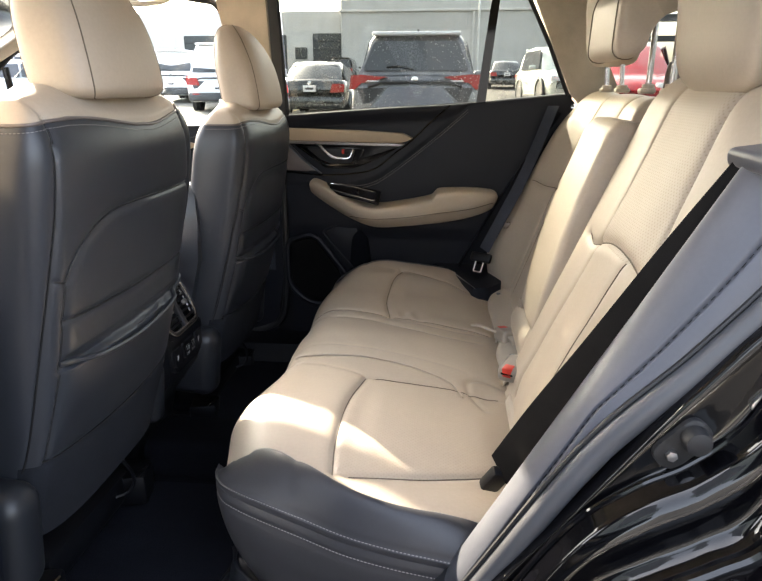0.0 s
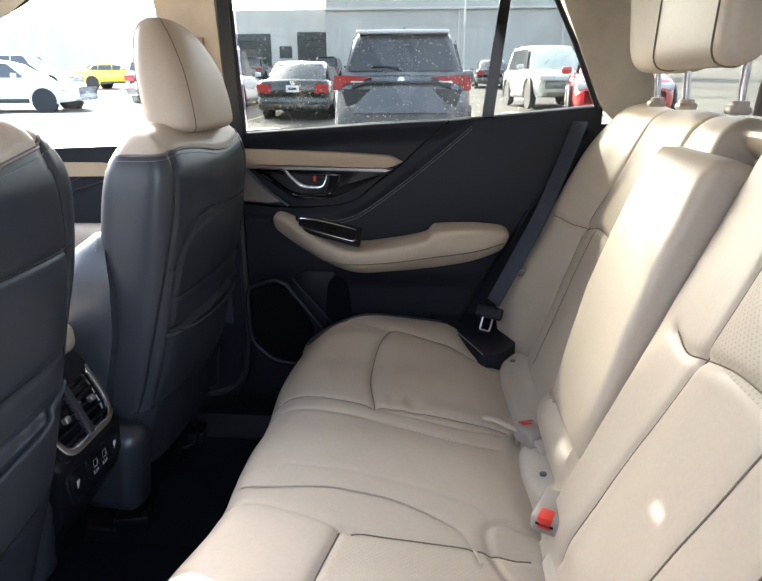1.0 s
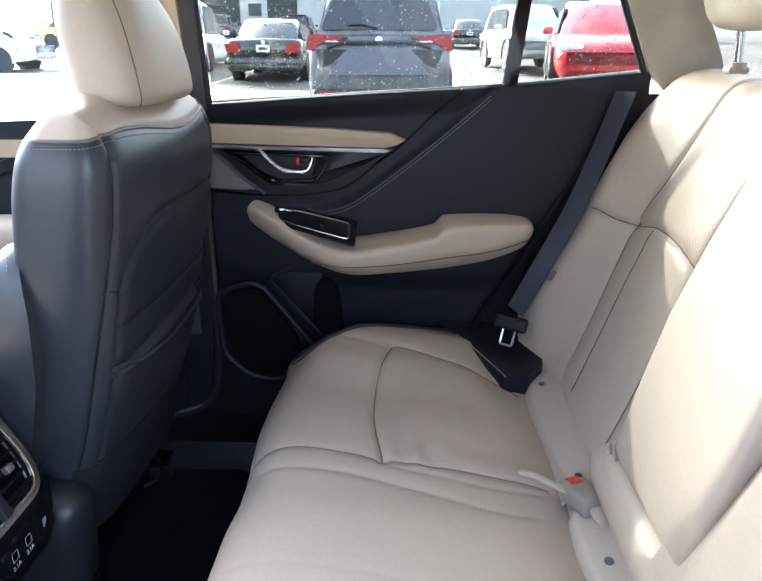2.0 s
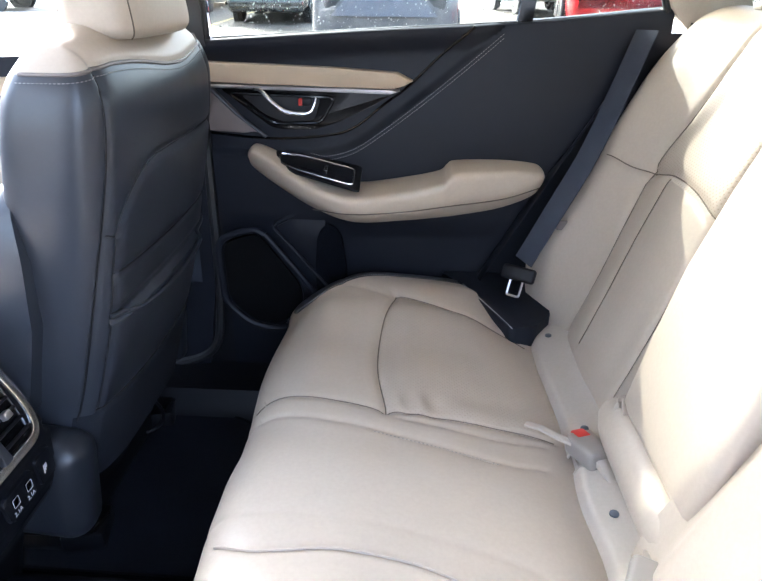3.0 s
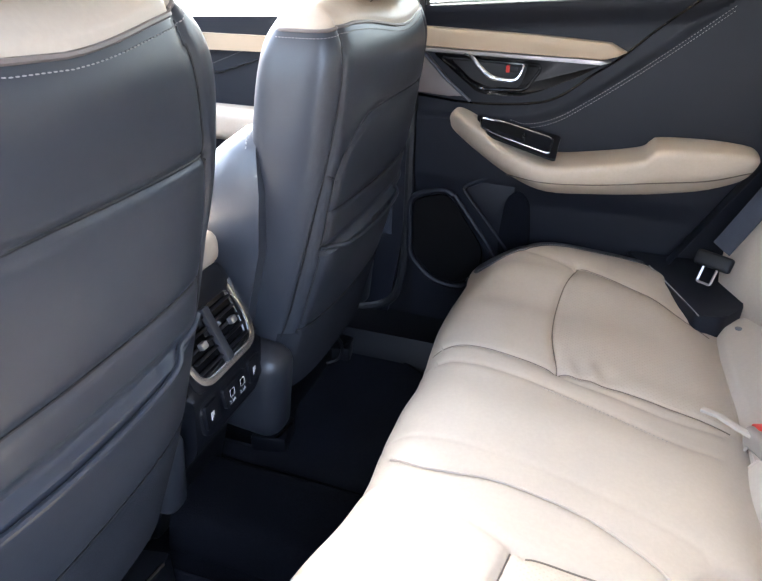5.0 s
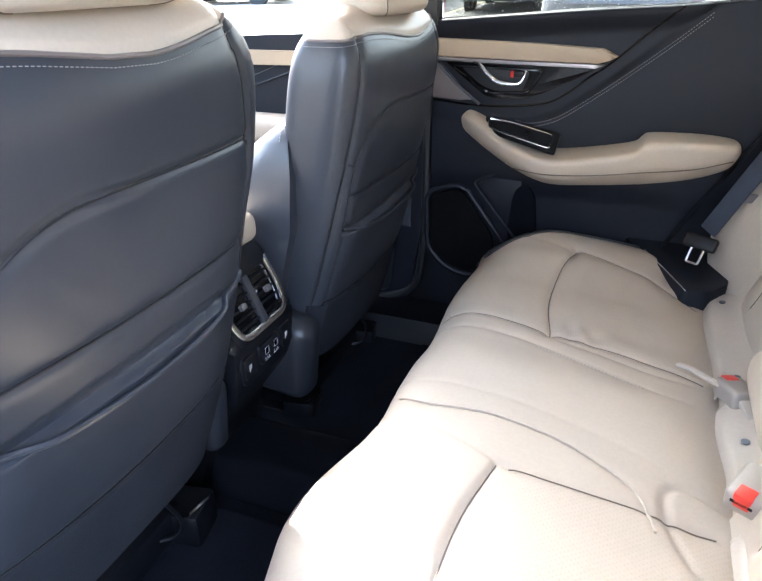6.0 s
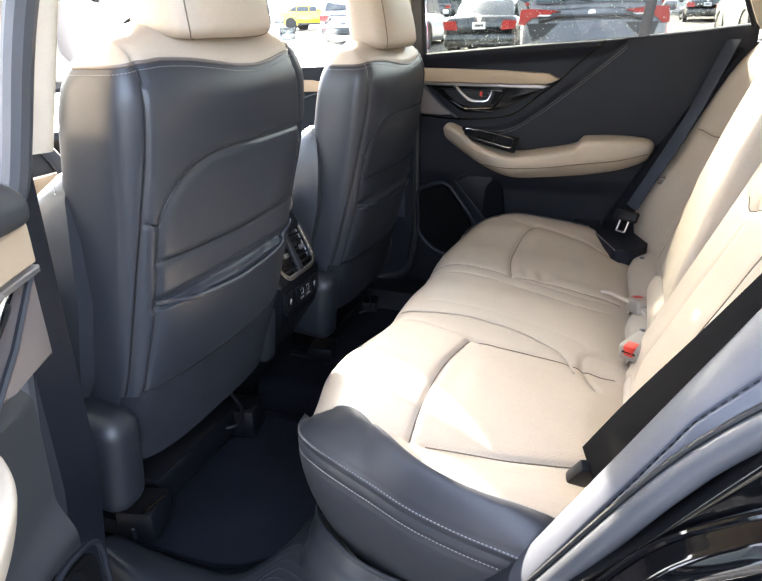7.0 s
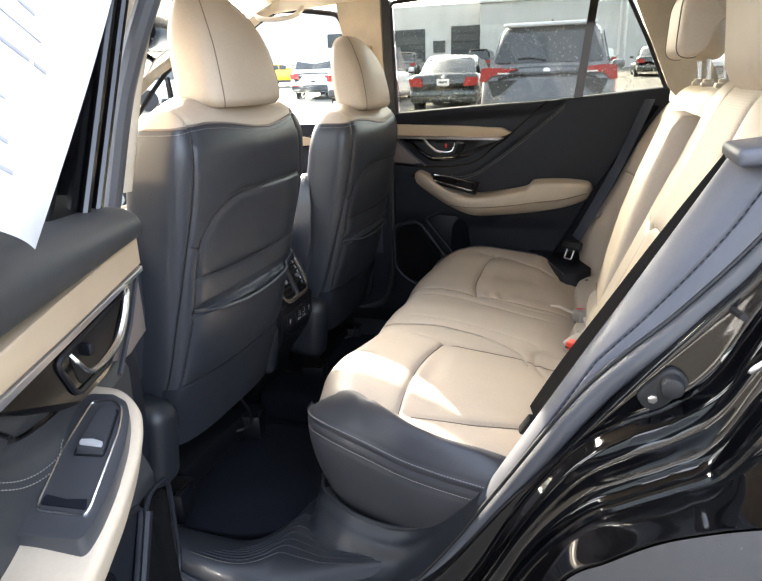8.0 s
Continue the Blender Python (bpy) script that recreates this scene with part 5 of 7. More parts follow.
    # no hollow is cut here: a black plate gives its shade
    part("bottle_hollow_shade", slab(rounded([(0.216, 0.818), (0.242, 0.842), (0.268, 0.818), (0.280, 0.72), (0.278, 0.62), (0.218, 0.62), (0.208, 0.72)], 0.024, 5), on_door(put), -0.02, 0.0085, 0.001), M_CARPET, dr, "black plate standing for the shade in a bottle hollow")
    return dr


door_r = door("door_1", right_door, "closed rear door with dark panel, beige armrest and chrome lever")
door_l = door("door_2", left_door, "open rear door with dark panel, beige armrest and chrome lever", False)
# speaker mesh strip and pull edge on the low end of the open door
part("door_speaker_edge", slab(rounded([(0.02, 0.56), (0.055, 0.56), (0.075, 0.78), (0.045, 0.80)], 0.01), left_door, 0.0, 0.016, 0.003), M_MESH, door_l)


def strip(outline, y0, y1, mat, name, parent, bevel=0.0):
    return part(name, slab(outline, lambda a, b, d: (a, d, b), y0, y1, bevel), mat, parent)


# ---- far side above the belt: glass, frames, pillars ----
win = tagged(new("window_1"), "wet rear side window and quarter glass with a black divider", "car window", "", "structure")
pane = part("pane", slab([(-0.515, 1.205), (0.088, 1.243), (0.122, 1.60), (-0.535, 1.60)], lambda a, b, d: (a, d, b), 0.722, 0.726), M_TINT, win)
pane2 = part("pane", slab([(0.100, 1.243), (0.36, 1.268), (0.205, 1.60), (0.132, 1.60)], lambda a, b, d: (a, d, b), 0.722, 0.726), M_TINT, win)
part("divider", slab([(0.080, 1.235), (0.108, 1.235), (0.144, 1.60), (0.120, 1.60)], lambda a, b, d: (a, d, b), 0.708, 0.732, 0.003), M_GLOSSB, win, "black window divider")
part("front_frame", slab([(-0.555, 1.20), (-0.522, 1.20), (-0.538, 1.58), (-0.566, 1.59)], lambda a, b, d: (a, d, b), 0.690, 0.735, 0.006), M_RUBBER, win)
part("front_seal", tube([(-0.520, 0.705, 1.205), (-0.531, 0.705, 1.40), (-0.538, 0.705, 1.56), (-0.525, 0.70, 1.572), (-0.3, 0.695, 1.588), (0.0, 0.69, 1.588), (0.18, 0.69, 1.578), (0.215, 0.694, 1.56), (0.29, 0.70, 1.42), (0.358, 0.706, 1.272)], 0.0065, 8), M_RUBBER, win)
part("belt_seal", tube([(-0.52, 0.712, 1.210), (-0.2, 0.712, 1.230), (0.10, 0.712, 1.248), (0.37, 0.712, 1.272)], 0.006, 8), M_RUBBER, win)

pil = tagged(new("trim"), "beige pillar covers beside the windows", "pillar trim", "", "structure")
for k in (1, -1):
    def Y(d, k=k):
        return d * k
    # centre pillar: beige above, dark below
    def bp(a, b, d, k=k):
        return (a, (0.735 - d) * k, b)
    if k < 0:
        pr = [[Vector((a, b, z)) for a, b in rounded([(-0.69, -0.765 + t), (xr - 0.035, -0.765 + t), (xr, -0.700 + t), (xr - 0.03, -0.682 + t), (-0.69, -0.682 + t)], 0.012, 3)] for z, xr, t in ((1.165, -0.545, 0.0), (1.33, -0.513, 0.022), (1.45, -0.482, 0.042), (1.63, -0.44, 0.075))]
        part("pillar_cover", loft(pr), M_PILLAR, pil, "", 50)
    else:
        part("pillar_cover", slab(rounded([(-0.690, 1.175), (-0.552, 1.175), (-0.566, 1.40), (-0.575, 1.63), (-0.74, 1.63), (-0.725, 1.53), (-0.69, 1.36)], 0.02), bp, -0.03, 0.040, 0.014, 3), M_PILLAR, pil)
    low = -0.040 if k < 0 else 0.0
    part("pillar_lower_cover", slab(rounded([(-0.70, 0.42), (-0.60 + low, 0.42), (-0.555 + low, 0.70), (-0.550 + low, 1.173), (-0.692, 1.173)], 0.02), bp, -0.03, 0.034, 0.012, 3), M_DOORD, pil)
    # rear pillar
    part("pillar_cover", slab(rounded([(0.366, 1.272), (0.222, 1.585), (0.23, 1.63), (0.44, 1.63), (0.415, 1.57), (0.43, 1.44), (0.50, 1.30), (0.52, 1.24), (0.40, 1.24)], 0.012), lambda a, b, d, k=k: (a, (0.715 - d) * k, b), -0.03, 0.020, 0.010, 3), M_PILLAR, pil)
    # roof rail
    rail = [[Vector((x, yy * k, zz + dz)) for yy, zz in ((0.735, 1.56), (0.715, 1.545), (0.685, 1.548), (0.655, 1.575), (0.62, 1.605), (0.74, 1.63))] for x, dz in ((-0.98, 0.018), (-0.9, 0.025), (-0.6, 0.042), (-0.3, 0.050), (0.0, 0.042), (0.4, 0.032), (0.9, 0.0))]
    part("roof_rail_cover", loft(rail), M_HEAD, pil, "", 50)
    # front pillar, sloping
    fp = [[Vector((x + 0.020 * math.cos(t), k * (y + 0.042 * math.sin(t)), z + 0.022 * math.cos(t))) for t in [2 * math.pi * q / 14 for q in range(14)]]
          for x, y, z in ((-1.85, 0.73, 1.150), (-1.52, 0.705, 1.375), (-1.37, 0.695, 1.450), (-1.27, 0.69, 1.470), (-1.18, 0.685, 1.480), (-1.09, 0.68, 1.515), (-1.00, 0.665, 1.563), (-0.94, 0.655, 1.583))]
    part("front_pillar_cover", loft(fp), M_PILLAR, pil, "", 70)
part("belt_height_guide", rbox((0.045, 0.018, 0.16), Matrix.Translation((-0.625, 0.690, 1.36)), 0.006, 2), M_TRIMB, pil)
pb = thing("front_seat_belt", (-0.6, 0.66, 1.0), "dark seat belt in its loop on the far pillar", "seat belt")
part("webbing", tube(spline([(-0.618, 0.672, 1.385), (-0.612, 0.668, 1.25), (-0.60, 0.665, 1.0), (-0.60, 0.67, 0.7)], 20), 1, 12, flat=(0.048, 0.0025), up=(0, -1, 0)), M_BELT, pb)
part("belt_loop", tube(spline([(-0.642, 0.668, 1.395), (-0.617, 0.662, 1.408), (-0.592, 0.668, 1.395), (-0.617, 0.66, 1.38)], 20, True), 0.006, 6, closed=True), M_BLACKP, pb)

# ---- front doors and front glass ----
for k, nm in ((1, "door_3"), (-1, "door_4")):
    fd = tagged(new(nm), "closed front door with dark panel and beige armrest", "car door", "", "structure")
    fd.matrix_basis = Matrix.Translation((-1.1, 0.72 * k, 0.5))
    part("door_panel", slab(rounded([(-1.62, 0.45), (-0.70, 0.45), (-0.695, 1.18), (-1.62, 1.145)], 0.02), lambda a, b, d, k=k: (a, (0.76 - d) * k, b), -0.07, 0.03, 0.015, 3), M_DOORD, fd)
    part("trim_strip", slab(rounded([(-1.50, 1.085), (-0.88, 1.095), (-0.82, 1.112), (-0.92, 1.130), (-1.50, 1.128)], 0.006), lambda a, b, d, k=k: (a, (0.73 - d) * k, b), -0.01, 0.012, 0.004), M_TRIMB, fd)
    part("armrest", rbox((0.46, 0.075, 0.085), Matrix.Translation((-0.98, 0.70 * k, 0.925)), 0.03, 4), M_BEIGE, fd, "padded beige armrest")
    part("stitching", stitches([Vector((lerp(-0.75, -1.2, j / 40), 0.7285 * k, 1.165 - 0.16 * (j / 40) ** 1.2)) for j in range(41)]), M_THREAD, fd)
    part("panel_joint", tube([(-0.74, 0.7285 * k, 1.178), (-0.90, 0.7285 * k, 1.09), (-1.05, 0.7285 * k, 1.04), (-1.3, 0.7285 * k, 1.03)], 0.003, 6), M_GLOSSB, fd)
    part("pane", slab([(-1.70, 1.14), (-0.70, 1.185), (-0.73, 1.56), (-1.20, 1.56)], lambda a, b, d, k=k: (a, d * k, b), 0.755, 0.759), M_GLASS, fd)
    part("quarter_divider", tube([(-1.478, 0.75 * k, 1.13), (-1.492, 0.74 * k, 1.36)], 0.011, 8), M_GLOSSB, fd)
    part("window_frame", tube(spline([(-0.70, 0.75 * k, 1.19), (-0.705, 0.75 * k, 1.40), (-0.735, 0.745 * k, 1.53), (-0.80, 0.74 * k, 1.56), (-0.98, 0.735 * k, 1.572), (-1.10, 0.735 * k, 1.520), (-1.20, 0.735 * k, 1.484), (-1.30, 0.735 * k, 1.466), (-1.48, 0.745 * k, 1.390), (-1.70, 0.75 * k, 1.18)], 50), 0.010, 8), M_RUBBER, fd)
    part("door_mirror", rbox((0.12, 0.20, 0.14), Matrix.Translation((-1.45, 0.93 * k, 1.17)), 0.045, 4), M_BODY, fd)
    part("outer_shell", slab([(-1.62, 0.40), (-0.66, 0.40), (-0.66, 1.17), (-1.62, 1.13)], lambda a, b, d, k=k: (a, d * k, b), 0.835, 0.885, 0.02), M_BODY, fd)

shield = tagged(new("window_2"), "windscreen glass", "windscreen", "", "structure")
part("pane", loft([[Vector((-1.90, y, 1.10)) for y in (-0.72, 0.72)], [Vector((-1.46, y, 1.42)) for y in (-0.68, 0.68)], [Vector((-1.02, y, 1.645)) for y in (-0.62, 0.62)]], closed=False), M_GLASS, shield)
dash = thing("dashboard", (-1.5, 0, 0.8), "dark soft dashboard with a steering wheel behind it", "dashboard")
part("dash_body", loft([[Vector((x, a, b)) for a, b in rounded([(-0.72, 0.55), (0.72, 0.55), (0.72, z), (-0.72, z)], 0.05, 4)] for x, z in ((-1.24, 0.98), (-1.28, 1.06), (-1.45, 1.10), (-1.90, 1.09))]), M_DOORD, dash)
part("dash_trim", rbox((0.02, 1.30, 0.05), Matrix.Translation((-1.232, 0, 0.95)), 0.008, 2), M_TRIMB, dash)
part("screen", rbox((0.03, 0.20, 0.30), Matrix.Translation((-1.225, 0, 0.90)) @ pose(0, 0, 0, 0, -18, 0), 0.01, 2), M_GLOSSB, dash)
sw = thing("steering_wheel", (-1.08, -0.385, 0.98), "black leather steering wheel", "steering wheel")
mw = Matrix.Translation((-1.08, -0.385, 0.99)) @ pose(0, 0, 0, 0, 65, 0)
part("rim", tube([mw @ Vector((0.185 * math.cos(t), 0.185 * math.sin(t), 0)) for t in [2 * math.pi * q / 48 for q in range(48)]], 0.015, 10, closed=True), M_DARK, sw)
part("hub", disc(0.075, 0.04, mw @ Matrix.Translation((0, 0, -0.02)), 24, 0.012), M_DARK, sw)
for a in (0, 180, 270):
    part("spoke", rbox((0.12, 0.035, 0.015), mw @ pose(0, 0, 0, 0, 0, a) @ pose(0.125, 0, -0.01), 0.006, 2), M_DARK, sw)


# ---- roof, floor, ends ----
tagged(solo("ceiling", grid(lambda u, v: Vector((lerp(-1.03, 1.25, u), lerp(-0.70, 0.70, v), 1.655 - 0.035 * (2 * v - 1) ** 4 + 0.008 * math.sin(u * 3))), 20, 20), M_HEAD, "beige cloth headliner", "ceiling", "", "structure"))
tagged(solo("roof", slab(rounded([(-1.02, -0.76), (1.35, -0.74), (1.35, 0.74), (-1.02, 0.76)], 0.1), lambda a, b, d: (a, b, d), 1.672, 1.70, 0.02), M_BODY, "gloss black car roof", "car roof", "", "structure"))
gh = thing("grab_handle", (-0.9, 0.64, 1.56), "beige grab handle on the roof rail", "grab handle")
part("grip", tube(spline([(-1.02, 0.655, 1.572), (-1.0, 0.625, 1.545), (-0.93, 0.615, 1.535), (-0.86, 0.625, 1.545), (-0.84, 0.655, 1.572)], 24), 0.009, 8), M_HEAD, gh)
fl = tagged(new("floor"), "black carpeted car floor", "floor", "", "structure")
part("carpet", grid(lambda u, v: Vector((lerp(-1.78, 0.2, u), lerp(-0.72, 0.72, v), 0.392 + 0.0015 * noise.noise((u * 30, v * 24, 0)) + 0.05 * smoothstep(0.62, 0.72, abs(lerp(-0.72, 0.72, v))) * 0)), 60, 60), M_CARPET, fl, recalc=False)
part("under_floor", rbox((3.2, 1.5, 0.06), Matrix.Translation((-0.35, 0, 0.35)), 0.01, 1), M_BLACKP, fl)
for k in (-1, 1):
    mt_ = thing("floor_mat", (-0.55, 0.38 * k, 0.393), "dark carpet floor mat with a bound edge", "floor mat", "floor mats")
    out = rounded([(-0.86, 0.135), (-0.40, 0.125), (-0.36, 0.20), (-0.37, 0.44), (-0.42, 0.52), (-0.50, 0.575), (-0.86, 0.585)], 0.05, 5)
    part("mat", slab([(a, b * k) for a, b in out], lambda a, b, d: (a, b, d + 0.003 * noise.noise((a * 9, b * 9, 1))), 0.393, 0.402, 0.003), M_MAT, mt_)
    part("mat_edge", tube([(a, b * k, 0.401) for a, b in out], 0.0035, 6, closed=True), M_CARPET, mt_)
tagged(solo("wall_north", rbox((0.04, 1.6, 0.75), Matrix.Translation((-1.94, 0, 0.75)), 0.005, 1), M_BLACKP, "black bulkhead ahead of the dashboard", "bulkhead", "", "structure"))

# far doorway: its sill and the dark edge behind the door's hinge side
sill_f = tagged(new("door_sill"), "black plastic sill plate inside the far door", "door sill", "", "structure")
part("sill_plate", loft([[Vector((x, y, z)) for y, z in ((0.56, 0.394), (0.585, 0.43), (0.60, 0.455), (0.66, 0.462), (0.76, 0.46), (0.76, 0.38), (0.56, 0.38))] for x in (-0.80, -0.4, 0.1)]), M_BLACKP, sill_f)
part("hinge_side_filler", slab([(-0.66, 0.40), (-0.49, 0.40), (-0.505, 0.56), (-0.515, 1.21), (-0.60, 1.21)], lambda a, b, d: (a, d, b), 0.716, 0.80), M_BLACKP, sill_f)
part("pillar_seal", tube(spline([(-0.70, 0.70, 0.45), (-0.585, 0.70, 0.50), (-0.552, 0.70, 0.62), (-0.545, 0.702, 0.90), (-0.545, 0.702, 1.22)], 40), 0.011, 8), M_RUBBER, sill_f)

# ---- near doorway: sill, seals, painted jamb ----
sill = tagged(new("door_sill"), "black plastic sill plate with moulded ribs", "door sill", "", "structure")


def sill_in(x):
    return table(x, [(-0.75, -0.575), (-0.52, -0.585), (-0.45, -0.560), (-0.41, -0.47), (-0.385, -0.36), (-0.33, -0.40), (-0.28, -0.46), (-0.15, -0.50), (0.05, -0.50)])


def sill_uv(u, v):
    x = lerp(-0.72, 0.02, u)
    yo = table(x, [(-0.72, -0.655), (-0.5, -0.715), (-0.34, -0.715), (-0.1, -0.66), (0.02, -0.63)])
    yi = sill_in(x)
    y = lerp(yo, yi, v)
    lift = 0.055 * smoothstep(-0.45, -0.05, x)
    z = table(v, [(0, 0.375), (0.08, 0.422), (0.25, 0.440), (0.7, 0.432), (0.88, 0.415), (1.0, 0.394)]) + lift * (1 - 0.6 * smoothstep(0.6, 1.0, v))
    rim = abs(y - (sill_in(x) - 0.03)) / 0.012
    if x > -0.40:
        z += 0.012 * math.exp(-rim * rim)
    return Vector((x, y, z))


part("sill_plate", grid(sill_uv, 90, 50), M_SILL, sill)
for j in range(7):
    row = [sill_uv(lerp(0.22 + 0.02 * j, 0.80 - 0.015 * j, q / 30), 0.20 + 0.055 * j + 0.03 * math.sin(q / 30 * 5)) + Vector((0, 0, 0.0005)) for q in range(31)]
    part("sill_rib", tube(row, 0.0016, 5), M_SILL, sill)
FOOT = spline([(-0.362, -0.452, 0.505), (-0.326, -0.528, 0.524), (-0.250, -0.583, 0.528), (-0.182, -0.606, 0.530), (-0.122, -0.621, 0.545), (-0.066, -0.637, 0.588), (-0.016, -0.644, 0.648), (0.020, -0.640, 0.690)], 60)
SKIRT = spline([(-0.385, -0.480, 0.420), (-0.370, -0.580, 0.432), (-0.300, -0.650, 0.445), (-0.210, -0.684, 0.452), (-0.140, -0.702, 0.478), (-0.070, -0.714, 0.540), (-0.012, -0.717, 0.620), (0.030, -0.717, 0.690)], 60)


def skirt(u, v):
    i = round(u * 59)
    q = FOOT[i].lerp(SKIRT[i], v)
    q.z -= (0.022 * math.sin(math.pi * v) - 0.010 * math.exp(-((v - 0.28) / 0.10) ** 2)) * (1 - smoothstep(0.55, 0.80, u))
    return q


part("seat_foot_skirt", grid(skirt, 59, 24), M_SILL, sill, "moulded skirt round the foot of the seat", 60)
part("skirt_edge", tube(FOOT, 0.0045, 8), M_SILL, sill)
part("sill_lip", tube([sill_uv(q / 60, 0.03) + Vector((0, -0.004, 0)) for q in range(61)], 0.009, 8), M_GREYP, sill)
part("sill_body", rbox((1.6, 0.14, 0.16), Matrix.Translation((-0.75, -0.745, 0.31)), 0.04, 3), M_BODY, sill)

# the edge of the opening, from the sill up the rear pillar to the roof
EDGE = [Vector((p.x, 0, p.y)) for p in spline([(-0.10, 0.50, 0), (-0.03, 0.60, 0), (0.045, 0.725, 0), (0.16, 0.915, 0), (0.265, 1.035, 0), (0.345, 1.14, 0), (0.395, 1.235, 0), (0.385, 1.33, 0), (0.33, 1.45, 0), (0.25, 1.55, 0)], 90)]
jamb = tagged(new("door_jamb"), "gloss black painted door jamb with rubber seals", "door jamb", "", "structure")


def edge_at(u, off, y):
    f = u * (len(EDGE) - 1)
    i = min(int(f), len(EDGE) - 2)
    p = EDGE[i].lerp(EDGE[i + 1], f - i)
    d = (EDGE[i + 1] - EDGE[i]).normalized()
    n = Vector((d.z, 0, -d.x))
    q = p + n * off
    return Vector((q.x, y, q.z))


STEPS = [(0.004, -0.716), (0.022, -0.722), (0.036, -0.728), (0.046, -0.745), (0.060, -0.750), (0.110, -0.752), (0.128, -0.757), (0.136, -0.776), (0.150, -0.790), (0.200, -0.800), (0.218, -0.806), (0.230, -0.824), (0.246, -0.842), (0.285, -0.872), (0.325, -0.908), (0.36, -0.930)]
SS = spline([(a, b, 0) for a, b in STEPS], 90)
part("pillar_jamb", grid(lambda u, v: edge_at(lerp(0.63, 1.0, u), SS[round(v * 89)].x, SS[round(v * 89)].y), 50, 89), M_BODY, jamb, "gloss black painted steps", 60)
# pressed steps of the jamb: four lines (x, height) from the sill up, and how the sheet runs between them
JAMB = [spline([(a, b, 0) for a, b in row], 120) for row in (
    [(-0.10, 0.50), (-0.02, 0.60), (0.06, 0.722), (0.13, 0.815), (0.185, 0.895), (0.235, 0.967), (0.290, 1.04), (0.345, 1.115), (0.40, 1.24)],
    [(-0.06, 0.47), (0.02, 0.60), (0.085, 0.735), (0.150, 0.838), (0.212, 0.891), (0.262, 0.922), (0.308, 0.970), (0.350, 1.06), (0.43, 1.22)],
    [(-0.02, 0.44), (0.06, 0.60), (0.115, 0.710), (0.172, 0.787), (0.225, 0.825), (0.270, 0.853), (0.315, 0.889), (0.365, 0.99), (0.48, 1.20)],
    [(0.02, 0.42), (0.09, 0.66), (0.150, 0.778), (0.195, 0.817), (0.242, 0.852), (0.289, 0.875), (0.335, 0.892), (0.45, 0.93), (0.60, 1.18)])]
RUN = [Vector(p) for p in ((0.0, -0.726, 0), (0.03, -0.742, 0), (0.10, -0.750, 0), (0.5, -0.751, 0), (0.88, -0.752, 0), (0.96, -0.756, 0), (1.02, -0.766, 0), (1.12, -0.786, 0), (1.35, -0.796, 0), (1.65, -0.798, 0), (1.86, -0.802, 0), (1.96, -0.812, 0), (2.02, -0.826, 0), (2.12, -0.838, 0), (2.24, -0.842, 0), (2.42, -0.868, 0), (2.65, -0.905, 0), (2.85, -0.926, 0), (3.0, -0.932, 0))]
RUN = spline(RUN, 100)


def jamb_at(u, lane, y):
    j = u * 119
    i = min(int(j), 118)
    k = min(int(lane), 2)
    a = JAMB[k][i].lerp(JAMB[k][i + 1], j - i)
    b = JAMB[k + 1][i].lerp(JAMB[k + 1][i + 1], j - i)
    p = a.lerp(b, lane - k)
    return Vector((p.x, y, p.y))


part("painted_jamb", grid(lambda u, v: jamb_at(u, RUN[round(v * 99)].x, RUN[round(v * 99)].y), 110, 99), M_BODY, jamb, "gloss black painted steps", 60)
part("pressed_rib", tube([jamb_at(q / 100, 1.0, -0.758) for q in range(101)], 0.0045, 10), M_BODY, jamb)
part("main_seal", tube([edge_at(q / 100, 0.017, -0.722) for q in range(101)], 0.0150, 12), M_SEAL, jamb, "dark grey rubber door seal")
part("seal_lip", tube([edge_at(q / 100, 0.001, -0.717) for q in range(101)], 0.0035, 8), M_RUBBER, jamb)
part("outer_seal", tube([jamb_at(q / 100, 2.06, -0.836) for q in range(101)], 0.008, 10), M_GLOSSB, jamb)
part("front_seal", tube(spline([(-0.72, -0.735, 0.42), (-0.675, -0.75, 0.55), (-0.625, -0.765, 0.80), (-0.580, -0.766, 1.08), (-0.545, -0.762, 1.146), (-0.500, -0.748, 1.31), (-0.445, -0.735, 1.435), (-0.375, -0.718, 1.565)], 60), 0.0155, 10), M_SEAL, jamb)
part("roof_seal", tube(spline([(-0.375, -0.718, 1.565), (-0.3, -0.725, 1.590), (0.0, -0.735, 1.590), (0.22, -0.724, 1.575)], 30), 0.011, 10), M_SEAL, jamb)
part("wheel_arch_cladding", grid(lambda u, v: jamb_at(u, 3.0, 0) + Vector((0.10 * v, -0.936 - 0.018 * math.sin(v * 2.4), -0.16 * v)), 60, 10), M_CLADDING, jamb, "matt grey wheel arch cladding")

st = thing("bump_stop", (0.25, -0.735, 0.915), "black rubber bump stop bolted to the jamb", "bump stop")
ms = Matrix.Translation((0.254, -0.750, 0.946)) @ pose(0, 0, 0, 90, 0, 0) @ pose(0, 0, 0, 0, 0, 48)
part("base", slab(rounded([(-0.034, -0.017), (0.030, -0.017), (0.030, 0.017), (-0.034, 0.017)], 0.015, 5), lambda a, b, d: ms @ Vector((a, b, d)), 0, 0.008, 0.003), M_RUBBER, st)
part("cushion", disc(0.014, 0.020, ms @ Matrix.Translation((0.012, 0, 0.006)), 18, 0.006), M_RUBBER, st)
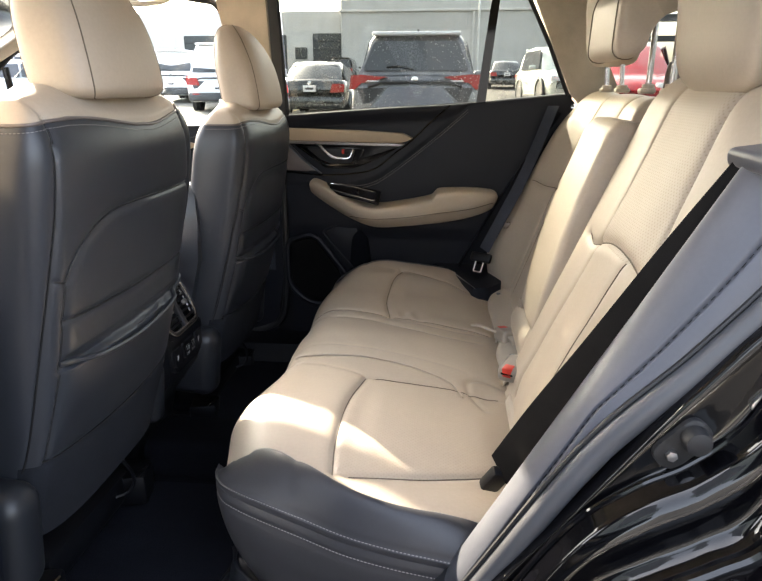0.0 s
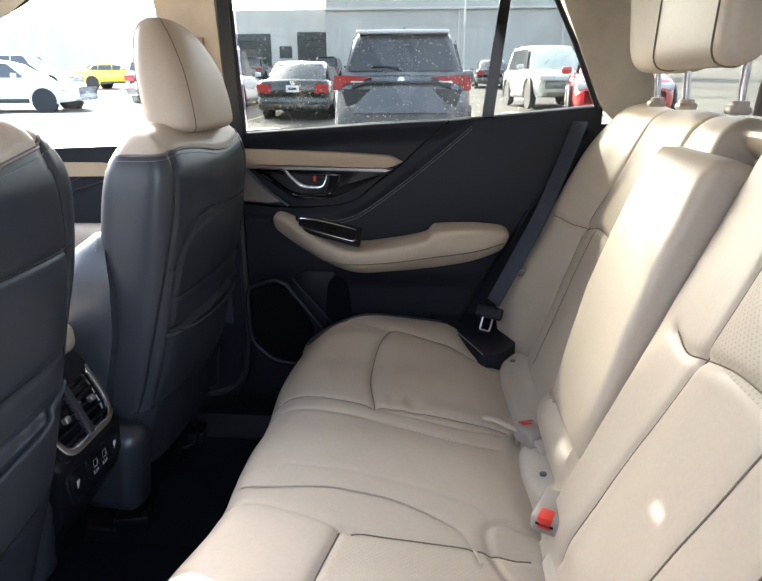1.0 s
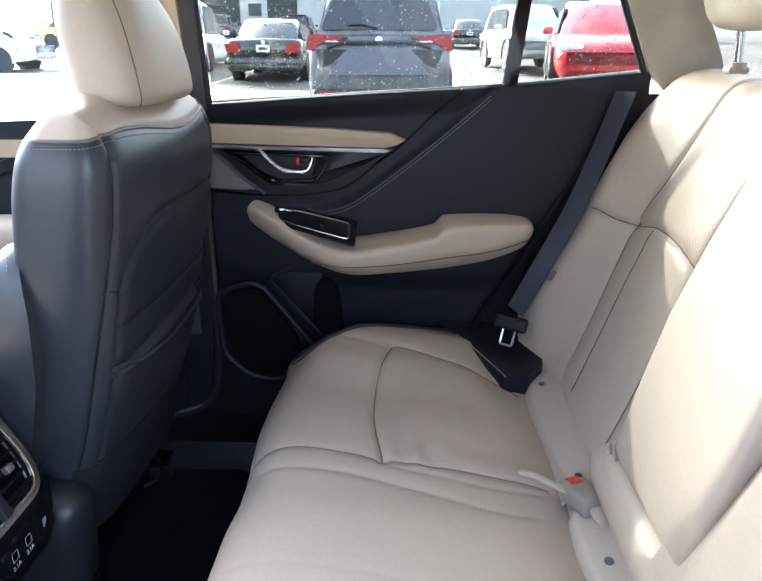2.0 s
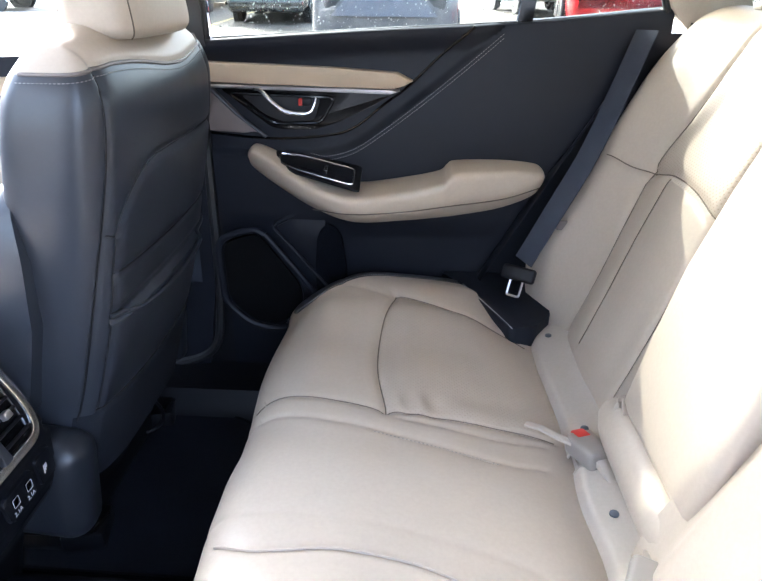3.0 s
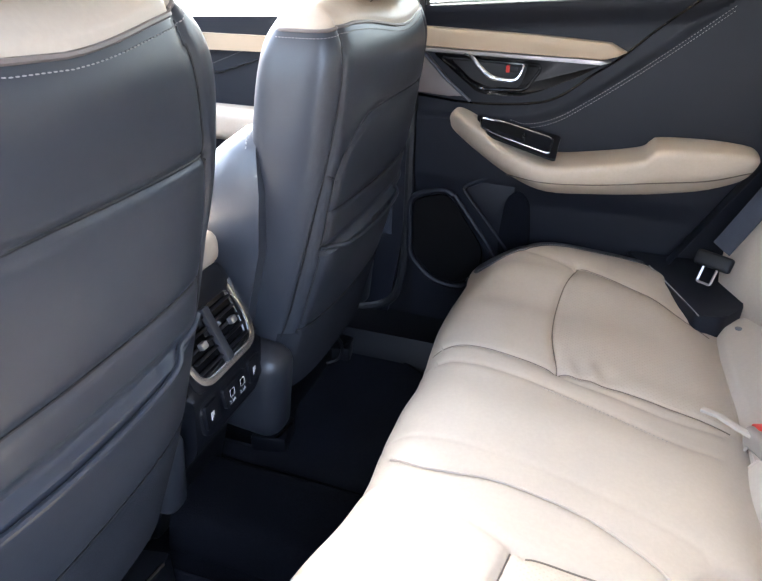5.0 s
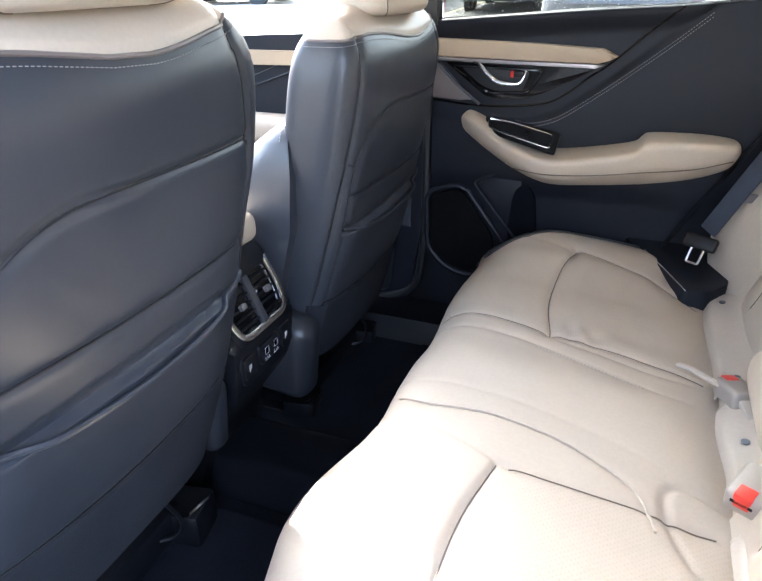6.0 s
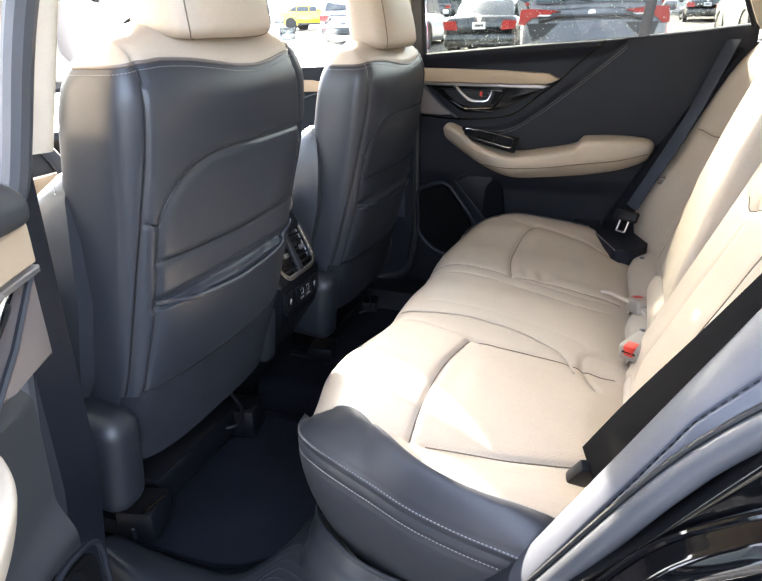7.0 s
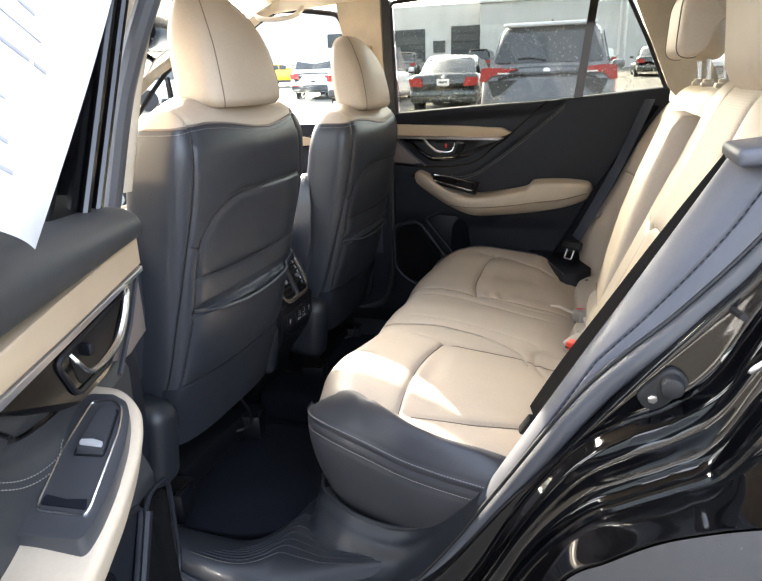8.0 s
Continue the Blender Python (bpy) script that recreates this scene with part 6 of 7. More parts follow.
part("bolt", disc(0.0062, 0.006, ms @ Matrix.Translation((-0.018, 0, 0.007)), 6, 0.001), M_STEEL, st, "zinc bolt head")
sk = thing("door_striker", (0.35, -0.77, 1.0), "zinc steel door striker on the jamb", "striker")
mk = Matrix.Translation((0.346, -0.752, 1.008)) @ pose(0, 0, 0, 90, 0, 0) @ pose(0, 0, 0, 0, 0, 55)
part("plate", slab(rounded([(-0.035, -0.020), (0.035, -0.020), (0.035, 0.020), (-0.035, 0.020)], 0.008), lambda a, b, d: mk @ Vector((a, b, d)), 0, 0.005, 0.001), M_STEEL, sk)
part("loop", tube([mk @ Vector(p) for p in spline([(-0.022, 0, 0.004), (-0.022, 0, 0.030), (-0.012, 0, 0.040), (0.012, 0, 0.040), (0.022, 0, 0.030), (0.022, 0, 0.004)], 30)], 0.0052, 10), M_STEEL, sk)
part("screw", disc(0.009, 0.006, mk @ Matrix.Translation((0.0, -0.011, 0.004)), 6, 0.001), M_STEEL, sk)
part("peg", tube([(0.318, -0.752, 1.055), (0.322, -0.790, 1.060)], 0.0045, 8), M_BLACKP, jamb)

# open door: window frame, glass, dealer's sheet
lw = tagged(new("window_3"), "window of the open door in its black frame", "car window", "", "structure")
def leaned(d, h, p):
    """A place on the upper part of the open door, which leans inwards with its height."""
    return left_door(d, h, p + 0.13 * (h - 1.2))


part("front_frame", slab([(0.030, 1.195), (0.175, 1.195), (0.055, 1.415), (-0.035, 1.60), (-0.185, 1.60), (-0.090, 1.43)], leaned, -0.055, -0.018, 0.008), M_GLOSSB, lw)
for o in (0.050, 0.092):
    part("frame_rib", tube([leaned(o, 1.19, -0.012), leaned(o - 0.105, 1.42, -0.012), leaned(o - 0.20, 1.60, -0.014)], 0.0065, 8), M_GLOSSB, lw)
part("pane", slab([(0.16, 1.20), (0.90, 1.265), (0.70, 1.60), (-0.04, 1.60)], leaned, -0.040, -0.036), M_TINT, lw)
sheet = thing("paper_sheet", left_door(0.4, 1.19, -0.02), "white printed dealer sheet taped inside the window", "paper sheet")
def paper_at(u, v, off=0.0):
    """A place on the sheet: u from its free edge inwards, v from its lower corner up."""
    return Vector(left_door(0.406 - 0.43 * v + 0.27 * u, 1.256 + 0.327 * v + 0.12 * u, 0.090 + 0.004 * math.sin(u * 6 + v * 4) - 0.010 * v + 0.008 * (1 - smoothstep(0.0, 0.10, v)) * math.sin(u * 9) + off))


part("paper", grid(paper_at, 40, 40), M_PAPER, sheet)
PRINT = [(0.09, 1), (0.13, 1), (0.19, 3), (0.24, 1), (0.275, 1), (0.32, 2), (0.36, 1), (0.43, 1), (0.47, 3), (0.56, 2), (0.61, 2), (0.655, 2), (0.70, 2), (0.745, 2), (0.85, 1), (0.89, 1), (0.93, 1), (0.97, 1)]
for j, (v, sort) in enumerate(PRINT):
    start = 0.20 + 0.05 * ((j * 5) % 4)
    if sort > 1:
        spans, wide = [(start, 1.0)], 0.0006 * sort
    else:
        # words of each line as short bars
        spans, wide = [], 0.0030
        while start < 0.95:
            step = 0.05 + 0.02 * ((len(spans) * 3 + j) % 4)
            spans.append((start, start + step))
            start += step + 0.018
    for a, b in spans:
        part("print_bar", tube([paper_at(lerp(a, b, q / 6), v, 0.0006) for q in range(7)], 1, 8, flat=(wide, 0.0004), up=(0.93, 0.36, 0)), M_INK, sheet)

# dark quarter panel behind the far door
for k in (1,):
    part("quarter_panel", slab([(-0.02, 0.42), (0.52, 0.42), (0.52, 1.235), (0.36, 1.235), (0.22, 0.95), (0.08, 0.70)], lambda a, b, d, k=k: (a, d * k, b), 0.716, 0.80), M_DOORD, pil)

# ---- luggage space behind the seat ----
cargo = tagged(new("wall_east"), "dark luggage space with the tailgate closed", "luggage space", "", "structure")
part("load_floor", rbox((0.95, 1.3, 0.05), Matrix.Translation((0.86, 0, 0.72)), 0.01, 1), M_CARPET, cargo)
for k in (1, -1):
    part("side_trim", slab([(0.36, 0.42), (1.38, 0.42), (1.38, 1.22), (0.40, 1.255)], lambda a, b, d, k=k: (a, d * k, b), 0.69, 0.80, 0.01), M_DOORD, cargo)
    part("rear_side_glass", slab([(0.44, 1.25), (1.15, 1.24), (0.98, 1.53), (0.44, 1.55)], lambda a, b, d, k=k: (a, d * k, b), 0.722, 0.726), M_TINT, cargo)
    part("tail_pillar", slab([(1.15, 1.22), (1.40, 1.20), (1.20, 1.60), (0.97, 1.60)], lambda a, b, d, k=k: (a, d * k, b), 0.62, 0.76, 0.02), M_PILLAR, cargo)
part("tailgate", slab([(-0.70, 0.45), (0.70, 0.45), (0.68, 1.14), (-0.68, 1.14)], lambda a, b, d: (d, a, b), 1.38, 1.44, 0.01), M_DOORD, cargo)
part("tailgate_glass", slab([(-0.68, 1.14), (0.68, 1.14), (0.60, 1.58), (-0.60, 1.58)], lambda a, b, d: (d - (b - 1.14) * 0.45, a, b), 1.40, 1.404), M_TINT, cargo)
part("luggage_cover", rbox((0.10, 1.24, 0.05), Matrix.Translation((0.62, 0, 1.18)), 0.02, 3), M_BLACKP, cargo)

# ---- outside: a salted, partly snowy car park that rises gently, cars, a low building ----
SLOPE = 0.034


def ground_z(y):
    return SLOPE * y


def asphalt():
    m, nt, b = mat_base("salted_asphalt", 0.9, 0, 0.1)
    n1 = noise_node(nt, 0.35, 6, 0.6)
    n2 = noise_node(nt, 14, 8, 0.7)
    n3 = noise_node(nt, 220, 2, 0.6)
    c1 = ramp(nt, n1.outputs["Fac"], (0.095, 0.088, 0.078), (0.19, 0.178, 0.160), 0.35, 0.68)
    c2 = ramp(nt, n2.outputs["Fac"], (0.75, 0.74, 0.72), (1.12, 1.12, 1.12))
    c3 = ramp(nt, n3.outputs["Fac"], (0.8, 0.8, 0.8), (1.15, 1.15, 1.15))
    out = mixed(nt, 'MULTIPLY', 1.0, mixed(nt, 'MULTIPLY', 1.0, c1.outputs["Color"], c2.outputs["Color"]), c3.outputs["Color"])
    nt.links.new(out, b.inputs["Base Color"])
    rg = ramp(nt, n1.outputs["Fac"], (0.75, 0.75, 0.75), (0.95, 0.95, 0.95), 0.4, 0.6)
    nt.links.new(rg.outputs["Color"], b.inputs["Roughness"])
    bump(nt, b, n3.outputs["Fac"], 0.4, 0.006)
    return m


def snow_mat():
    m, nt, b = mat_base("dirty_snow", 0.7, 0, 0.3)
    n = noise_node(nt, 6, 8, 0.7)
    r = ramp(nt, n.outputs["Fac"], (0.60, 0.59, 0.58), (0.86, 0.88, 0.92), 0.3, 0.6)
    nt.links.new(r.outputs["Color"], b.inputs["Base Color"])
    bump(nt, b, n.outputs["Fac"], 0.6, 0.05)
    return m


def wall_paint(name, c):
    m, nt, b = mat_base(name, 0.8, 0, 0.2)
    n = noise_node(nt, 0.4, 8, 0.6)
    s = noise_node(nt, 2.5, 4, 0.6, (1, 1, 0.15))
    c1 = ramp(nt, n.outputs["Fac"], tuple(v * 0.9 for v in c), tuple(v * 1.08 for v in c))
    c2 = ramp(nt, s.outputs["Fac"], (0.9, 0.9, 0.9), (1.04, 1.04, 1.04))
    nt.links.new(mixed(nt, 'MULTIPLY', 1.0, c1.outputs["Color"], c2.outputs["Color"]), b.inputs["Base Color"])
    return m


M_ASPH, M_SNOW = asphalt(), snow_mat()
M_WALL, M_WALL2 = wall_paint("grey_render", (0.52, 0.51, 0.49)), wall_paint("pale_render", (0.62, 0.60, 0.57))
M_DARKWIN = plastic("dark_window", (0.05, 0.055, 0.06), 0.15, 0)
M_LAMPR = plastic("red_lamp", (0.30, 0.018, 0.016), 0.18, 0)
M_LAMPW = plastic("clear_lamp", (0.65, 0.65, 0.66), 0.15, 0)
M_TYRE = plastic("tyre", (0.018, 0.018, 0.019), 0.8, 300)
M_RIM = plastic("alloy", (0.45, 0.45, 0.47), 0.3, 0, 0.1, metal=1.0)
M_CARGLASS = plastic("car_glass", (0.04, 0.043, 0.047), 0.06, 0, spec=0.7)
M_CLAD = plastic("cladding", (0.03, 0.03, 0.033), 0.6, 200)
P_GREY = carpaint("grey_car_paint", (0.0910, 0.0945, 0.1085), 0.25, 0.35)
P_SILVER = carpaint("frosted_roof", (0.50, 0.52, 0.55), 0.3, 0.2)
# body grey made lighter and bluer for the sky that the tailgate reflects
P_PANEL = carpaint("tailgate_sky_sheen", (0.1400, 0.1505, 0.1890), 0.3, 0.15)
P_BLACK = carpaint("dark_green_paint", (0.010, 0.014, 0.014), 0.15, 0.2)
P_WHITE = carpaint("white_car_paint", (0.75, 0.76, 0.78), 0.2, 0.12)
P_RED = carpaint("red_car_paint", (0.42, 0.012, 0.016), 0.15, 0.2)
P_SAGE = carpaint("pale_green_paint", (0.42, 0.46, 0.42), 0.2, 0.25)
P_YELLOW = carpaint("yellow_paint", (0.80, 0.55, 0.02), 0.25, 0.1)
P_BLUE = carpaint("blue_paint", (0.02, 0.12, 0.55), 0.3, 0.1)

ground = tagged(new("ground"), "salted grey asphalt car park", "ground", "", "structure")
part("asphalt", grid(lambda u, v: Vector((lerp(-400, 400, u), lerp(-60, 900, v), ground_z(lerp(-60, 900, v)))), 40, 48), M_ASPH, ground, recalc=False)
# the last mound lies unseen on the near side, added to bounce light in
for i, (x, y, rx, ry, h) in enumerate(((-2.9, 12.2, 1.6, 0.35, 0.10), (-9.8, 15.9, 3.0, 0.35, 0.10), (-5.6, 9.0, 2.4, 0.9, 0.05), (-14, 27, 5, 0.8, 0.12), (3.1, 24, 0.9, 0.3, 0.04), (-9, 7.0, 3.2, 1.2, 0.05), (2.4, 17.5, 0.8, 0.25, 0.03), (-18, 40, 8, 1.2, 0.2), (-0.5, -4.75, 4.5, 0.45, 0.16))):
    def mound(u, v, x=x, y=y, rx=rx, ry=ry, h=h, i=i):
        a, r = 2 * math.pi * v, u
        k = 1 + 0.35 * noise.noise((math.cos(a) * 1.6, math.sin(a) * 1.6, i * 3.1))
        px, py = x + rx * r * k * math.cos(a), y + ry * r * k * math.sin(a)
        return Vector((px, py, ground_z(py) - 0.01 + h * (1 - r ** 2) * (0.8 + 0.5 * noise.noise((px * 1.5, py * 2.5, 2)))))
    solo("snow_patch", grid(mound, 10, 40), M_SNOW, "thin dirty snow lying on the asphalt", "snow", "snow patches")
lines_g = tagged(new("parking_line"), "faded yellow parking lines", "parking line", "", "structure")
for x in (0.95, -4.6, 6.2):
    part("paint_stripe", grid(lambda u, v, x=x: Vector((x + lerp(-0.05, 0.05, u), lerp(5.5, 20, v), ground_z(lerp(5.5, 20, v)) + 0.004)), 1, 8), wall_paint("faded_yellow", (0.42, 0.33, 0.14)), lines_g)


def wheel(parent, x, y, r, m, side):
    w = part("wheel", tube([m @ Vector((x, y + (r - 0.055) * math.cos(t), r + (r - 0.055) * math.sin(t))) for t in [2 * math.pi * q / 28 for q in range(28)]], 1, 10, closed=True, flat=(0.11, 0.20), up=tuple(m.to_3x3() @ Vector((1, 0, 0)))), M_TYRE, parent, "black tyre with alloy rim")
    rim = slab([(0.68 * r * math.cos(2 * math.pi * k / 24), 0.68 * r * math.sin(2 * math.pi * k / 24)) for k in range(24)], lambda a, b, d: m @ Vector((x + side * d, y + a, r + b)), 0.02, 0.05, 0.01)
    part("rim_back", rim, M_TYRE, w)
    for k in range(5):
        a = 2 * math.pi * k / 5
        pts = [(-0.035, 0.02), (0.035, 0.02), (0.028, 0.66 * r), (-0.028, 0.66 * r)]
        part("rim_spoke", slab([(p * math.cos(a) - q * math.sin(a), p * math.sin(a) + q * math.cos(a)) for p, q in pts], lambda u, v, d: m @ Vector((x + side * d, y + u, r + v)), 0.05, 0.075, 0.006), M_RIM, w)
    part("rim_ring", tube([m @ Vector((x + side * 0.062, y + 0.68 * r * math.cos(t), r + 0.68 * r * math.sin(t))) for t in [2 * math.pi * q / 28 for q in range(28)]], 0.014, 6, closed=True), M_RIM, w)


def parked_car(name, x, y, turn, label, paint, suv=True, L=4.6, W=1.86, H=1.69, lamps="wide", plate=True, roof=None, belt=None):
    """A parked car; its rear end is at (x, y), it points along +y turned by turn degrees."""
    m = Matrix.Translation((x, y, ground_z(y))) @ pose(0, 0, 0, 0, 0, turn)
    c = thing(name, (x, y, ground_z(y)), label, "car", "parked cars")
    hw, belt, r = W / 2, belt or (1.02 if suv else 0.93), (0.36 if suv else 0.32)
    ax_r, ax_f = (0.95 if suv else 1.05), L - 0.92
    hood = belt - 0.03 if suv else belt - 0.10
    deck = belt + 0.02
    up = deck - 1.04

    def P(a, b, d):
        return m @ Vector((a, b, d))

    # lower body: rings along the length
    rings = []
    for yy, k, zb, zt in ((0.0, 0.86, 0.42, deck - 0.22), (0.03, 0.93, 0.36, deck - 0.08), (0.12, 0.97, 0.30, deck), (0.5, 1.0, 0.26, deck), (L * 0.35, 1.0, 0.24, belt), (L * 0.62, 0.995, 0.24, belt - 0.01), (L * 0.74, 0.985, 0.24, hood + 0.02), (L * 0.90, 0.95, 0.26, hood - 0.08), (L * 0.97, 0.88, 0.30, hood - 0.20), (L, 0.74, 0.40, hood - 0.34)):
        w = hw * k
        ring = [(-w * 0.88, zb), (w * 0.88, zb), (w * 0.97, zb + 0.12), (w, zb + 0.30), (w * 0.985, zt - 0.16), (w * 0.94, zt - 0.04), (w * 0.86, zt), (0, zt + 0.02), (-w * 0.86, zt), (-w * 0.94, zt - 0.04), (-w * 0.985, zt - 0.16), (-w, zb + 0.30), (-w * 0.97, zb + 0.12)]
        rings.append([P(a, yy, b) for a, b in ring])
    part("body", loft(rings), paint, c, "", 45)
    # cabin
    if suv:
        cab = ((0.10, 0.86, 0.86, deck), (0.22, 0.84, 0.75, H - 0.32), (0.30, 0.84, 0.69, H - 0.10), (0.42, 0.84, 0.66, H - 0.02), (L * 0.30, 0.86, 0.71, H), (L * 0.48, 0.86, 0.70, H - 0.03), (L * 0.56, 0.86, 0.68, H - 0.14), (L * 0.70, 0.86, 0.84, belt))
    else:
        cab = ((0.55, 0.80, 0.80, deck), (0.95, 0.80, 0.72, H - 0.16), (1.20, 0.82, 0.66, H - 0.02), (L * 0.40, 0.84, 0.66, H), (L * 0.50, 0.84, 0.66, H - 0.04), (L * 0.56, 0.84, 0.66, H - 0.12), (L * 0.72, 0.84, 0.82, belt - 0.02))
    rr = []
    for yy, kb, kt, zt in cab:
        zb = belt - 0.06
        rr.append([P(a * hw, yy, b) for a, b in ((-kb, zb), (kb, zb), (kb * 0.99, zb + 0.02), (kt * 1.02, zt - 0.05), (kt * 0.94, zt - 0.01), (0, zt + 0.015), (-kt * 0.94, zt - 0.01), (-kt * 1.02, zt - 0.05), (-kb * 0.99, zb + 0.02))])
    part("cabin", loft(rr), paint, c, "", 45)
    # glass set a little proud
    def side_pane(y0, y1, y2, y3, k):
        z0, z1 = belt + 0.03, H - 0.12
        w0, w1 = hw * 0.868, hw * 0.745
        return loft([[P(k * (w0 + o), y0, z0), P(k * (w0 + o), y1, z0), P(k * (w1 + o), y2, z1), P(k * (w1 + o), y3, z1)] for o in (0.0, 0.014)])
    if suv:
        spans = ((0.48, 1.10, 1.06, 0.62), (1.16, 2.02, 1.98, 1.12), (2.09, 3.00, 2.62, 2.05))
    else:
        spans = ((0.98, 1.45, 1.42, 1.22), (1.50, 2.25, 2.20, 1.48), (2.32, 3.15, 2.65, 2.27))
    for k in (1, -1):
        for sp in spans:
            part("side_window", side_pane(*[v * L / 4.6 for v in sp], k), M_CARGLASS, c)
        part("door_mirror", rbox((0.20, 0.10, 0.14), m @ Matrix.Translation((k * (hw + 0.07), L * 0.64, belt + 0.06)), 0.04, 3), paint, c)
        part("sill_cladding", rbox((0.03, L * 0.52, 0.12), m @ Matrix.Translation((k * hw * 0.975, L * 0.49, 0.30)), 0.012, 2), M_CLAD, c)
        for yy in (ax_r, ax_f):
            arch = [P(k * (hw * 1.0), yy + (r + 0.07) * math.cos(t), r + (r + 0.05) * math.sin(t)) for t in [math.pi * (q / 20 * 1.16 - 0.08) for q in range(21)]]
            part("wheel_arch", tube(arch, 0.038, 8), M_CLAD if suv else paint, c)
            part("arch_shadow", slab([((r + 0.06) * math.cos(2 * math.pi * q / 24), (r + 0.06) * math.sin(2 * math.pi * q / 24)) for q in range(24)], lambda a, b, d, k=k, yy=yy: P(k * (hw * 0.99 + d), yy + a, r + b), -0.10, 0.012), M_TYRE, c)
            wheel(c, k * (hw - 0.09), yy, r, m, k)
        for q in (0.36, 0.56):
            part("door_handle", rbox((0.025, 0.18, 0.022), m @ Matrix.Translation((k * hw * 0.995, L * q, belt - 0.16)), 0.008, 2), paint, c)
        # lamps
        if lamps == "wide":
            part("tail_lamp", slab([(k * hw * 0.42, deck - 0.035), (k * hw * 0.80, deck - 0.005), (k * hw * 0.955, deck - 0.01), (k * hw * 0.985, deck - 0.19), (k * hw * 0.90, deck - 0.20), (k * hw * 0.80, deck - 0.115), (k * hw * 0.60, deck - 0.085)], lambda a, b, d: P(a, 0.05 + d + 0.10 * max(abs(a) / hw - 0.75, 0), b), -0.055, 0.10, 0.01), M_LAMPR, c, "red tail lamp")
            part("lamp_strip", slab([(k * hw * 0.44, deck - 0.085), (k * hw * 0.70, deck - 0.075), (k * hw * 0.72, deck - 0.095), (k * hw * 0.46, deck - 0.100)], lambda a, b, d: P(a, d, b), -0.02, 0.05, 0.004), M_LAMPW, c)
        else:
            part("tail_lamp", slab(rounded([(k * hw * 0.56, deck - 0.30), (k * hw * 0.93, deck - 0.28), (k * hw * 0.96, deck - 0.10), (k * hw * 0.62, deck - 0.09)], 0.03), lambda a, b, d: P(a, d + 0.08 * max(abs(a) / hw - 0.7, 0), b), -0.05, 0.08, 0.01), M_LAMPR, c, "red tail lamp")
        part("head_lamp", rbox((0.42, 0.16, 0.13), m @ Matrix.Translation((k * hw * 0.66, L - 0.17, hood - 0.22)), 0.04, 3), M_LAMPW, c)
    # rear window, wiper, plate, bumper
    if suv:
        z0, z1, f = deck + 0.05, H - 0.13, lambda b: 0.115 + (b - deck) * 0.34
        part("spoiler", rbox((W * 0.655, 0.24, 0.05), m @ Matrix.Translation((0, 0.27, H - 0.035)), 0.022, 4), roof or paint, c)
    else:
        z0, z1, f = deck + 0.04, H - 0.10, lambda b: 0.60 + (b - deck) * 1.30
    part("rear_window", slab(rounded([(-hw * 0.79, z0), (hw * 0.79, z0), (hw * 0.62, z1), (-hw * 0.62, z1)], 0.05), lambda a, b, d: P(a, f(b) + d, b), -0.035, 0.05, 0.008), M_CARGLASS, c)
    if suv:
        part("wiper", tube([P(-0.02, f(z0) - 0.06, z0 + 0.02), P(-0.22, f(z0 + 0.06) - 0.055, z0 + 0.06), P(-0.40, f(z0 + 0.05) - 0.05, z0 + 0.05)], 0.011, 6), M_TYRE, c)
        crease = [P(a, b, d) for a, b, d in ((-hw * 0.70, -0.012, deck - 0.16), (-hw * 0.50, -0.022, deck - 0.10), (hw * 0.50, -0.022, deck - 0.10), (hw * 0.70, -0.012, deck - 0.16))]
        part("garnish", tube(crease, 0.022, 8), M_CLAD, c)
        part("plate_recess", slab(rounded([(-0.66, 0.56 + up), (0.66, 0.56 + up), (0.56, 0.66 + up), (0.36, 0.88 + up), (-0.36, 0.88 + up), (-0.56, 0.66 + up)], 0.03), lambda a, b, d: P(a, d, b), -0.030, 0.05, 0.012), P_PANEL if paint is P_GREY else paint, c)
        for k in (1, -1):
            part("tailgate_corner", slab(rounded([(k * 0.40, 0.86 + up), (k * 0.60, 0.68 + up), (k * 0.72, 0.64 + up), (k * 0.80, 0.86 + up)], 0.02), lambda a, b, d: P(a, d + 0.02, b), -0.022, 0.05, 0.006), M_CLAD, c)
        part("lower_bumper", rbox((W * 0.92, 0.22, 0.24), m @ Matrix.Translation((0, 0.06, 0.42)), 0.06, 3), M_CLAD, c)
        for k in (1, -1):
            part("reflector", rbox((0.20, 0.02, 0.035), m @ Matrix.Translation((k * 0.66, -0.055, 0.50)), 0.008, 2), M_LAMPR, c)
    else:
        part("lower_bumper", rbox((W * 0.94, 0.20, 0.30), m @ Matrix.Translation((0, 0.05, 0.42)), 0.07, 3), paint, c)
    part("badge", disc(0.05, 0.02, m @ Matrix.Translation((0, 0.0, deck - 0.075)) @ pose(0, 0, 0, 90, 0, 0), 20, 0.006), M_CHROME, c)
    if plate:
        zz = 0.66 if suv else deck - 0.20
        pl = part("number_plate", rbox((0.31, 0.012, 0.155), m @ Matrix.Translation((0, -0.045, zz)), 0.004, 1), M_LAMPW, c, "pale number plate")
        part("plate_bar", rbox((0.20, 0.004, 0.05), m @ Matrix.Translation((0, -0.053, zz)), 0.001, 1), M_CLAD, pl)
    part("aerial", rbox((0.03, 0.12, 0.06), m @ Matrix.Translation((0, 0.75 if suv else 1.5, H + 0.03)), 0.012, 2), M_CLAD, c)
    return c


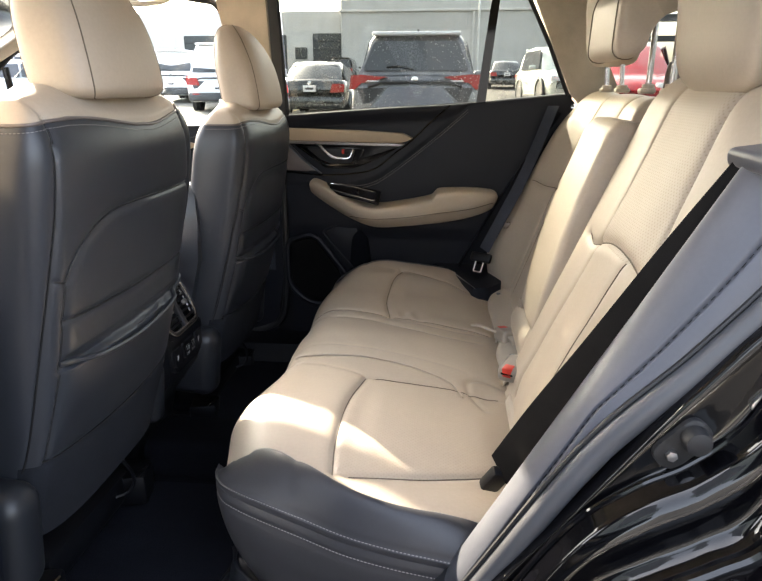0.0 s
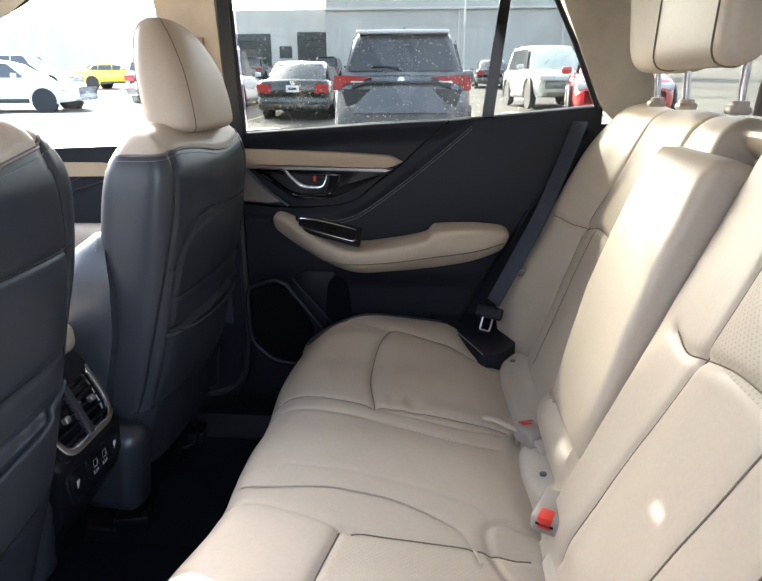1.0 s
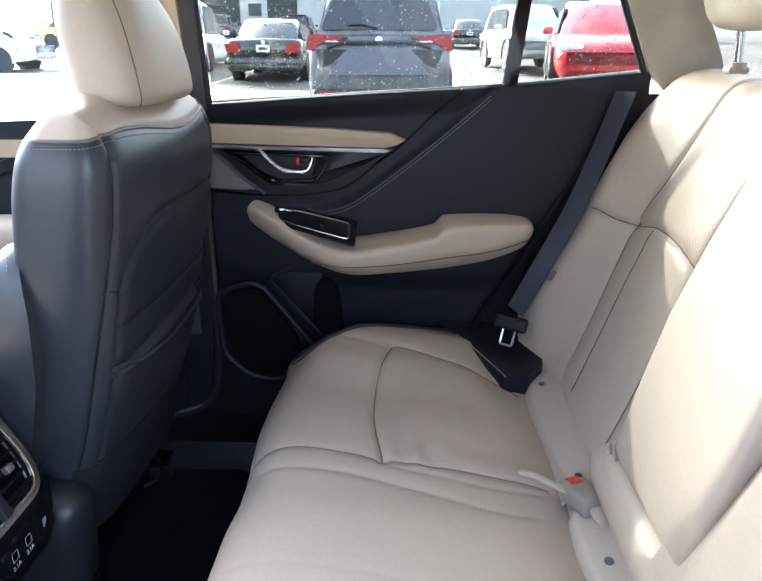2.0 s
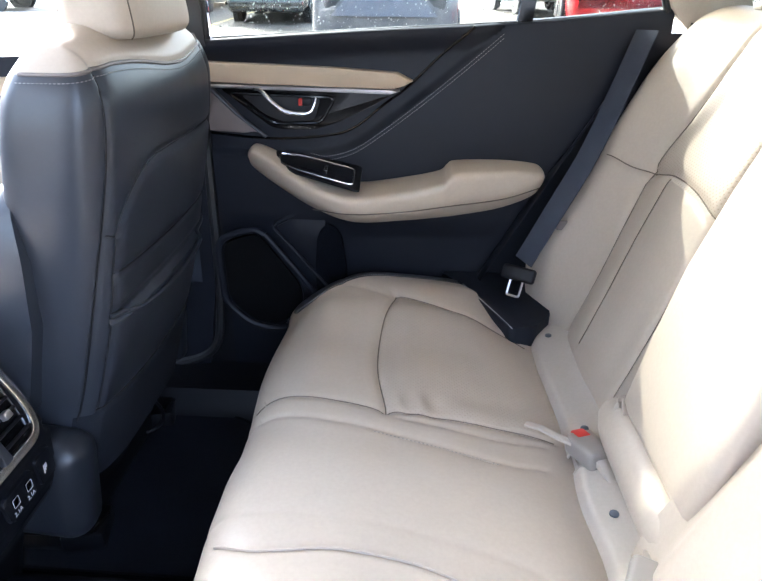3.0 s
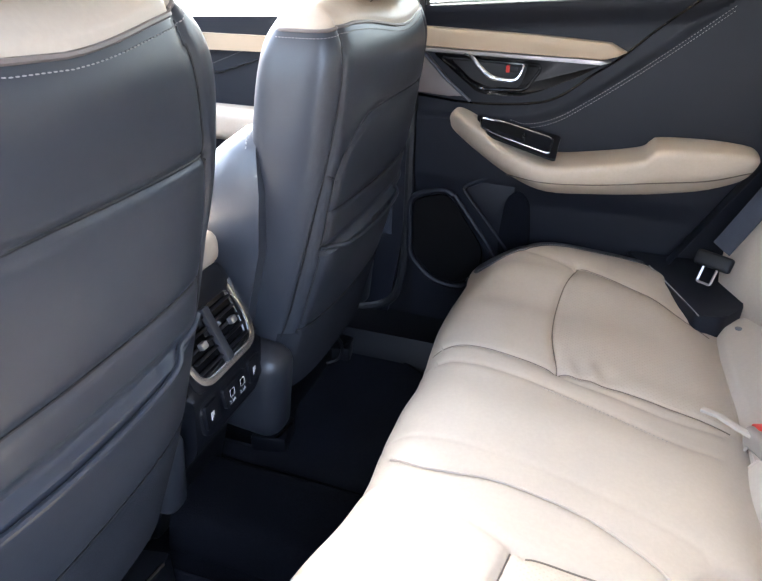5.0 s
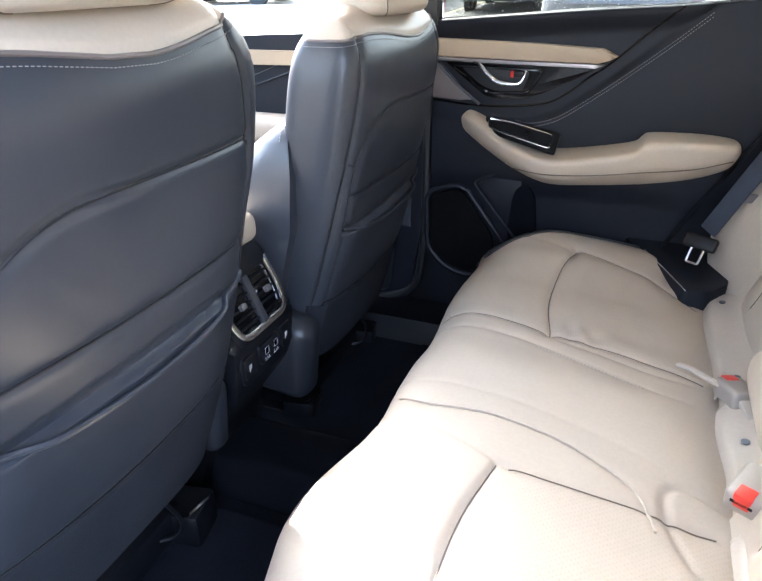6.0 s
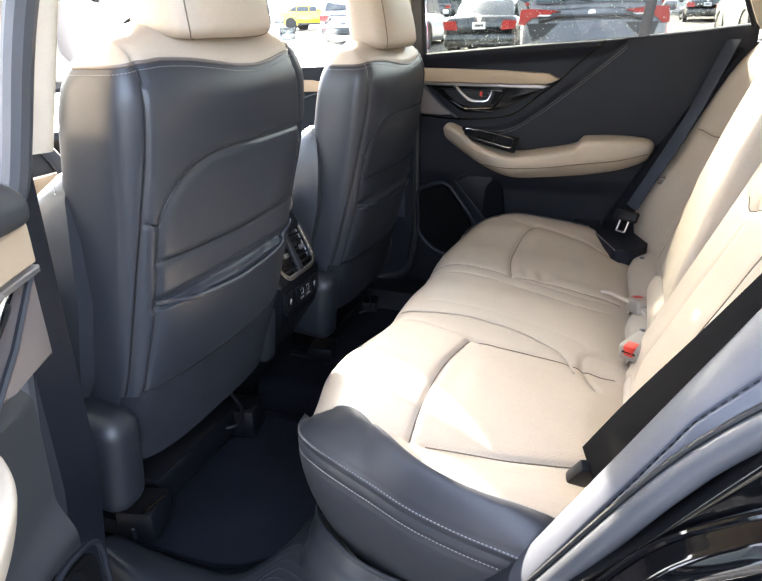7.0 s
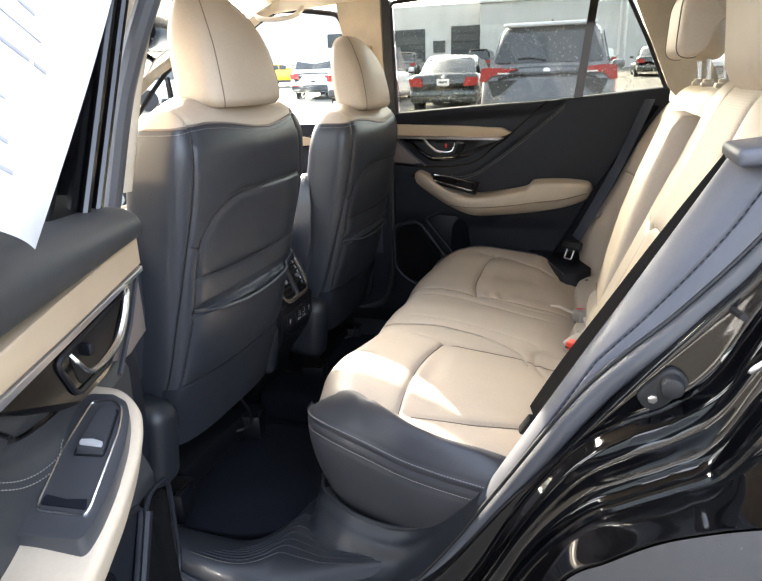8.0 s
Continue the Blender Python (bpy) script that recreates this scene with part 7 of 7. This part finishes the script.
# unseen van, added to hold back low skylight at the open door
parked_car("van", 2.6, -5.2, 90, "unseen tall dark grey van, added to cut skylight and mirror in the door jamb", P_GREY, True, 5.6, 2.0, 2.3)
parked_car("suv", -3.4, -6.1, 90, "white SUV across the aisle, mirrored in the door jamb", P_WHITE, True, 4.7, 1.9, 1.8)
parked_car("suv", -0.49, 7.75, 0, "dirty grey compact SUV seen from the rear", P_GREY, True, H=1.76, plate=False, roof=P_SILVER, belt=1.17)
parked_car("sedan", -3.42, 14.5, 2, "dark saloon car with red tail lamps", P_BLACK, False, 4.5, 1.80, 1.42, "square")
parked_car("suv", -9.75, 21.0, 4, "white boxy SUV with a spare plate at the rear", P_WHITE, True, 4.7, 1.90, 1.80, "square")
parked_car("sedan", -15.0, 17.6, -84, "white saloon parked side-on", P_WHITE, False, 4.6, 1.78, 1.45, "square")
parked_car("suv", -22.5, 30.0, -86, "white SUV parked side-on", P_WHITE, True, 4.9, 1.92, 1.78, "square")
parked_car("sports_car", -19.5, 34.0, -86, "small yellow car between white cars", P_YELLOW, False, 4.3, 1.80, 1.32, "square")
parked_car("sedan", 2.85, 33.0, 0, "dark saloon far across the car park", P_BLACK, False, 4.6, 1.80, 1.45, "square")
parked_car("suv", 4.05, 15.4, 170, "bright red car with wet flanks, nose to the aisle", P_RED, True, 4.5, 1.84, 1.66)
parked_car("suv", 3.05, 21.6, 186, "pale green SUV facing the aisle", P_SAGE, True, 4.6, 1.86, 1.72, "square", False)
parked_car("pickup", -6.6, 17.0, 5, "white pickup cab beside the dark saloon", P_WHITE, True, 5.2, 1.95, 1.90, "square")
parked_car("suv", 6.2, 36.0, 0, "silver SUV far across the car park", P_GREY, True, 4.6, 1.86, 1.70, "square")
parked_car("suv", 6.5, 3.4, -70, "red SUV behind the tailgate", P_RED, True, 4.5, 1.84, 1.66)
for i in range(7):
    parked_car("sedan", -16 + i * 2.75, 45.0 + 0.4 * (i % 3), 3 * (i % 3), "car in the far row by the building", (P_WHITE, P_GREY, P_SAGE, P_BLACK)[i % 4], bool(i % 2), 4.6, 1.82, 1.46 if i % 2 == 0 else 1.7, "square")

# low grey building with roller doors, pipes and roof plant
bld = tagged(new("commercial_building"), "long low grey building with dark roller doors", "building")
bz = ground_z(52)
bld.matrix_basis = Matrix.Translation((0, 52, bz))
part("wall", rbox((22.0, 12, 8.5 - bz + 1.6), Matrix.Translation((2.2, 58, (8.5 + bz - 1.6) / 2 - 0.75)), 0.05, 1), M_WALL, bld)
part("wall", rbox((40.0, 12, 8.0 - bz + 1.6), Matrix.Translation((-28.9, 59.0, (8.0 + bz - 1.6) / 2 - 0.95)), 0.05, 1), M_WALL2, bld)
part("coping", rbox((22.2, 0.4, 0.18), Matrix.Translation((2.2, 52.0, 6.92)), 0.03, 1), M_WALL2, bld)
for x, w, h in ((-15.2, 3.4, 2.6), (-9.8, 3.0, 2.7), (-20.5, 3.4, 2.6)):
    g = part("roller_door", rbox((w, 0.2, h), Matrix.Translation((x, 52.95 if x < -8.8 else 51.95, bz + 0.9 + h / 2)), 0.03, 1), M_DARKWIN, bld, "dark roller door")
    for q in range(4):
        part("slat", rbox((w * 0.94, 0.05, 0.10), Matrix.Translation((x, 52.84 if x < -8.8 else 51.84, bz + 1.1 + q * h / 4.2)), 0.01, 1), M_CLAD, g)
part("window", rbox((1.0, 0.2, 0.9), Matrix.Translation((-12.3, 52.95, bz + 2.1)), 0.03, 1), M_DARKWIN, bld)
part("steel_door", rbox((1.1, 0.2, 2.3), Matrix.Translation((7.2, 51.95, bz + 1.15)), 0.03, 1), M_DARKWIN, bld)
for x, w, h in ((-5.6, 1.1, 2.6), (-1.3, 0.6, 1.4), (-4.2, 0.5, 1.0)):
    part("roof_unit", rbox((w, 1.0, h), Matrix.Translation((x, 54, 6.9 + h / 2)), 0.05, 1), M_WALL2, bld)
for x in (1.6, 9.5):
    part("downpipe", tube([(x, 51.8, bz), (x, 51.8, 6.8)], 0.09, 8), M_WALL2, bld)
part("frame_post", rbox((0.4, 0.4, 6.6), Matrix.Translation((12.6, 50, bz + 3.3)), 0.03, 1), M_CLAD, bld)
part("frame_beam", rbox((10, 0.4, 0.5), Matrix.Translation((17, 50, 6.0)), 0.03, 1), M_CLAD, bld)
part("frame_beam", rbox((10, 0.4, 0.4), Matrix.Translation((17, 50, 4.6)), 0.03, 1), M_CLAD, bld)
far = tagged(new("industrial_shed"), "low pale sheds along the far edge", "building")
far.matrix_basis = Matrix.Translation((-60, 80, ground_z(80)))
part("wall", rbox((60, 10, 5.5), Matrix.Translation((-62, 85, ground_z(80) + 2.4)), 0.05, 1), M_WALL, far)
part("wall", rbox((14, 8, 3.2), Matrix.Translation((-32, 78, ground_z(78) + 1.5)), 0.05, 1), P_BLUE, far, "blue container wall")
part("roof", rbox((61, 11, 0.3), Matrix.Translation((-62, 85, ground_z(80) + 5.3)), 0.05, 1), M_WALL2, far)
for x, y, h in ((-24, 60, 9), (-38, 70, 11), (1.9, 48, 9.5), (-30, 66, 10), (-52, 72, 10)):
    po = thing("light_pole", (x, y, ground_z(y)), "thin grey light pole", "light pole", "light poles")
    part("pole", tube([(x, y, ground_z(y)), (x, y, ground_z(y) + h)], [0.10, 0.05], 8), M_STEEL, po)
    part("lamp_arm", tube([(x, y, ground_z(y) + h), (x + 1.0, y, ground_z(y) + h + 0.1)], 0.04, 6), M_STEEL, po)
tree = thing("bare_tree", (-34, 62, ground_z(62)), "bare winter tree beyond the cars", "tree")
rnd = random.Random(4)
tb = bmesh.new()
def limb(p, d, ln, r, depth):
    q = p + d * ln
    tube([p, p.lerp(q, 0.5) + Vector((rnd.uniform(-1, 1), rnd.uniform(-1, 1), 0)) * ln * 0.06, q], [r, r * 0.8, r * 0.6], 5, bm=tb)
    if depth:
        for _ in range(3):
            e = (d + Vector((rnd.uniform(-1, 1), rnd.uniform(-1, 1), rnd.uniform(-0.2, 0.6))) * 0.7).normalized()
            limb(q, e, ln * rnd.uniform(0.6, 0.8), r * 0.58, depth - 1)
limb(Vector((-34, 62, ground_z(62))), Vector((0, 0, 1)), 2.4, 0.16, 5)
part("trunk", tb, M_CLAD, tree)

# water drops and salt specks on the far glass
drop_m, dnt, db = mat_base("water_drop", 0.25, 0, 0.6)
db.inputs["Base Color"].default_value = (0.80, 0.82, 0.84, 1)
db.inputs["Transmission Weight"].default_value = 0.35
rnd = random.Random(11)
dbm = bmesh.new()
for i in range(2600):
    x = rnd.uniform(-0.50, 0.34)
    z = rnd.uniform(1.215, 1.53)
    if z > 1.545 - max(0, x - 0.215) * 2.1 or (0.085 < x < 0.14):
        continue
    if rnd.random() > 0.35 + 0.65 * smoothstep(-0.25, 0.25, noise.noise((x * 6, z * 6, 3.3))):
        continue
    r = 0.0007 + 0.0012 * rnd.random() ** 2.2
    n = 6
    top = dbm.verts.new((x, 0.7278, z))
    ring = [dbm.verts.new((x + r * math.cos(2 * math.pi * k / n), 0.7262, z + r * 1.15 * math.sin(2 * math.pi * k / n))) for k in range(n)]
    for k in range(n):
        dbm.faces.new((ring[k], ring[(k + 1) % n], top))
    dbm.faces.new(ring[::-1])
solo("water_drops", dbm, drop_m, "dried drops and salt specks on the window glass", "water drops", "", "stuff")

# daylight passes the panes
for ob in bpy.data.objects:
    if ob.type == 'MESH' and ob.data.materials and ob.data.materials[0] is M_GLASS:
        ob.visible_shadow = False
